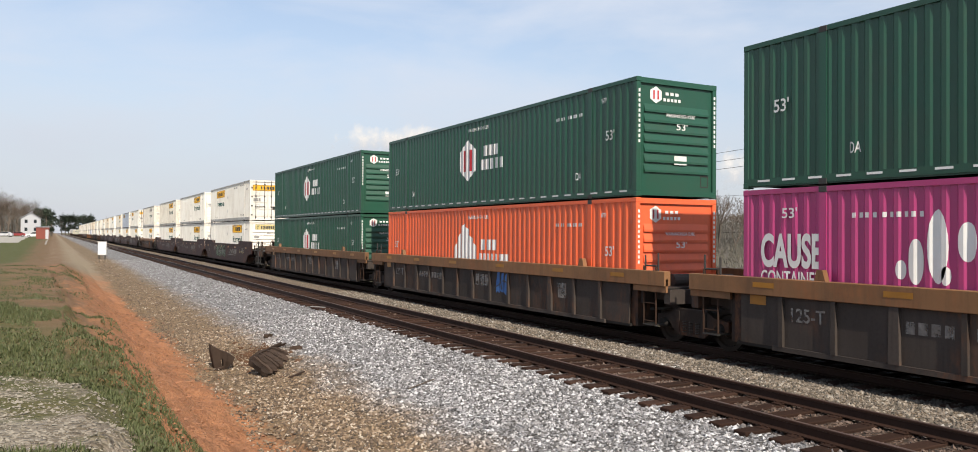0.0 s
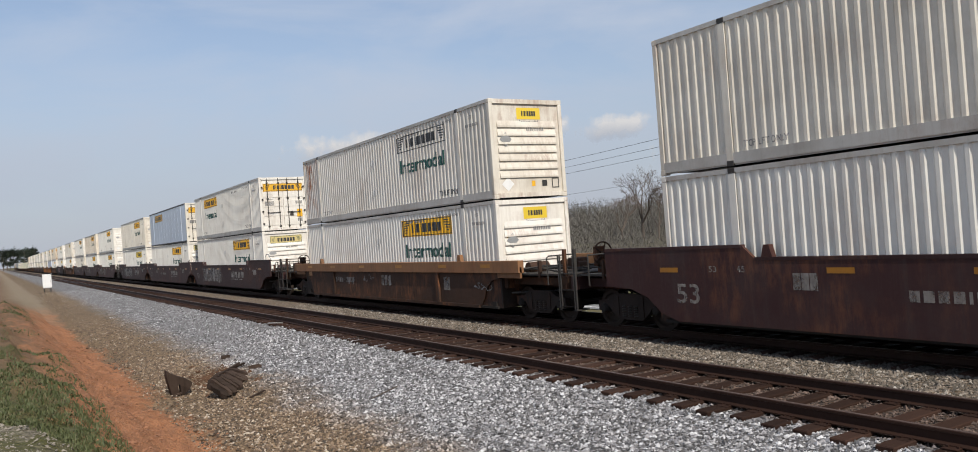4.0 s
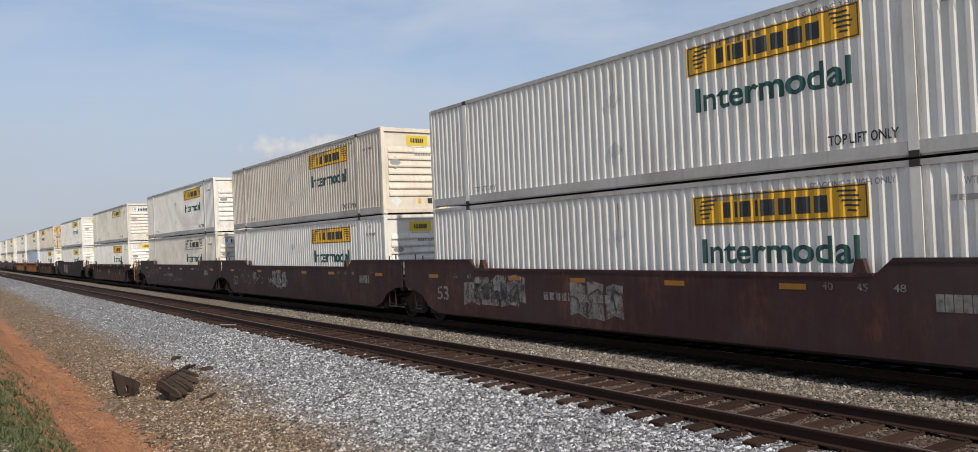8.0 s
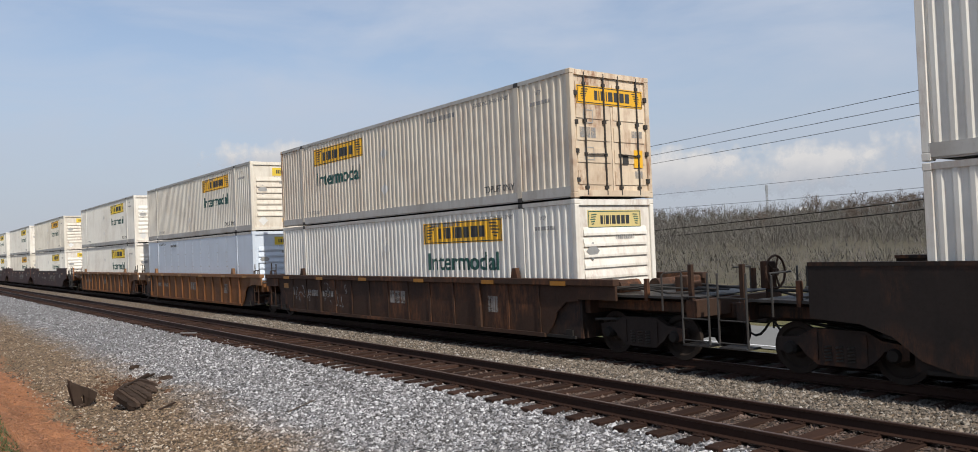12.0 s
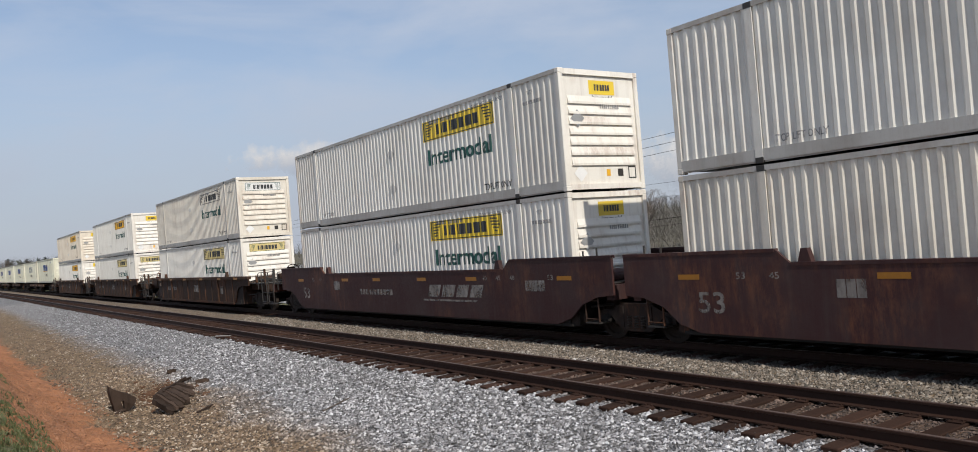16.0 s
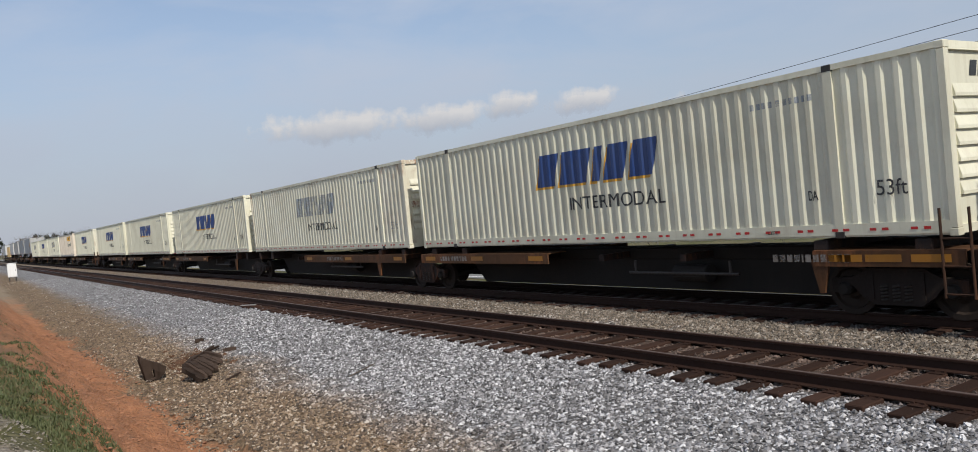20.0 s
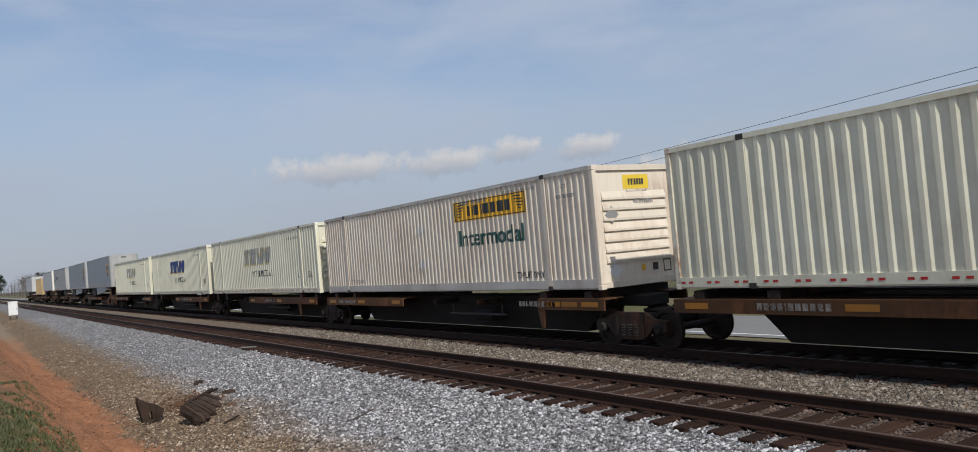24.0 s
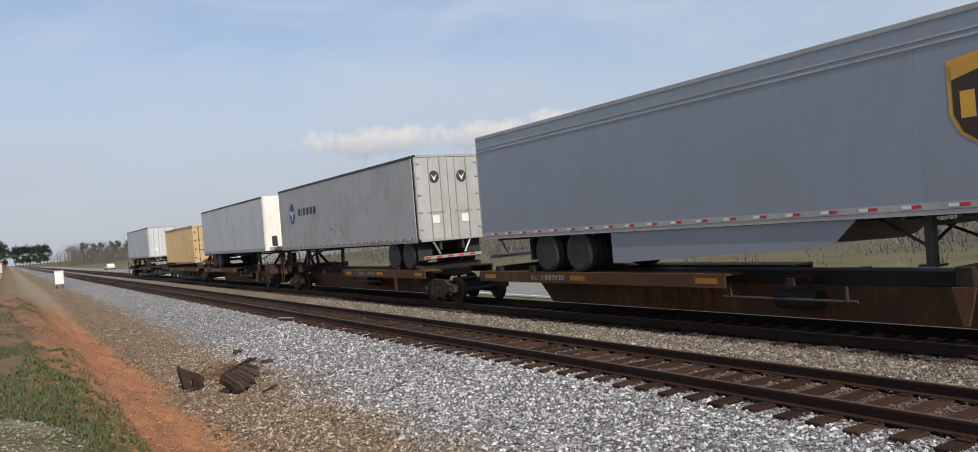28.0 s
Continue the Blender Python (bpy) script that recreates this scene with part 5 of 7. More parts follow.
        part("door_header", boxes((-CW + 0.12, CW - 0.12, 0.0, 0.09, CH - 0.13, CH - 0.01)), end_skin, c)
        part("door_sill", boxes((-CW + 0.12, CW - 0.12, 0.0, 0.09, 0.03, 0.17)), end_skin, c)
    depth, breaks = ridge(pitch, main[0])
    if smooth:
        return c, None, ()
    return c, (lambda y: 0.012 + depth(y)), [b for b in breaks if main[0] < b < main[1]]


def word_blocks(w, h):
    """Six plain blocks where a word is painted."""
    return bars(w, h, (0.62, 0.2, 0.82, 0.2, 0.95, 0.95, 0.95, 0.9), 0.0, 0.26)


def scroll(w, h):
    """The ribbon at both ends of the sign: three tapering bars a side."""
    out = []
    for s in (-1, 1):
        for i in range(5):
            v = h * (0.30 - i * 0.14)
            a, b = s * w * (0.34 + 0.012 * i), s * w * (0.46 - 0.01 * abs(i - 2))
            out.append([(a, v), (b, v - h * 0.03), (b, v + h * 0.03), (a + s * w * 0.01, v + h * 0.06)])
    return shapes(*out)


def yellow_sign(c, y, z, w, h, depth, br, field, ink, word=True):
    x = -CW
    if field:
        on_side("sign_panel", shapes([(-w / 2, -h / 2), (w / 2, -h / 2), (w / 2, h / 2), (-w / 2, h / 2)]), field, c, y, z, x, depth, br, 0.004, "yellow sign panel")
    on_side("sign_border", frame_shape(w * 0.985, h * 0.93, 0.025), ink, c, y, z, x, depth, br, 0.007)
    on_side("painted_sign", word_blocks(w * 0.60, h * 0.50), ink, c, y, z - 0.01, x, depth, br, 0.007, "dark blocks of a painted sign")
    on_side("sign_scroll", scroll(w, h), ink, c, y, z, x, depth, br, 0.007)
    if word:
        on_side("lettering", glyphs("Intermodal", w * 0.89, 0.47, 0.02), GREEN_INK, c, y, z - 0.78, x, depth, br, 0.006, "dark green lettering")


def small_marks(c, depth, br, ink=INK, top=True):
    x = -CW
    on_side("lettering", glyphs("TOP LIFT ONLY", 1.18, 0.17), ink, c, 2.72, 0.42, x, depth, br, 0.006)
    on_side("lettering", glyphs("TOP LIFT ONLY", 1.0, 0.13), FAINT_INK, c, 13.4, 0.40, x, depth, br, 0.006)
    on_side("lettering", glyphs("STACKING 3 HIGH ONLY", 1.5, 0.11), FAINT_INK, c, 2.95, 2.62, x, depth, br, 0.006)
    on_side("number_stencil", bars(1.3, 0.12, (1, 1, 1, 1, 0, 1, 1, 1, 1, 1, 1)), FAINT_INK, c, 5.2, 2.55, x, depth, br, 0.006)
    on_side("lettering", glyphs("WTP", 0.22, 0.11), FAINT_INK, c, 1.1, 2.52, x, lambda y: 0.012 + (0.018), (), 0.03)
    on_side("number_stencil", bars(0.7, 0.09, (1, 1, 2, 1, 2)), FAINT_INK, c, 1.05, 2.28, x, lambda y: 0.03, (), 0.03)
    placard(c, 8.35, 0.85, x, 0.44, depth, br)
    placard(c, 8.35, 1.95, x, 0.42, depth, br)
    on_side("rust_streak", shapes([(-0.02, -0.25), (0.02, -0.25), (0.03, 0.25), (-0.03, 0.25)]), RUST_CREAM, c, 8.35, 2.35, x, depth, br, 0.006)


def nose_marks(c, style, ink=INK):
    y = 0.055
    if style == "small":
        on_end("sign_panel", shapes([(-0.42, -0.17), (0.42, -0.17), (0.42, 0.17), (-0.42, 0.17)]), LEMON, c, 0.1, 2.48, y, 0.004)
        on_end("painted_sign", word_blocks(0.5, 0.15), INK, c, 0.1, 2.48, y, 0.008)
        on_end("lettering", glyphs("Intermodal", 0.66, 0.11), INK, c, 0.1, 2.24, y, 0.006)
    else:
        f = PALE_YELLOW if style == "pale" else WHITE_INK
        on_end("sign_panel", shapes([(-0.88, -0.20), (0.88, -0.20), (0.88, 0.22), (-0.88, 0.22)]), f, c, 0.0, 2.42, y, 0.004)
        on_end("sign_border", frame_shape(1.72, 0.38, 0.02), GREEN_INK, c, 0.0, 2.43, y, 0.007)
        on_end("painted_sign", word_blocks(0.95, 0.2), INK, c, 0.0, 2.42, y, 0.008)
        on_end("sign_scroll", scroll(1.72, 0.38), GREEN_INK, c, 0.0, 2.42, y, 0.008)
    on_end("number_stencil", bars(0.62, 0.10, (1, 1, 1, 1, 0, 1, 1, 1, 1, 1, 1)), FAINT_INK, c, 0.28, 2.02, 0.022)
    on_end("rating_plate", shapes([(-0.2, -0.035), (0.2, -0.035), (0.2, 0.035), (-0.2, 0.035)]), GALV, c, 0.35, 2.13, y, 0.006)
    for z in (1.72, 0.42):
        on_end("placard_holder", shapes([(0, -0.21), (0.21, 0), (0, 0.21), (-0.21, 0)]), GALV if z > 1 else WHITE_INK, c, -0.78, z, 0.022 if z > 1 else y, 0.008)
    on_end("yellow_label", shapes([(-0.06, -0.08), (0.06, -0.08), (0.06, 0.08), (-0.06, 0.08)]), YELLOW, c, 0.12, 0.42, y, 0.006)
    on_end("grey_label", shapes([(-0.09, -0.09), (0.09, -0.09), (0.09, 0.09), (-0.09, 0.09)]), DARK_METAL, c, 0.52, 0.42, y, 0.006)


def door_marks(c):
    on_end("sign_panel", shapes([(-1.08, -0.21), (1.08, -0.21), (1.08, 0.21), (-1.08, 0.21)]), YELLOW, c, 0.0, 2.34, 0.03, 0.004, "yellow sign panel")
    on_end("sign_border", frame_shape(2.12, 0.38, 0.02), INK, c, 0.0, 2.34, 0.03, 0.007)
    on_end("painted_sign", word_blocks(1.15, 0.22), INK, c, 0.05, 2.34, 0.03, 0.008)
    on_end("sign_scroll", scroll(2.1, 0.38), INK, c, 0.0, 2.34, 0.03, 0.008)
    for i, (x, z, w, h, m) in enumerate(((-0.78, 1.48, 0.5, 0.24, FAINT_INK), (0.84, 1.5, 0.36, 0.16, FAINT_INK), (0.86, 0.92, 0.3, 0.42, YELLOW), (0.42, 0.9, 0.2, 0.24, DARK_METAL), (0.86, 0.55, 0.26, 0.18, FAINT_INK))):
        on_end("notice", bars(w, h, (1, 1, 1), 0, 0.12) if m is FAINT_INK else shapes([(-w / 2, -h / 2), (w / 2, -h / 2), (w / 2, h / 2), (-w / 2, h / 2)]), m, c, x, z, 0.03, 0.006)
    for z in (1.85, 1.0):
        on_end("placard_holder", frame_shape(0.3, 0.3, 0.02), GALV, c, -0.75, z, 0.03, 0.006)


def sign_box(name, label, skin, where=4.45, field=YELLOW, ink=INK, near="nose", nose="small", word=True, rail=None, smooth=False, end_skin=None):
    end_skin = end_skin or (NOSE_WHITE if skin is WHITE else NOSE_DULL if skin is not CREAM else None)
    c, depth, br = container(name, label, skin, 0.224, near=near, rail=rail or GALV_RAIL, deep=0.26 if not smooth else 0.12, smooth=smooth, end_skin=end_skin, first_skin=RUST_WHITE if skin is STAINED_WHITE else None)
    yellow_sign(c, where, 2.32, 3.6, 0.58, depth, br, field, ink, word and not smooth)
    if not smooth:
        small_marks(c, depth, br)
    if near == "nose":
        nose_marks(c, nose)
    else:
        door_marks(c)
    return c


GALV_RAIL = paint("scuffed_grey_rail", (0.50, 0.485, 0.45), (0.22, 0.18, 0.14), 0.6, 0.5, streak=0.35, rust=0.25)
KINDS = {}


def k_white():
    return sign_box("container", "white corrugated steel container with yellow sign and green lettering", WHITE)


def k_white_lemon():
    return sign_box("container", "white corrugated steel container with lemon yellow sign and green lettering", WHITE, field=LEMON)


def k_white_wide():
    return sign_box("container", "white corrugated container with a wide pale sign on its front", WHITE, nose="pale")


def k_pale():
    return sign_box("container", "white corrugated container with a faded yellow painted sign", WHITE, field=PALE_YELLOW, nose="pale")


def k_outline():
    return sign_box("container", "off-white corrugated container whose sign has lost its yellow", DULL_WHITE, field=None, nose="white")


def k_dull():
    return sign_box("container", "grimy off-white corrugated container with yellow sign", DULL_WHITE)


def k_cream():
    return sign_box("container", "yellowed cream corrugated container with yellow sign", CREAM)


def k_cream_plain():
    return sign_box("container", "dirty grey-white corrugated container with yellow sign and no lettering", DULL_WHITE, word=False, nose="white", field=PALE_YELLOW)


def k_rust():
    return sign_box("container", "white corrugated container with a rust-streaked end panel, faded sign", STAINED_WHITE, field=None)


def k_door():
    return sign_box("container", "white corrugated container with rear doors and lock rods facing forward", WHITE, where=11.45, near="door")


def k_rust_door():
    return sign_box("container", "cream corrugated container with rust-streaked rear doors", CREAM, where=11.45, near="door", end_skin=RUST_CREAM)


def k_smooth_door():
    return sign_box("container", "smooth pale blue-white plate container with rear doors", ICE, where=11.45, near="door", smooth=True, rail=DARK_METAL, end_skin=DULL_WHITE)


def k_smooth():
    c, d, b = container("container", "smooth pale blue-white plate container with panel joints", ICE, near="nose", rail=GALV_RAIL, smooth=True, deep=0.12)
    on_side("lettering", glyphs("STACK LIMIT 3 HIGH", 1.3, 0.11), INK, c, 13.3, 2.66, -CW, None, (), 0.02)
    on_side("number_stencil", bars(1.0, 0.12, (1, 1, 1, 1, 0, 1, 1, 1, 1, 1, 1)), INK, c, 11.2, 2.55, -CW, None, (), 0.02)
    nose_marks(c, "small")
    return c


def hexagon(w, h):
    return [(0, -h / 2), (w / 2, -h / 4), (w / 2, h / 4), (0, h / 2), (-w / 2, h / 4), (-w / 2, -h / 4)]


def emblem_end(c):
    on_end("emblem", shapes(hexagon(0.36, 0.42)), WHITE_INK, c, -0.66, 2.5, 0.055, 0.006)
    on_end("emblem_mark", shapes([(-0.09, -0.11), (-0.04, -0.11), (-0.04, 0.11), (-0.09, 0.11)], [(0.04, -0.11), (0.09, -0.11), (0.09, 0.11), (0.04, 0.11)]), RED_INK, c, -0.66, 2.5, 0.055, 0.01)
    on_end("painted_sign", bars(0.42, 0.075, (1, 1, 1), 0, 0.5), WHITE_INK, c, -0.15, 2.55, 0.055, 0.006)
    on_end("painted_sign", bars(0.55, 0.075, (1, 1, 1, 1, 1), 0, 0.5), WHITE_INK, c, -0.15, 2.40, 0.055, 0.006)
    on_end("lettering", glyphs("53'", 0.36, 0.18), WHITE_INK, c, 0.15, 1.76, 0.022, 0.006)
    on_end("lettering", glyphs("WARNING HIGH CUBE", 0.95, 0.08), WHITE_INK, c, 0.1, 2.02, 0.055, 0.04)
    on_end("notice", shapes([(-0.2, -0.11), (0.2, -0.11), (0.2, 0.11), (-0.2, 0.11)]), WHITE_INK, c, 0.1, 0.92, 0.055, 0.04)
    for s in (-1, 1):
        bm = bars(1.3, 0.055, (1,) * 11, 0, 0.6)
        for v in bm.verts:
            v.co = (v.co.y, v.co.x, 0)
        on_end("number_stencil", bm, WHITE_INK, c, s * 1.215, 1.95, 0.0, 0.004)


def emblem_side(c, depth, br, tall=True):
    x = -CW
    if tall:
        on_side("emblem", shapes(hexagon(1.15, 1.38)), WHITE_INK, c, 8.95, 1.55, x, depth, br, 0.006, "white hexagon emblem")
        on_side("emblem_mark", shapes([(-0.30, -0.36), (-0.12, -0.36), (-0.12, 0.36), (-0.30, 0.36)], [(0.12, -0.36), (0.30, -0.36), (0.30, 0.36), (0.12, 0.36)]), RED_INK, c, 8.95, 1.55, x, depth, br, 0.01)
        on_side("painted_sign", bars(1.0, 0.34, (1, 1, 1)), WHITE_INK, c, 7.35, 1.78, x, depth, br, 0.006)
        on_side("painted_sign", bars(1.4, 0.34, (1, 1, 1, 1, 1)), WHITE_INK, c, 7.25, 1.34, x, depth, br, 0.006)
    else:
        on_side("emblem", shapes(*[[(-0.85 + i * 0.29, -0.85), (-0.63 + i * 0.29, -0.85), (-0.63 + i * 0.29, (0.2, 0.55, 0.85, 0.65, 0.35, 0.1)[i]), (-0.85 + i * 0.29, (0.0, 0.35, 0.75, 0.75, 0.45, 0.2)[i])] for i in range(6)]), WHITE_INK, c, 9.1, 1.5, x, depth, br, 0.006, "white emblem of upright bars")
        on_side("painted_sign", bars(1.0, 0.34, (1, 1, 1)), WHITE_INK, c, 7.45, 1.65, x, depth, br, 0.006)
        on_side("painted_sign", bars(1.9, 0.34, (1, 1, 1, 1, 1, 0.2, 1, 1)), WHITE_INK, c, 7.15, 1.2, x, depth, br, 0.006)
    fl = lambda y: 0.03
    for yy, zz in ((1.05, 1.58), (15.2, 1.58)):
        on_side("lettering", glyphs("53'", 0.36, 0.26), WHITE_INK, c, yy, zz, x, fl, (), 0.03)
    on_side("number_stencil", bars(1.3, 0.09, (1, 1, 1, 1, 0, 1, 1, 1, 1, 1, 1), 0, 0.9), WHITE_INK, c, 2.9, 2.25, x, depth, br, 0.006)
    on_side("lettering", glyphs("WTP", 0.22, 0.13), WHITE_INK, c, 1.3, 2.48, x, fl, (), 0.03)
    on_side("lettering", glyphs("WARNING HIGH CUBE", 1.5, 0.12), WHITE_INK, c, 8.2, 2.55, x, depth, br, 0.006)
    for yy in (2.45, 13.6):
        on_side("lettering", glyphs("DA", 0.22, 0.2), WHITE_INK, c, yy, 0.62, x, depth, br, 0.006)
    bm = bmesh.new()
    for i in range(26):
        y = 0.5 + i * 0.605
        bm.faces.new([bm.verts.new(p) for p in ((-(y - 0.15), -0.02, 0), (-(y + 0.15), -0.02, 0), (-(y + 0.15), 0.02, 0), (-(y - 0.15), 0.02, 0))])
    on_side("reflective_tape", bm, WHITE_INK, c, 0, 0.14, x, None, (), 0.006)
    emblem_end(c)


def k_green():
    c, d, b = container("container", "dark green corrugated container with a white hexagon emblem", GREEN, 0.27)
    emblem_side(c, d, b)
    return c


def k_orange():
    c, d, b = container("container", "coral orange corrugated container with white emblem", ORANGE, 0.27)
    emblem_side(c, d, b, False)
    return c


def k_pink():
    c, d, b = container("container", "magenta pink corrugated container with white lettering and shapes", PINK, 0.27)
    fl = lambda y: 0.03
    on_side("lettering", glyphs("CAUSE", 1.42, 0.66, 0.035), WHITE_INK, c, 14.98, 1.70, -CW, fl, (), 0.03, "white lettering")
    on_side("lettering", glyphs("CONTAINER", 1.42, 0.27, 0.015), WHITE_INK, c, 14.98, 1.18, -CW, fl, (), 0.03)
    on_side("lettering", glyphs("53'", 0.36, 0.2), WHITE_INK, c, 15.0, 2.42, -CW, fl, (), 0.03)
    on_side("number_stencil", bars(1.3, 0.09, (1, 1, 1, 1, 0, 1, 1, 1, 1, 1, 1), 0, 0.9), WHITE_INK, c, 13.0, 2.35, -CW, d, b, 0.006)
    # plain rounded white shapes
    for yy, zz, w, h in ((12.11, 1.82, 0.34, 1.19), (12.48, 1.57, 0.26, 0.75), (11.64, 1.90, 0.30, 0.62), (12.74, 1.43, 0.18, 0.32), (11.98, 1.36, 0.16, 0.3)):
        pts = [(w / 2 * math.cos(a), h / 2 * math.sin(a)) for a in [2 * math.pi * i / 20 for i in range(20)]]
        on_side("painted_oval", shapes(pts), WHITE_INK, c, yy, zz, -CW, d, b, 0.006)
    emblem_end(c)
    return c


def ivory(label, skin, ink, shade, end_skin=None, first_skin=None):
    c, d, b = container("container", label, skin, 0.29, deep=0.24, end_skin=end_skin, first_skin=first_skin)
    x = -CW
    blocks = (0.95, 1.35, 0.35, 0.85, 0.95)
    if shade:
        on_side("sign_shadow", bars(4.0, 0.78, blocks, 0.28, 0.22), shade, c, 8.12, 1.78, x, d, b, 0.005)
    bm = bars(4.0, 0.78, blocks, 0.28, 0.22)
    on_side("painted_sign", bm, ink, c, 8.06, 1.84, x, d, b, 0.009, "slanted blocks of a painted sign")
    on_side("lettering", glyphs("INTERMODAL", 3.1, 0.30, 0.0), INK, c, 7.3, 0.98, x, d, b, 0.006, "black lettering")
    fl = lambda y: 0.03
    on_side("lettering", glyphs("53ft", 0.5, 0.25, 0.0), INK if shade else FADED_NAVY, c, 0.95, 0.80, x, fl, (), 0.032)
    on_side("number_stencil", bars(1.25, 0.11, (1, 1, 1, 1, 0, 1, 1, 1, 1, 1, 1), 0, 0.7), FADED_NAVY, c, 2.85, 2.42, x, d, b, 0.006)
    on_side("lettering", glyphs("DA", 0.2, 0.17), INK, c, 2.35, 0.75, x, d, b, 0.006)
    on_side("lettering", glyphs("LIFT", 0.22, 0.06), INK, c, 3.2, 0.13, x, None, (), 0.006)
    bm = bmesh.new()
    for i in range(24):
        y = 0.45 + i * 0.665
        for o in (0.0, 0.2):
            bm.faces.new([bm.verts.new(p) for p in ((-(y + o - 0.055), -0.022, 0), (-(y + o + 0.055), -0.022, 0), (-(y + o + 0.055), 0.022, 0), (-(y + o - 0.055), 0.022, 0))])
    on_side("reflective_tape", bm, RED_TAPE, c, 0, 0.14, x, None, (), 0.006)
    on_end("painted_sign", bars(1.2, 0.24, blocks, 0.28, 0.22), INK, c, 0.1, 2.5, 0.055, 0.006)
    on_end("lettering", glyphs("53ft", 0.5, 0.24), INK, c, 0.1, 1.25, 0.022, 0.006)
    return c


def k_ivory():
    return ivory("ivory corrugated container with bold navy blue sign", IVORY, NAVY, GOLD)


def k_ivory_rusty_end():
    return ivory("ivory corrugated container with navy sign and rust-stained front", IVORY, NAVY, GOLD, RUSTY_IVORY)


def k_ivory_faded():
    return ivory("ivory corrugated container with sun-faded blue sign", IVORY, FADED_NAVY, PALE_YELLOW)


def k_ivory_rust():
    return ivory("ivory container with a rust-stained leading end, peeled grey sign", IVORY, FADED_NAVY, None, RUSTY_IVORY, RUSTY_IVORY)


def k_tan():
    c, d, b = container("container", "plain tan corrugated short container", TAN, 0.28, length=12.19, near="door", lift_posts=False, deep=0.16)
    return c


MAKE = {"white": k_white, "white_lemon": k_white_lemon, "white_wide": k_white_wide, "pale": k_pale, "outline": k_outline, "dull": k_dull, "cream": k_cream, "cream_plain": k_cream_plain, "rust": k_rust, "door": k_door, "rust_door": k_rust_door, "smooth_door": k_smooth_door, "smooth": k_smooth, "green": k_green, "orange": k_orange, "pink": k_pink, "ivory": k_ivory, "ivory_rusty_end": k_ivory_rusty_end, "ivory_faded": k_ivory_faded, "ivory_rust": k_ivory_rust, "tan": k_tan}


def load(kind):
    """One more container of a kind: the first is built, the rest are copies that share its meshes."""
    if kind not in KINDS:
        KINDS[kind] = MAKE[kind]()
        return KINDS[kind]
    return copy_thing(KINDS[kind], Matrix.Identity(4))


# ---- the cars: origin on the rail heads below the leading end of the load, y along the train ----
PROTO = {}


def cached(key, parent, m, make):
    """A part whose mesh is built once and used again."""
    if key not in PROTO:
        PROTO[key] = make(parent)
        PROTO[key].matrix_basis = m
        return PROTO[key]
    return again(PROTO[key], parent, m)


def wheel_part(parent):
    return part("wheel", lathe([(-0.065, 0.08), (-0.065, 0.16), (-0.03, 0.19), (-0.03, 0.33), (-0.06, 0.36), (-0.06, 0.415), (0.045, 0.425), (0.05, 0.455), (0.075, 0.45), (0.075, 0.36), (0.03, 0.33), (0.03, 0.19), (0.08, 0.14)], 24), STEEL_WHEEL, parent)


def side_frame_part(parent):
    bm = bmesh.new()
    slab(bm, [(-1.12, 0.40), (-1.12, 0.62), (-0.72, 0.66), (-0.45, 0.80), (0.45, 0.80), (0.72, 0.66), (1.12, 0.62), (1.12, 0.40), (0.98, 0.36), (0.98, 0.52), (0.74, 0.50), (0.62, 0.36), (0.40, 0.20), (-0.40, 0.20), (-0.62, 0.36), (-0.74, 0.50), (-0.98, 0.52), (-0.98, 0.36)], -0.07, 0.07)
    for y in (-0.42, 0.42):
        box(bm, -0.09, 0.09, y - 0.05, y + 0.05, 0.28, 0.74)
    return part("side_frame", bm, SOOT, parent)


def spring_part(parent):
    pts = [Vector((0.07 * math.cos(a), 0.07 * math.sin(a), 0.26 + 0.28 * i / 40)) for i, a in enumerate([i * 0.785 for i in range(41)])]
    return part("spring", tube(pts, 0.018, 5), DARK_METAL, parent)


def cap_part(parent):
    return part("bearing_cap", lathe([(-0.06, 0.02), (-0.06, 0.09), (0.0, 0.12), (0.1, 0.12)], 14), BLACK_STEEL, parent)


def bogie(car, y):
    b = cached("bolster", car, pose(0, y, 0), lambda p: part("bogie", boxes((-1.02, 1.02, -0.2, 0.2, 0.42, 0.72), (-0.32, 0.32, -0.32, 0.32, 0.72, 0.80), bevel=0.03), BLACK_STEEL, p))
    for s in (-1, 1):
        cached("side_frame", b, pose(s * 1.0, 0, 0), side_frame_part)
        for y2 in (-0.2, 0.0, 0.2):
            cached("spring", b, pose(s * 1.03, y2, 0), spring_part)
        for w in (-0.89, 0.89):
            cached("wheel", b, pose(s * 0.755, w, 0.42, 0, 0, 0 if s > 0 else 180), wheel_part)
            cached("bearing_cap", b, pose(s * 1.08, w, 0.45, 0, 0, 180 if s > 0 else 0), cap_part)
    for w in (-0.89, 0.89):
        cached("axle", b, pose(0, w, 0.42), lambda p: part("axle", rods(0.08, ((-1.05, 0, 0), (1.05, 0, 0)), n=10), BLACK_STEEL, p))
    return b


def ladder(car, x, y, z0, z1, w, material):
    bm = rods(0.022, ((x, y, z0), (x, y, z1)), ((x, y + w, z0), (x, y + w, z1)))
    n = max(2, int((z1 - z0) / 0.36))
    for i in range(n):
        z = z0 + 0.06 + i * (z1 - z0 - 0.1) / n
        rod(bm, (x, y, z), (x, y + w, z), 0.016, 6)
    return part("ladder", bm, material, car)


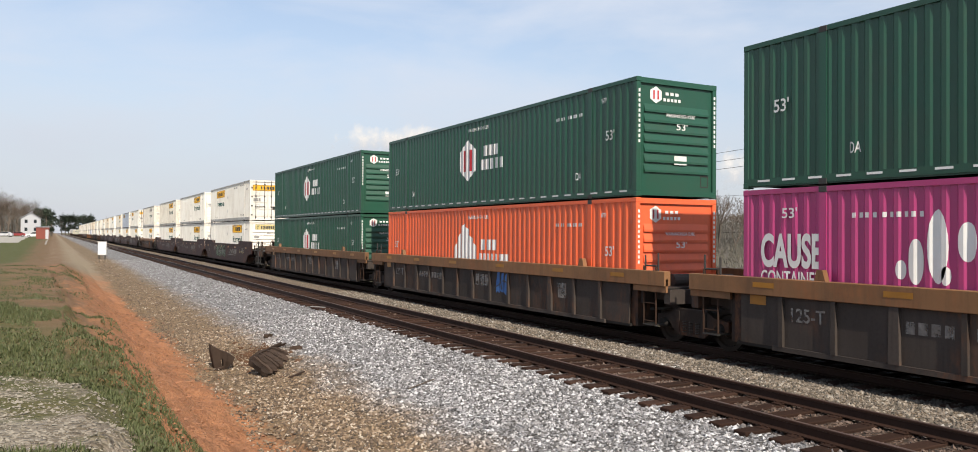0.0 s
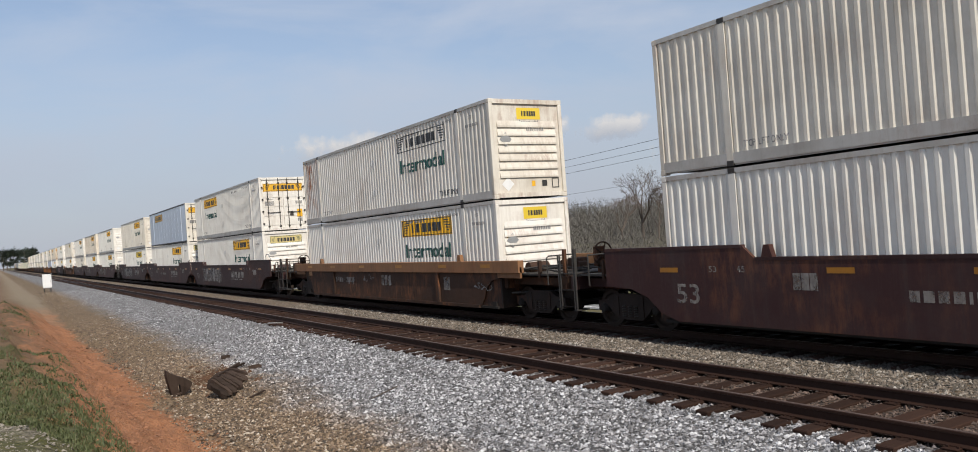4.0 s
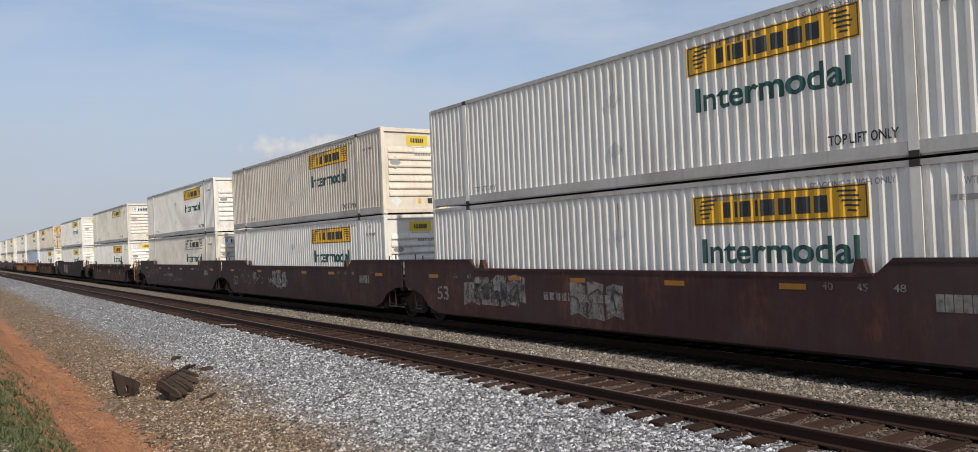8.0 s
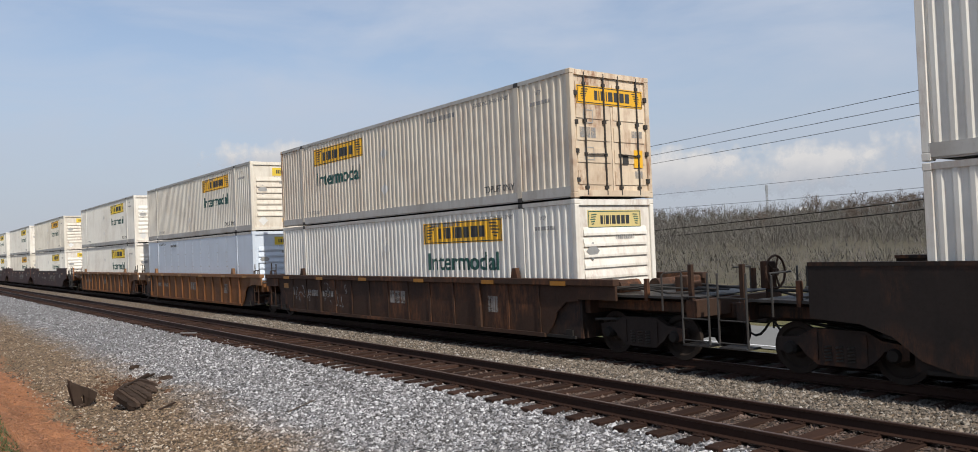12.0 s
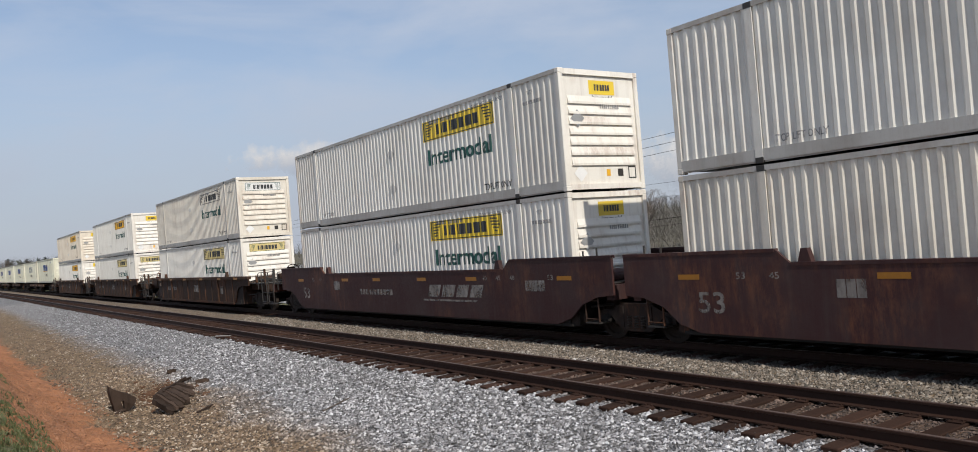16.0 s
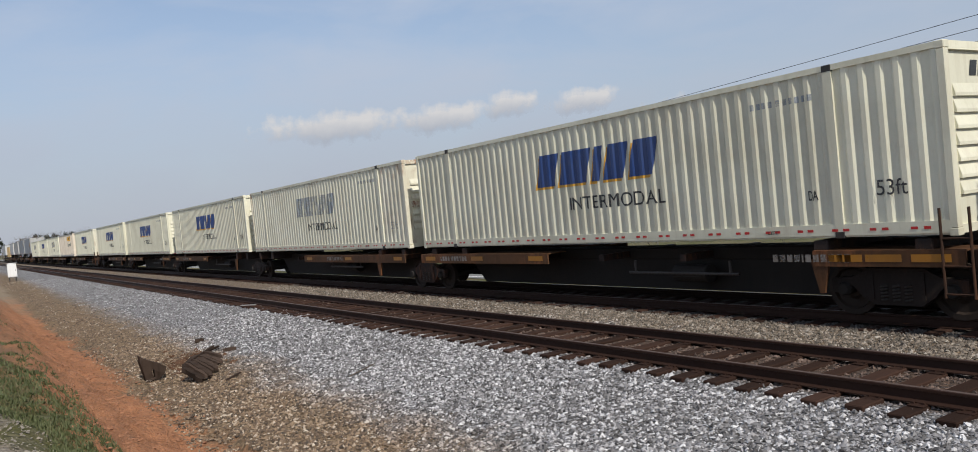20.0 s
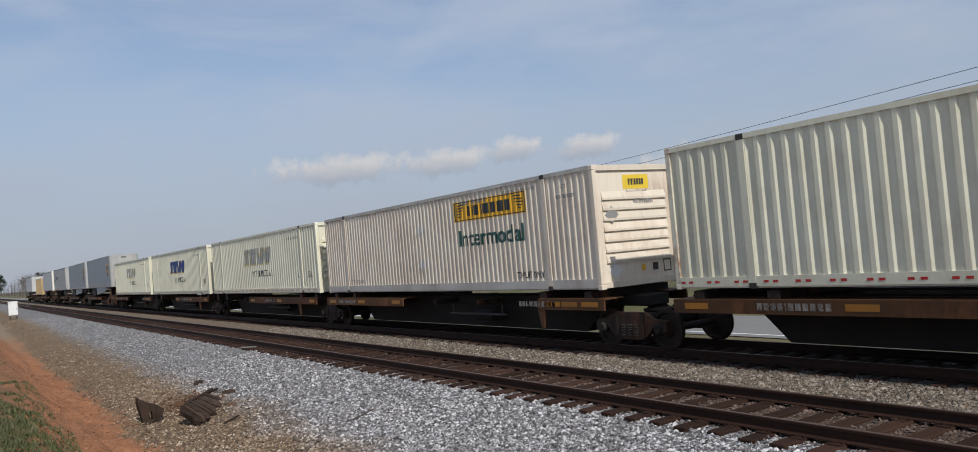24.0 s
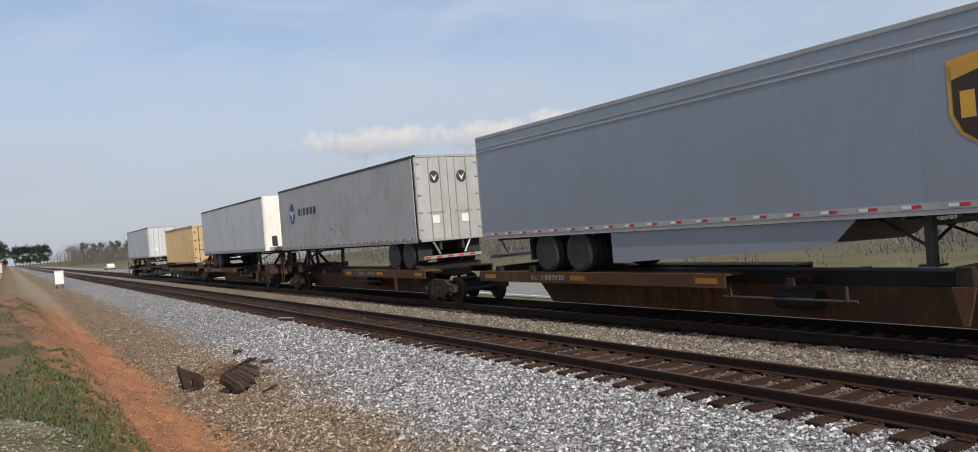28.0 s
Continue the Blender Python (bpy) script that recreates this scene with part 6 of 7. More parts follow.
def hand_wheel(car, y, material, z=1.72, x=-0.55):
    bm = bmesh.new()
    n, R = 20, 0.30
    pts = [Vector((x + R * math.cos(2 * math.pi * i / n), y, z + R * math.sin(2 * math.pi * i / n))) for i in range(n)]
    bm = tube(pts, 0.022, 6, True)
    for i in range(0, n, 4):
        rod(bm, (x, y, z), pts[i], 0.016, 6)
    rod(bm, (x, y - 0.04, z), (x, y + 0.16, z), 0.07, 10)
    w = part("hand_wheel", bm, material, car)
    part("gear_box", boxes((x - 0.13, x + 0.13, y + 0.06, y + 0.24, z - 0.3, z + 0.2), (x - 0.05, x + 0.05, y + 0.1, y + 0.2, 1.0, z - 0.3), bevel=0.02), material, car)
    return w


def coupler(car, y, s):
    """s = -1 at the leading end, 1 at the trailing one."""
    bm = boxes((-0.09, 0.09, *sorted((y, y + s * 0.75)), 0.78, 0.94), (-0.2, 0.2, *sorted((y + s * 0.66, y + s * 0.98)), 0.72, 1.0), bevel=0.03)
    part("coupler", bm, DARK_METAL, car)
    pts = [Vector((0.35, y + s * (0.1 + 0.85 * k), 0.85 - 0.45 * math.sin(math.pi * k))) for k in [i / 8 for i in range(9)]]
    part("air_hose", tube(pts, 0.025), RUBBER, car)


def graffiti(car, y0, y1, z0, z1, x, material, seed, thick=0.07):
    """Loose looping spray strokes."""
    rg = random.Random(seed)
    bm = bmesh.new()
    n = max(3, int((y1 - y0) / 0.32))
    for i in range(n):
        cy = y0 + (i + 0.5) * (y1 - y0) / n
        pts = [(cy + rg.uniform(-0.3, 0.3), rg.uniform(z0, z1)) for _ in range(5)]
        fine = []
        for a, b, c in zip(pts, pts[1:], pts[2:]):
            for k in range(5):
                t = k / 5
                fine.append((((1 - t) ** 2) * (a[0] + b[0]) / 2 + 2 * t * (1 - t) * b[0] + t * t * (b[0] + c[0]) / 2, ((1 - t) ** 2) * (a[1] + b[1]) / 2 + 2 * t * (1 - t) * b[1] + t * t * (b[1] + c[1]) / 2))
        for (ya, za), (yb, zb) in zip(fine, fine[1:]):
            l = math.hypot(yb - ya, zb - za) or 1
            ny, nz = -(zb - za) / l * thick / 2, (yb - ya) / l * thick / 2
            xx = x - rg.uniform(0.003, 0.006)
            bm.faces.new([bm.verts.new((xx, yy, zz)) for yy, zz in ((ya + ny, za + nz), (yb + ny, zb + nz), (yb - ny, zb - nz), (ya - ny, za - nz))])
    return part("graffiti", bm, material, car, "sprayed graffiti strokes")


def tag_field(car, y, z, w, h, x, material, seed):
    """A filled block-letter tag: jagged upright blobs side by side."""
    rg = random.Random(seed)
    polys, u, n = [], -w / 2, max(3, int(w / 0.75))
    for i in range(n):
        ww = w / n * 0.93
        polys.append([(u, -h / 2 + rg.uniform(0, 0.12)), (u + ww * 0.5, -h / 2 + rg.uniform(0, 0.2)), (u + ww, -h / 2 + rg.uniform(0, 0.1)), (u + ww * rg.uniform(0.85, 1.05), h * rg.uniform(0, 0.2)), (u + ww, h / 2 - rg.uniform(0, 0.14)), (u + ww * 0.45, h / 2 - rg.uniform(0, 0.08)), (u + rg.uniform(0, 0.1), h / 2 - rg.uniform(0, 0.2)), (u + ww * rg.uniform(0, 0.15), 0)])
        u += w / n
    o = on_side("graffiti", shapes(*polys), material, car, y, z, x, None, (), 0.004, "filled block graffiti")
    graffiti(car, y - w / 2, y + w / 2, z - h / 2 + 0.08, z + h / 2 - 0.08, x - 0.005, INK, seed + 1, 0.035)
    return o


def platform(car, s, y, kind, skin, post_skin, bent=False):
    """The open end of a well car. s: -1 leads, 1 trails; y: the end of the load."""
    reach = 1.35 if kind == "a" else 3.25
    part("centre_sill", boxes((-0.33, 0.33, *sorted((y - s * 0.3, y + s * (1.6 if kind == "a" else 3.3))), 0.80, 1.10), bevel=0.02), skin, car)
    bm = boxes((-1.3, 1.3, *sorted((y + s * 0.2, y + s * 0.35)), 0.85, 1.28), (-1.42, 1.42, *sorted((y + s * (reach - 0.2), y + s * reach)), 0.90, 1.22))
    for x in (-1.0, -0.5, 0.5, 1.0):
        box(bm, x - 0.05, x + 0.05, *sorted((y + s * 0.3, y + s * (reach - 0.1))), 0.95, 1.15)
    part("end_frame", bm, skin, car)
    part("walkway", boxes((-1.38, 1.38, *sorted((y + s * 0.36, y + s * (reach - 0.22))), 1.235, 1.262), (-1.38, -1.34, *sorted((y + s * 0.36, y + s * (reach - 0.22))), 1.262, 1.285)), DARK_METAL, car)
    part("brake_cylinder", rods(0.16, ((0.35, y + s * 0.75, 1.36), (1.05, y + s * 0.75, 1.36)), n=14), skin, car)
    part("brake_rigging", rods(0.03, ((-0.9, y + s * 0.4, 1.34), (0.5, y + s * (reach - 0.2), 1.36)), ((0.9, y + s * 0.4, 1.33), (-0.6, y + s * (reach - 0.1), 1.38)), ((-1.2, y + s * 0.4, 0.72), (0.2, y + s * reach, 0.78))), DARK_METAL, car)
    part("air_reservoir", rods(0.16, ((-0.75, y + s * 0.62, 1.38), (-0.1, y + s * 0.62, 1.38)), n=14), skin, car)
    if kind == "c":
        for k, (x, d, h) in enumerate(((-1.36, 2.0, 1.62), (-1.36, 3.1, 1.9), (1.36, 2.6, 1.7))):
            part("bulkhead_post", boxes((x - 0.04, x + 0.04, *sorted((y + s * d, y + s * (d + 0.08))), 1.18, h)), post_skin if x < 0 and k else BROWN, car)
        if bent and s < 0:
            bend = [Vector(p) for p in ((-1.3, y - 0.4, 1.25), (-1.3, y - 0.4, 2.05), (-1.3, y - 0.5, 2.15), (-1.3, y - 0.95, 2.15), (-1.3, y - 1.2, 1.95), (-1.3, y - 1.25, 1.25))]
            part("hand_rail", tube(bend, 0.022, 6), GALV, car, "pale bent hand rail")
        coupler(car, y + s * 2.8, s)
        for x in (-1.47, 1.47):
            ladder(car, x, y + s * 3.3 - 0.3, 0.42, 1.74 if post_skin is not SAFETY else 2.0, 0.6, post_skin if post_skin is SAFETY and x < 0 and s < 0 else DARK_METAL)
        part("step", boxes((-1.5, -1.1, y + s * 3.3 - 0.3, y + s * 3.3 + 0.3, 0.38, 0.41)), DARK_METAL, car)
        part("grab_rail", tube([(-1.45, y + s * 2.5, 1.0), (-1.45, y + s * 2.5, 1.7), (-1.42, y + s * 2.55, 1.74), (-0.7, y + s * 2.6, 1.74)], 0.02), DARK_METAL, car)
        part("grab_rail", tube([(1.45, y + s * 2.5, 1.0), (1.45, y + s * 2.5, 1.7), (1.42, y + s * 2.55, 1.74), (0.7, y + s * 2.6, 1.74)], 0.02), DARK_METAL, car)
        for k in range(3):
            part("brake_pipe", tube([(-1.2 + 0.35 * k, y + s * 0.5, 1.32 + 0.05 * k), (-1.0 + 0.3 * k, y + s * 1.4, 1.42), (-0.9 + 0.5 * k, y + s * 2.2, 1.3 + 0.06 * k), (-0.4 + 0.4 * k, y + s * 3.0, 1.34)], 0.024), DARK_METAL, car)
        part("control_valve", boxes((-0.35, 0.1, *sorted((y + s * 1.9, y + s * 2.25)), 1.27, 1.62), (-0.28, 0.02, *sorted((y + s * 1.82, y + s * 2.33)), 1.34, 1.52), bevel=0.03), skin, car)
    else:
        ladder(car, -1.47, y + s * 0.72 - 0.21, 0.42, 1.75, 0.42, BROWN)
        part("step", boxes((-1.5, -1.15, y + s * 0.72 - 0.21, y + s * 0.72 + 0.21, 0.38, 0.41)), DARK_METAL, car)
        part("grab_post", rods(0.022, ((-1.42, y + s * 0.95, 1.2), (-1.42, y + s * 0.95, 2.05)), ((-1.42, y + s * 0.5, 1.2), (-1.42, y + s * 0.5, 2.0)), ((-1.42, y + s * 0.5, 1.75), (-1.42, y + s * 0.95, 1.75))), DARK_METAL, car)


def well_car(style, ends, label, seed, tags=()):
    """A 53-foot well: two side walls, a floor of cross-beams, open ends on bogies."""
    skin = {"maroon": MAROON, "dark": SOOT, "ochre": SOOT_GREY, "yellow": RUSTY_OCHRE, "brown": BROWN}[style]
    if seed == 6:
        skin = BROWN
    sill = {"maroon": MAROON, "dark": SOOT, "ochre": OCHRE, "yellow": OCHRE, "brown": BROWN}[style]
    car = thing("well_car", label, "rail car", "cars of the train")
    y1 = CL
    X = 1.52
    smooth = style in ("maroon", "dark")
    for s in (-1, 1):
        bm = bmesh.new()
        if smooth:
            up = 1.87 if style == "maroon" else 1.92
            mid = 1.63 if style == "maroon" else 1.76
            # the wall runs on past the well, farther where the car couples than where two wells share a bogie
            r0, r1 = [1.78 if e == "c" else 1.48 for e in ends]
            pts = [(-r0, up), (-r0, 1.02), (-0.95, 0.97), (-0.45, 0.80), (-0.05, 0.48), (0.45, 0.33), (y1 - 0.45, 0.33), (y1 + 0.05, 0.48), (y1 + 0.45, 0.80), (y1 + 0.95, 0.97), (y1 + r1, 1.02), (y1 + r1, up), (y1 - 2.2, up), (y1 - 2.48, mid), (2.48, mid), (2.2, up)]
            slab(bm, pts, *sorted((s * X, s * (X - 0.06))))
            part("side_wall", bm, skin, car)
            part("top_chord", boxes((*sorted((s * (X + 0.012), s * (X - 0.12))), 2.5, y1 - 2.5, mid - 0.05, mid + 0.012)), sill, car)
            part("top_chord", boxes((*sorted((s * (X + 0.012), s * (X - 0.12))), -r0, 2.19, up - 0.05, up + 0.012)), sill, car)
            part("top_chord", boxes((*sorted((s * (X + 0.012), s * (X - 0.12))), y1 - 2.19, y1 + r1, up - 0.05, up + 0.012)), sill, car)
        else:
            pts = [(-0.15, 1.50), (-0.15, 1.12), (0.25, 1.08), (0.55, 0.85), (0.75, 0.50), (0.9, 0.33), (y1 - 0.9, 0.33), (y1 - 0.75, 0.50), (y1 - 0.55, 0.85), (y1 - 0.25, 1.08), (y1 + 0.15, 1.12), (y1 + 0.15, 1.50)]
            if seed < 3:
                pts = [(0.0, 1.50), (0.05, 0.34), (y1 - 0.12, 0.34), (y1 - 0.12, 1.50)]
            slab(bm, pts, *sorted((s * (X - 0.05), s * (X - 0.09))))
            part("side_wall", bm, skin, car)
            part("top_sill", boxes((*sorted((s * (X + 0.03), s * (X - 0.16))), -1.3, y1 + 1.3, 1.30 if style == "ochre" else 1.46, 1.64 if style == "ochre" else 1.60), bevel=0.01), sill, car)
            part("bottom_sill", boxes((*sorted((s * X, s * (X - 0.13))), 0.95, y1 - 0.95, 0.27, 0.36)), skin, car)
            for ya in (-1.3, y1 + 0.15):
                part("end_plate", boxes((*sorted((s * (X - 0.02), s * (X - 0.08))), ya, ya + 1.15, 1.16, 1.46)), sill, car)
            n = 13
            for i in range(n):
                y = 1.15 + i * (y1 - 2.3) / (n - 1)
                wide = 0.10 if i in (2, n - 3) else 0.05
                bm = bmesh.new()
                plain = style == "brown" or seed == 6
                if seed == 6 and wide < 0.1:
                    continue
                xs = sorted((s * (X - 0.025 if plain and wide < 0.1 else X + 0.015), s * (X - 0.05)))
                slab(bm, [(y - wide, 0.36), (y + wide, 0.36), (y + wide * 0.8, 1.46), (y - wide * 0.8, 1.46)], *xs)
                part("rib", bm, skin, car)
        # corner guides that catch the box
        for y in (2.75, y1 - 2.75) if smooth else (2.0, y1 - 2.0):
            top = 1.63 if smooth else 1.60
            bm = bmesh.new()
            slab(bm, [(y - 0.13, top), (y + 0.13, top), (y + 0.06, top + 0.24), (y - 0.06, top + 0.24)], *sorted((s * (X - 0.02), s * (X - 0.14))))
            part("box_guide", bm, sill, car)
    for y in (-0.2, y1 + 0.12):
        part("end_wall", boxes((-1.40, 1.40, y, y + 0.08, 0.30, 1.30)), SOOT, car)
    for s in (-1, 1):
        for y in (-0.12, y1 - 1.5):
            part("inner_wall", boxes((*sorted((s * 1.40, s * 1.36)), y, y + 1.62, 0.30, 1.42)), SOOT, car)
    bm = boxes((-1.46, 1.46, 0.0, y1, 0.28, 0.34))
    for i in range(14):
        box(bm, -1.44, 1.44, 0.1 + i * 1.21, 0.32 + i * 1.21, 0.34, 0.47)
    part("well_floor", bm, BLACK_STEEL, car)
    post_skin = SAFETY if seed in (13, 17) else BROWN if style != "maroon" else DARK_METAL
    for s, y, k in ((-1, 0.0, ends[0]), (1, y1, ends[1])):
        platform(car, s, y, k, skin, post_skin, seed == 7)
    bogie(car, -1.65 if ends[0] == "a" else -1.55)
    if ends[1] == "c":
        bogie(car, y1 + 1.55)
        hand_wheel(car, y1 + 3.0, RUST_RED if seed > 20 else BROWN)
    # reflectors, stencils
    face = -X if smooth else -X + 0.05
    for y in {"dark": (7.5, 12.0), "maroon": (0.1, 3.95, 6.6, 9.5, 11.9, 15.9)}.get(style, (0.4, 3.0, 6.2, 9.5, 12.6, 15.4)):
        on_side("reflector", shapes([(-0.26, -0.05), (0.26, -0.05), (0.26, 0.05), (-0.26, 0.05)]), REFLECT, car, y, 1.40 if smooth else 1.50, face if smooth else -X - 0.03, None, (), 0.005, "yellow reflector")
    if style == "maroon":
        if seed not in (10, 11, 12):
            blocks = bars(2.75, 0.34, (1, 1.05, 0.9, 0.9), 0.45, 0.2)
            on_side("painted_sign", blocks, DIM_INK, car, 4.9, 1.07, face, None, (), 0.005, "slanted pale blocks of a painted sign")
            on_side("sign_bar", shapes([(-1.6, -0.025), (1.2, -0.025), (1.3, 0.025), (-1.55, 0.025)]), DIM_INK, car, 5.0, 0.80, face, None, (), 0.005)
        for y in (15.4,):
            on_side("lettering", glyphs("53", 0.62, 0.40), DIM_INK, car, y, 0.92, face, None, (), 0.005)
        for y, t in ((2.7, "45"), (2.1, "48"), (0.6, "53"), (3.3, "40"), (14.0, "45"), (14.7, "53")):
            on_side("lettering", glyphs(t, 0.2, 0.12), DIM_INK, car, y, 1.42, face, None, (), 0.006)
        on_side("number_stencil", bars(2.3, 0.18, (1, 1, 1, 1, 0.3, 1, 1, 1, 1, 1, 1)), DIM_INK, car, 9.6, 1.0, face, None, (), 0.005)
        on_side("stencil_mark", bars(0.75, 0.26, (1, 1, 1, 1, 1, 1), 0, 0.1), DIM_INK, car, 1.2, 1.22, face, None, (), 0.005)
        on_side("stencil_mark", bars(0.5, 0.3, (1, 1, 1), 0, 0.1), DIM_INK, car, 12.6, 1.2, face, None, (), 0.005)
    elif style != "dark":
        on_side("number_stencil", bars(0.85, 0.2, (1, 1, 1, 1, 1, 1), 0, 0.4), DIM_INK, car, 13.27 if style != "ochre" else 10.96, 0.98, face, None, (), 0.005)
        on_side("number_stencil", bars(0.8, 0.2, (1, 1, 1, 1), 0, 0.4), DIM_INK, car, 12.12 if style != "ochre" else 12.12, 0.98, face, None, (), 0.005)
        on_side("painted_sign", bars(0.85, 0.36, (1, 1, 1), 0, 0.25), DIM_INK, car, 7.5, 1.0, face, None, (), 0.005)
        if seed < 3:
            on_side("lettering", glyphs("125-T", 0.75, 0.26), DIM_INK, car, 14.43, 0.98, face, None, (), 0.005)
        on_side("reflector", shapes([(-0.2, -0.09), (0.2, -0.09), (0.2, 0.09), (-0.2, 0.09)]), REFLECT, car, 15.6, 1.2, face, None, (), 0.006)
        on_side("stencil_mark", bars(0.4, 0.4, (1, 1, 1, 1), 0, 0.15), DIM_INK, car, 2.9, 0.95, face, None, (), 0.005)
        if style == "yellow":
            on_side("stencil_panel", shapes([(-0.42, -0.42), (0.42, -0.42), (0.42, 0.42), (-0.42, 0.42)]), BLACK_STEEL, car, 15.1, 0.98, face, None, (), 0.004, "black stencil panel")
    for kind, y, z, w, h, m, sd in tags:
        if kind == "block":
            tag_field(car, y, z, w, h, face, m, sd)
        else:
            graffiti(car, y - w / 2, y + w / 2, z - h / 2, z + h / 2, face, m, sd, 0.032)
    return car


def spine_car(ends, label, decks, seed, trailer=None):
    """A skeleton car: one deep centre sill with cross arms, outrigger decks and bogies at the joints."""
    car = thing("spine_car", label, "rail car", "cars of the train")
    y1 = CL
    part("centre_sill", boxes((-0.36, 0.36, -0.45, y1 + 0.45, 0.86, 1.12), (-0.30, 0.30, 1.8, y1 - 1.8, 0.24, 0.86), bevel=0.02), BLACK_STEEL, car)
    bm = bmesh.new()
    slab(bm, [(1.0, 0.86), (1.75, 0.20), (y1 - 1.9, 0.20), (y1 - 1.2, 0.86)], -0.34, 0.34)
    part("belly", bm, DECK_RUST if trailer else BLACK_STEEL, car)
    for y in (0.55, 2.3, y1 - 2.3, y1 - 0.55):
        part("cross_arm", boxes((-1.27, 1.27, y - 0.14, y + 0.14, 0.96, 1.29), bevel=0.02), SOOT, car)
    for y in (5.5, 8.0, 10.6):
        part("cross_arm", boxes((-1.2, 1.2, y - 0.08, y + 0.08, 0.92, 1.06)), SOOT, car)
    for a, b in decks:
        for s in (-1, 1):
            d = part("side_deck", boxes((*sorted((s * 1.36, s * 0.75)), a, b, 1.10 if not trailer else 1.095, 1.13 if not trailer else 1.135), (*sorted((s * 1.37, s * 1.33)), a, b, 0.86, 1.12 if not trailer else 1.14)), DECK_RUST, car, "rusty brown side deck")
            if s < 0:
                for y in (a + 0.5, (a + b) / 2, b - 0.6):
                    on_side("reflector", shapes([(-0.3, -0.06), (0.3, -0.06), (0.3, 0.06), (-0.3, 0.06)]), REFLECT, d, y, 1.0, -1.37, None, (), 0.005, "yellow reflector")
                on_side("number_stencil", bars(1.5, 0.13, (1, 1, 1, 1, 0.3, 1, 1, 1, 1, 1, 1)), DIM_INK, d, (a + b) / 2 + 1.3, 1.0, -1.37, None, (), 0.005)
    for x in (-1.36, 1.30):
        bm = bmesh.new()
        slab(bm, [(2.1, 0.98), (2.24, 0.40), (2.32, 0.40), (2.46, 0.98)], x, x + 0.06)
        part("side_strut", bm, DECK_RUST, car)
    for s, y, k in ((-1, 0.0, ends[0]), (1, y1, ends[1])):
        if k == "c":
            coupler(car, y + s * 0.35, s)
            part("end_sill", boxes((-1.35, 1.35, *sorted((y + s * 0.2, y + s * 0.45)), 0.85, 1.12)), BROWN, car)
            ladder(car, -1.38, y - 0.2, 0.40, 1.75, 0.42, BROWN)
            hand_wheel(car, y + s * 0.55, BROWN, 1.72)
    bogie(car, -0.55 if ends[0] == "a" else 1.15)
    if ends[1] == "c":
        bogie(car, y1 - 1.15)
    if trailer:
        y = 0.75 if trailer == "nose" else y1 - 0.75
        s = 1 if trailer == "nose" else -1
        bm = rods(0.075, ((-0.42, y + s * 1.5, 1.1), (-0.2, y, 1.98)), ((0.42, y + s * 1.5, 1.1), (0.2, y, 1.98)), ((-0.42, y - s * 0.35, 1.1), (-0.2, y, 1.98)), ((0.42, y - s * 0.35, 1.1), (0.2, y, 1.98)), n=8)
        box(bm, -0.55, 0.55, y - 0.35, y + 0.35, 1.98, 2.07)
        part("trailer_hitch", bm, BROWN, car)
    part("rub_rail", rods(0.03, ((-1.1, 4.2, 0.66), (-1.1, 7.2, 0.66)), ((-1.1, 4.4, 0.66), (-1.1, 4.4, 0.92)), ((-1.1, 7.0, 0.66), (-1.1, 7.0, 0.92))), DARK_METAL, car)
    part("air_reservoir", rods(0.19, ((-0.75, 5.2, 0.62), (-0.75, 6.1, 0.62)), n=14), BLACK_STEEL, car)
    return car


# ---- road trailers riding on the spine cars ----
def tyre_part(p):
    return part("tyre", lathe([(-0.13, 0.30), (-0.14, 0.44), (-0.10, 0.515), (0.10, 0.515), (0.14, 0.44), (0.13, 0.30)], 28), RUBBER, p)


def rim_part(p):
    return part("rim", lathe([(-0.115, 0.08), (-0.115, 0.13), (-0.03, 0.16), (-0.03, 0.24), (-0.12, 0.29), (-0.12, 0.302), (0.12, 0.302)], 24), GALV, p)


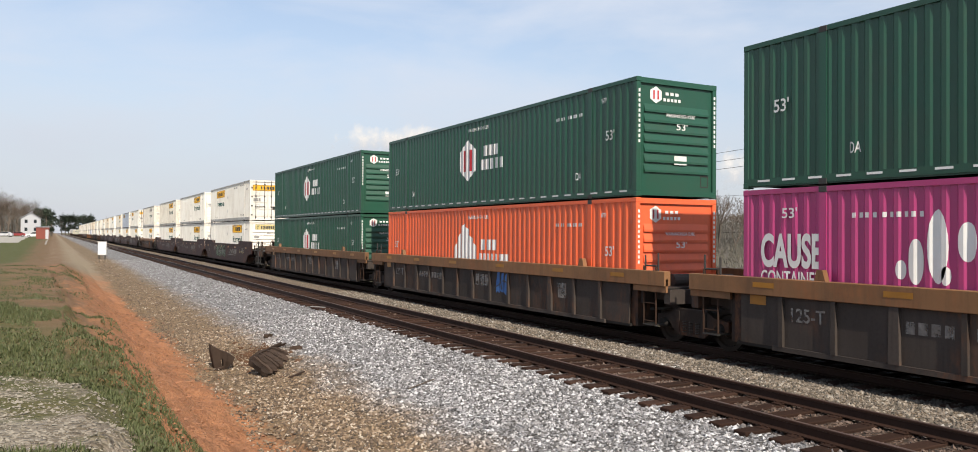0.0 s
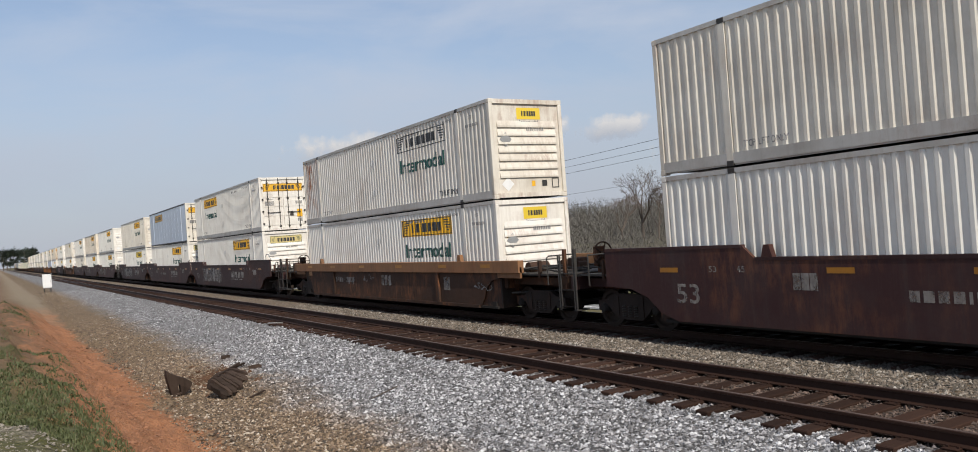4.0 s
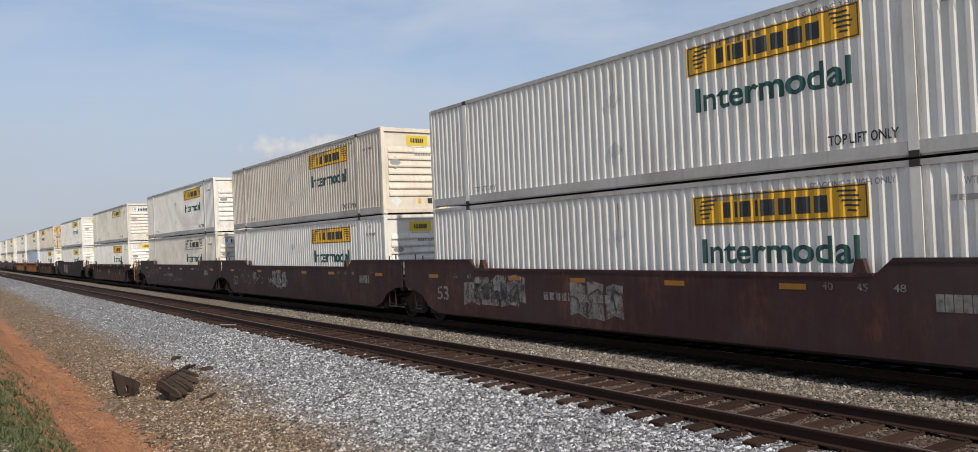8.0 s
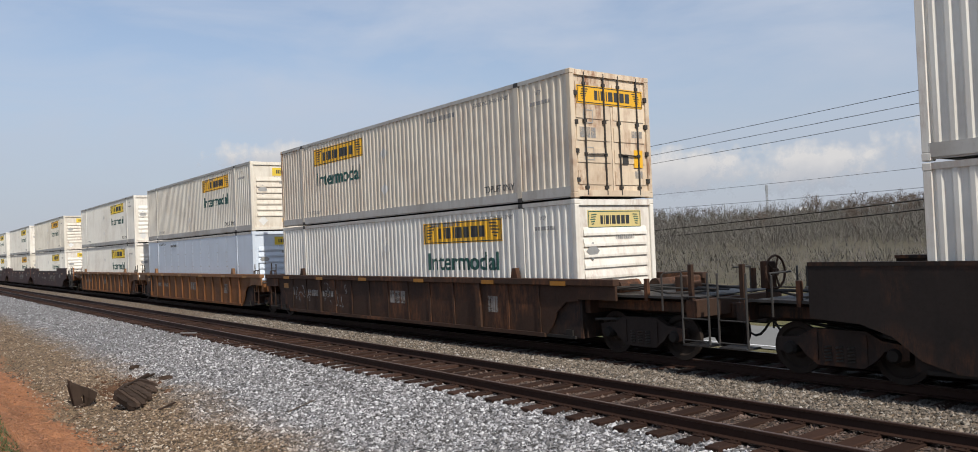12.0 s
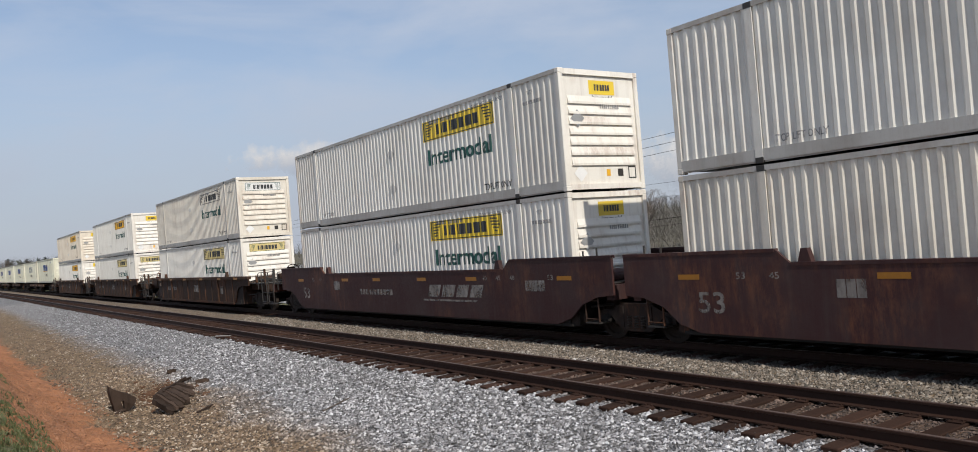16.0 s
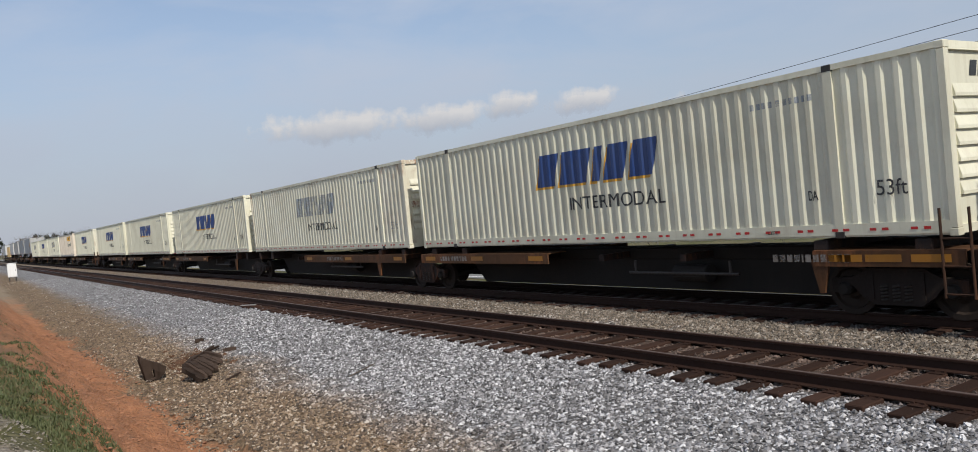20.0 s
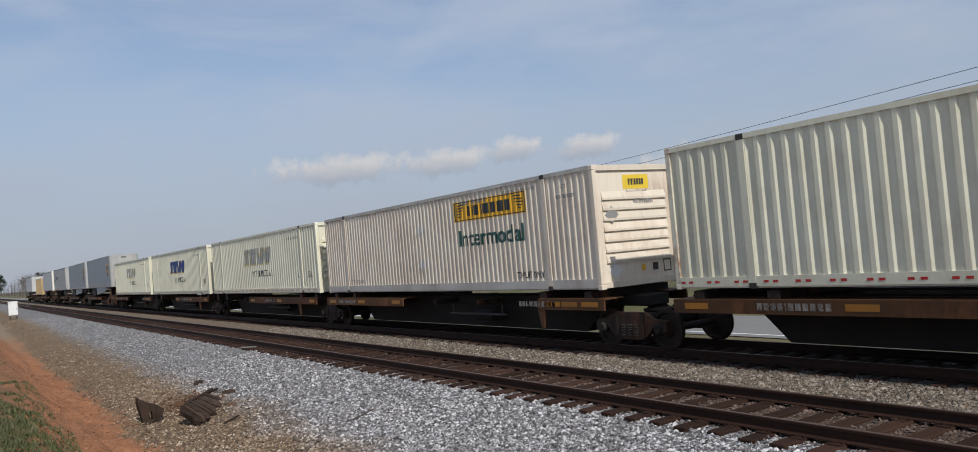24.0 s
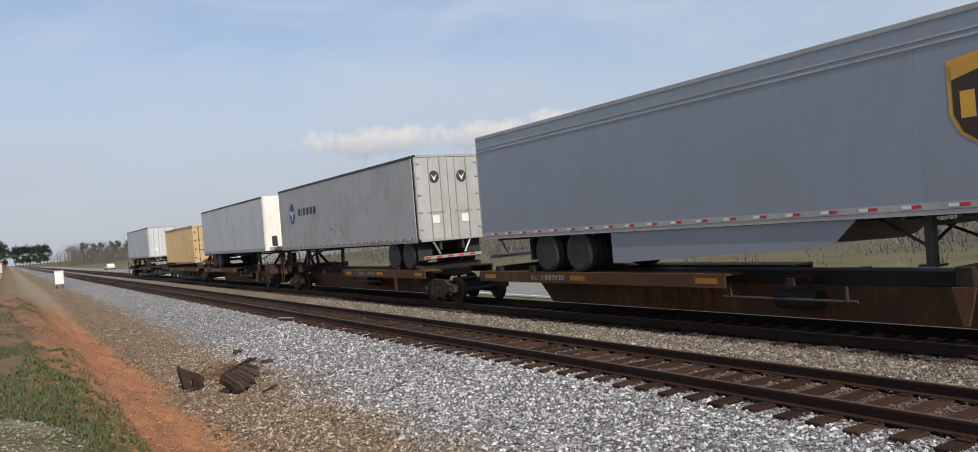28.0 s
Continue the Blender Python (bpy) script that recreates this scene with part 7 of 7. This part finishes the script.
def trailer(label, skin, end_skin, rear_near, band, skirt, emblem=None):
    t = thing("semi_trailer", label, "trailer", "trailers on the train")
    Lt, W, z0, z1 = 16.15, 1.295, 2.11, 5.14
    for s in (-1, 1):
        n = 13
        for i in range(n):
            a, b = 0.22 + (Lt - 0.27) * i / n, 0.22 + (Lt - 0.27) * (i + 1) / n
            part("side_panel", boxes((*sorted((s * W, s * (W - 0.03))), a + 0.001, b - 0.001, z0 + 0.17, z1 - 0.10)), skin, t)
        part("bottom_rail", boxes((*sorted((s * (W + 0.012), s * (W - 0.06))), 0.2, Lt - 0.02, z0 + 0.06, z0 + 0.17), (*sorted((s * (W + 0.004), s * (W - 0.06))), 0.2, Lt - 0.02, z0 - 0.02, z0 + 0.055)), GALV, t)
        part("top_rail", boxes((*sorted((s * (W + 0.01), s * (W - 0.06))), 0.2, Lt - 0.02, z1 - 0.10, z1), bevel=0.01), GALV if band else DARK_METAL, t)
        if band:
            part("belt_moulding", boxes((*sorted((s * (W + 0.015), s * (W - 0.01))), 0.2, Lt - 0.02, z1 - 0.46, z1 - 0.42), (*sorted((s * (W + 0.015), s * (W - 0.01))), 0.2, Lt - 0.02, z1 - 0.36, z1 - 0.33)), GALV, t)
        red, white = bmesh.new(), bmesh.new()
        for i in range(21):
            y = 0.5 + i * 0.74
            box(red, *sorted((s * (W + 0.013), s * (W + 0.018))), y, y + 0.16, z0 + 0.095, z0 + 0.145)
            box(white, *sorted((s * (W + 0.013), s * (W + 0.018))), y + 0.16, y + 0.32, z0 + 0.095, z0 + 0.145)
        part("red_tape", red, RED_TAPE, t)
        part("white_tape", white, WHITE_INK, t)
    part("roof", boxes((-W + 0.05, W - 0.05, 0.1, Lt - 0.05, z1 - 0.03, z1 - 0.012)), GALV, t)
    bm = boxes((-W + 0.05, W - 0.05, 0.1, Lt - 0.05, z0, z0 + 0.05))
    for i in range(18):
        box(bm, -W + 0.06, W - 0.06, 0.4 + i * 0.88, 0.47 + i * 0.88, z0 - 0.08, z0)
    part("floor_frame", bm, DARK_METAL, t)
    F = (lambda y: Lt - y) if rear_near else (lambda y: y)

    def ys(a, b):
        return sorted((F(a), F(b)))
    # nose with rounded corners
    bm = bmesh.new()
    ring = []
    for i in range(13):
        a = -math.pi / 2 + math.pi * i / 12
        x, y = (W - 0.22) * (1 if a > 0 else -1) + 0.22 * math.sin(a), 0.22 - 0.22 * math.cos(a)
        ring.append((x, F(y)))
    lo = [bm.verts.new((x, y, z0)) for x, y in ring]
    hi = [bm.verts.new((x, y, z1)) for x, y in ring]
    for i in range(12):
        bm.faces.new((lo[i], lo[i + 1], hi[i + 1], hi[i]))
    bm.faces.new(hi)
    bmesh.ops.recalc_face_normals(bm, faces=bm.faces)
    part("nose", bm, end_skin, t)
    part("nose_band", boxes((-W + 0.2, W - 0.2, *sorted((F(-0.012), F(0.01))), z0 + 0.0, z0 + 0.2)), GALV, t)
    part("connection_box", boxes((0.62, 0.95, *sorted((F(-0.03), F(0.01))), z0 + 0.28, z0 + 0.75), (-0.92, -0.62, *sorted((F(-0.025), F(0.01))), z0 + 0.25, z0 + 0.8)), DARK_METAL if not rear_near else GALV, t)
    # rear doors
    for s in (-1, 1):
        x0, x1 = sorted((s * 0.01, s * (W - 0.06)))
        d = part("door", boxes((x0, x1, *ys(Lt - 0.05, Lt), z0 + 0.1, z1 - 0.08)), skin if rear_near else end_skin, t)
        for xx in (0.3, 0.75):
            part("lock_rod", rods(0.02, ((s * xx, F(Lt + 0.03), z0 + 0.05), (s * xx, F(Lt + 0.03), z1 - 0.1))), GALV, d)
        for z in (0.4, 1.0, 1.6, 2.2, 2.7):
            part("hinge", boxes((*sorted((s * (W - 0.02), s * (W - 0.2))), *ys(Lt, Lt + 0.025), z0 + z, z0 + z + 0.06)), GALV, d)
        part("placard_holder", boxes((*sorted((s * 0.45, s * 0.72)), *ys(Lt, Lt + 0.015), z0 + 0.62, z0 + 0.9)), WHITE_INK, d)
        if emblem == "wing":
            on_end("emblem", shapes([(0.2 * math.cos(a), 0.22 * math.sin(a)) for a in [2 * math.pi * i / 16 for i in range(16)]]), INK, d, s * 0.55, z0 + 2.25, F(Lt) - 0.002, 0.006)
            on_end("emblem_mark", shapes([(-0.12, 0.1), (0, -0.14), (0.12, 0.1), (0, -0.02)]), WHITE_INK, d, s * 0.55, z0 + 2.25, F(Lt) - 0.002, 0.01)
            on_end("number_stencil", bars(0.7, 0.08, (1,) * 8), FAINT_INK, d, s * 0.55, z0 + 1.0, F(Lt) - 0.002, 0.006)
    part("rear_frame", boxes((-W, -W + 0.06, *ys(Lt - 0.06, Lt + 0.02), z0, z1), (W - 0.06, W, *ys(Lt - 0.06, Lt + 0.02), z0, z1), (-W, W, *ys(Lt - 0.06, Lt + 0.02), z1 - 0.08, z1), (-W, W, *ys(Lt - 0.06, Lt + 0.02), z0, z0 + 0.1)), GALV, t)
    g = part("underride_guard", boxes((-1.15, 1.15, *ys(Lt - 0.1, Lt), 1.50, 1.60)), GALV, t)
    part("guard_leg", rods(0.04, ((-0.5, F(Lt - 0.05), 1.65), (-0.75, F(Lt - 0.05), z0)), ((0.5, F(Lt - 0.05), 1.65), (0.75, F(Lt - 0.05), z0))), GALV, g)
    part("guard_tape", boxes(*[(-1.1 + i * 0.44, -0.9 + i * 0.44, *ys(Lt, Lt + 0.006), 1.52, 1.58) for i in range(5)]), RED_TAPE, g)
    # running gear
    yw = (12.98, 11.60) if not rear_near else (Lt - 1.05, Lt - 2.35)
    sub = part("suspension", boxes((-0.5, -0.4, *ys(yw[1] - 1.2, yw[0] + 1.0), z0 - 0.32, z0), (0.4, 0.5, *ys(yw[1] - 1.2, yw[0] + 1.0), z0 - 0.32, z0)), DARK_METAL, t)
    for y in yw:
        part("axle", rods(0.075, ((-1.0, F(y), 1.655), (1.0, F(y), 1.655)), n=10), BLACK_STEEL, sub)
        for s in (-1, 1):
            for o in (1.13, 0.82):
                w = cached("truck_wheel", t, pose(s * o, F(y), 1.655, 0, 0, 0 if s < 0 else 180), lambda p: part("wheel", lathe([(-0.09, 0.02), (-0.09, 0.12), (0.1, 0.12)], 14), DARK_METAL, p))
                cached("tyre", w, Matrix.Identity(4), tyre_part)
                cached("rim", w, Matrix.Identity(4), rim_part)
    part("mud_flap", boxes((-1.25, -0.7, *ys(yw[0] + 0.75, yw[0] + 0.77), 1.45, z0), (0.7, 1.25, *ys(yw[0] + 0.75, yw[0] + 0.77), 1.45, z0)), RUBBER, t)
    part("landing_gear", boxes((-0.95, -0.82, *ys(2.78, 2.92), 1.30, z0), (0.82, 0.95, *ys(2.78, 2.92), 1.30, z0), (-1.05, -0.72, *ys(2.7, 3.0), 1.26, 1.30), (0.72, 1.05, *ys(2.7, 3.0), 1.26, 1.30), (-0.82, 0.82, *ys(2.81, 2.89), 1.9, 1.98)), DARK_METAL, t)
    part("landing_brace", rods(0.028, ((-0.88, F(2.85), 1.55), (-0.6, F(4.0), z0)), ((0.88, F(2.85), 1.55), (0.6, F(4.0), z0)), ((-0.88, F(2.85), 1.6), (0.3, F(2.85), z0))), DARK_METAL, t)
    part("kingpin_plate", boxes((-0.6, 0.6, *ys(0.2, 1.5), z0 - 0.04, z0)), DARK_METAL, t)
    if skirt:
        for s in (-1, 1):
            bm = bmesh.new()
            slab(bm, [(F(4.6), 1.62), (F(10.3), 1.36), (F(10.3), z0 - 0.03), (F(3.9), z0 - 0.03), (F(4.3), 1.72)], *sorted((s * 1.24, s * 1.215)))
            part("side_skirt", bm, TRAILER_GREY, t, "grey side skirt")
    x = -W
    if emblem == "shield":
        sh = [(-0.5, 0.62), (0, 0.70), (0.5, 0.62), (0.5, -0.15), (0.38, -0.42), (0, -0.70), (-0.38, -0.42), (-0.5, -0.15)]
        on_side("emblem_border", shapes([(u * 1.12, v * 1.06) for u, v in sh]), GOLD, t, 1.62, 3.72, x, None, (), 0.006, "gold rim of a brown shield")
        on_side("emblem", shapes(sh), SHIELD, t, 1.62, 3.72, x, None, (), 0.010, "dark brown shield emblem")
        on_side("emblem_cap", shapes([(-0.5, 0.62), (0, 0.70), (0.5, 0.62), (0.5, 0.40), (-0.05, 0.48), (-0.5, 0.36)]), GOLD, t, 1.62, 3.72, x, None, (), 0.014)
        on_side("emblem_mark", bars(0.78, 0.40, (1, 1, 1), 0, 0.3), GOLD, t, 1.62, 3.70, x, None, (), 0.014)
        on_side("lettering", glyphs("53'", 0.28, 0.16), INK, t, 0.42, 2.78, x, None, (), 0.006)
        on_end("number_stencil", bars(0.42, 0.14, (1,) * 6), INK, t, 0.0, z1 - 0.22, 0.0, 0.006)
    elif emblem == "wing":
        on_side("emblem", shapes([(0.42 * math.cos(a), 0.52 * math.sin(a)) for a in [2 * math.pi * i / 20 for i in range(20)]]), NAVY, t, 14.0, 3.85, x, None, (), 0.006, "dark blue oval emblem")
        on_side("emblem_mark", shapes([(-0.2, 0.25), (0, -0.38), (0.2, 0.25), (0, -0.05)], [(-0.34, 0.05), (-0.2, -0.05), (-0.2, 0.1), (-0.34, 0.15)], [(0.34, 0.05), (0.2, -0.05), (0.2, 0.1), (0.34, 0.15)]), WHITE_INK, t, 14.0, 3.85, x, None, (), 0.010)
        on_side("painted_sign", bars(2.6, 0.34, (1, 0.3, 1, 1, 1, 1), 0.12), INK, t, 11.8, 3.88, x, None, (), 0.006)
        graffiti(t, 7.0, 9.0, 2.55, 3.2, x - 0.002, FAINT_INK, 91, 0.04)
    return t


# ---- the train: where each load's leading end stands at the start, and what it is ----
LEAD = [-4.31, 15.23, 34.84, 58.39, 78.04, 97.8, 120.63, 144.07, 163.56, 183.1, 206.72, 226.04, 245.42, 268.79, 292.26, 315.83, 335.18, 354.45, 377.95, 397.52, 417.0, 440.57, 464.26, 487.8, 508.5, 525.62, 542.86, 560.89, 578.36, 596.92, 615.35, 632.52, 649.73, 667.03, 686.19, 704.51, 724.97, 744.17, 762.79, 786.5]
STACKS = [("green", "pink"), ("green", "orange"), ("green", "green"), ("door", "white_wide"), ("white", "white"), ("dull", "white"),
          ("rust", "white"), ("door", "white_wide"), ("smooth_door", "white_wide"), ("dull", "white_lemon"), ("white", "white"), ("cream", "white"),
          ("white", "outline"), ("cream_plain", "white"), ("white_lemon", "white_lemon"), ("rust_door", "white_wide"), ("dull", "smooth"), ("white_lemon", "white_lemon"),
          ("dull", "white_lemon"), ("white_lemon", "dull"), ("white_lemon", "white_lemon"), ("outline", "pale"), ("white", "pale"), ("cream", "white")]
WELLS = [("ochre", "aa"), ("ochre", "aa"), ("ochre", "ac"), ("maroon", "ca"), ("maroon", "aa"), ("maroon", "ac"), ("ochre", "cc"),
         ("maroon", "ca"), ("maroon", "aa"), ("maroon", "ac"), ("maroon", "ca"), ("maroon", "aa"), ("maroon", "ac"), ("brown", "cc"), ("dark", "cc"),
         ("brown", "ca"), ("yellow", "aa"), ("yellow", "ac"), ("maroon", "ca"), ("maroon", "aa"), ("maroon", "ac"), ("brown", "cc"), ("brown", "cc"), ("brown", "cc")]
WELL_WORDS = {"maroon": "maroon steel well car with pale stencils, grimy sides", "dark": "sooty dark well car with pink-grey graffiti",
              "ochre": "sooty ribbed well car with faded ochre top sills", "yellow": "faded yellow-ochre ribbed well car", "brown": "rusty brown ribbed well car"}
TAGS = {1: [("block", 6.2, 0.95, 0.75, 0.7, BLUE_TAG, 3)], 3: [("block", 9.8, 1.02, 4.2, 1.0, GREEN_TAG, 5), ("loops", 1.7, 1.1, 1.8, 0.4, PALE_YELLOW, 6)],
        4: [("loops", 12.5, 1.15, 3.0, 0.5, DIM_INK, 8)], 6: [("loops", 11.0, 1.0, 1.6, 0.5, GREY_TAG, 10), ("loops", 9.2, 1.05, 1.3, 0.5, GREY_TAG, 11), ("loops", 0.8, 0.9, 1.0, 0.4, GREY_TAG, 12)],
        7: [("block", 11.3, 1.0, 5.2, 0.95, GREY_TAG, 14)], 9: [("block", 10.8, 1.0, 5.6, 0.95, GREY_TAG, 16)],
        10: [("block", 13.0, 0.95, 2.6, 0.7, DIM_INK, 18), ("block", 8.9, 0.95, 1.8, 0.9, DIM_INK, 19), ("block", 12.6, 1.1, 2.4, 0.8, GREY_TAG, 20)],
        11: [("loops", 13.0, 1.0, 3.2, 0.6, DIM_INK, 22), ("block", 9.4, 1.05, 1.7, 0.8, DIM_INK, 23)], 12: [("loops", 14.0, 1.0, 2.4, 0.8, DIM_INK, 24), ("loops", 10.2, 1.15, 2.0, 0.5, GREY_TAG, 25), ("loops", 8.0, 0.75, 3.4, 0.25, GREY_TAG, 26)],
        13: [("loops", 14.2, 1.1, 2.5, 0.6, DIM_INK, 28)], 14: [("block", 10.9, 1.05, 3.0, 1.0, paint("pink_grey_spray_paint", (0.30, 0.17, 0.16), (0.12, 0.08, 0.08), 0.5, 0.6), 30)],
        15: [("loops", 13.0, 1.0, 4.5, 0.9, GREY_TAG, 32)], 22: [("loops", 2.3, 1.0, 0.9, 0.7, GREY_TAG, 34)], 23: [("loops", 9.5, 1.05, 5.0, 0.3, DIM_INK, 36), ("loops", 3.4, 1.05, 0.9, 0.6, GREY_TAG, 37)]}
SINGLES = ["ivory", "ivory_rust", "ivory", "ivory", "ivory", "ivory_rusty_end", "cream", "ivory_faded", "ivory", "ivory_faded"]
CONSIST = []


def add(ob, k, z=0.0, dy=0.0):
    CONSIST.append((ob, LEAD[k] + dy, z))


def build_train():
    for k, ((up, low), (style, ends)) in enumerate(zip(STACKS, WELLS)):
        add(well_car(style, ends, WELL_WORDS[style], k, TAGS.get(k, ())), k)
        add(load(low), k, 0.47)
        add(load(up), k, 3.392)
    for k, kind in enumerate(SINGLES, 24):
        ends = ("c" if k in (24, 29) else "a") + ("c" if k in (28, 33) else "a")
        deck = [(0.3, 8.7)] if k == 32 else {0: [(9.8, 16.3), (-0.1, 2.4)], 1: [(0.3, 9.4)], 2: [(8.0, 16.2)]}[k % 3]
        add(spine_car(ends, "black skeleton rail car with rusty brown side decks", deck, k), k)
        add(load(kind), k, 1.32)
    shield_trailer = trailer("silver-grey road trailer with brown shield emblem and side skirts", TRAILER_GREY, TRAILER_DIRTY, False, True, True, "shield")
    rows = [shield_trailer, None, trailer("grimy grey-white road trailer, rear doors leading, dark emblem", TRAILER_DIRTY, TRAILER_WHITE, True, False, False, "wing"),
            trailer("plain grey-white road trailer without markings", TRAILER_WHITE, WHITE, False, False, False), None,
            trailer("plain white road trailer with white rear doors leading", TRAILER_WHITE, WHITE, True, False, False)]
    for i, t in enumerate(rows):
        k = 34 + i
        ends = ("c" if k in (34, 37) else "a") + ("c" if k in (36, 39) else "a")
        rear = i in (2, 5)
        add(spine_car(ends, "rusty skeleton rail car with rusty wheel decks and trailer hitch", [(-0.2, 7.5)] if rear else [(6.9, 16.5)] if i != 4 else [(0.0, 12.4)], k, "rear" if rear else "nose"), k, 0, -0.4)
        if i == 1:
            t = copy_thing(shield_trailer, Matrix.Identity(4))
        if i == 4:
            add(load("tan"), k, 1.5, 1.0)
        else:
            add(t, k, 0, -0.28)


build_train()


# ---- the train rolls by at about 25 m/s and slows a little ----
ROLL = [(0, 0.0), (4, 101.33), (8, 202.3), (12, 302.86), (16, 402.93), (20, 502.47), (24, 601.41), (28, 699.7)]


def motions():
    for ob, lead, z in CONSIST:
        walk(ob, [(t, pose(RAIL_X, lead - s, z)) for t, s in ROLL])


motions()
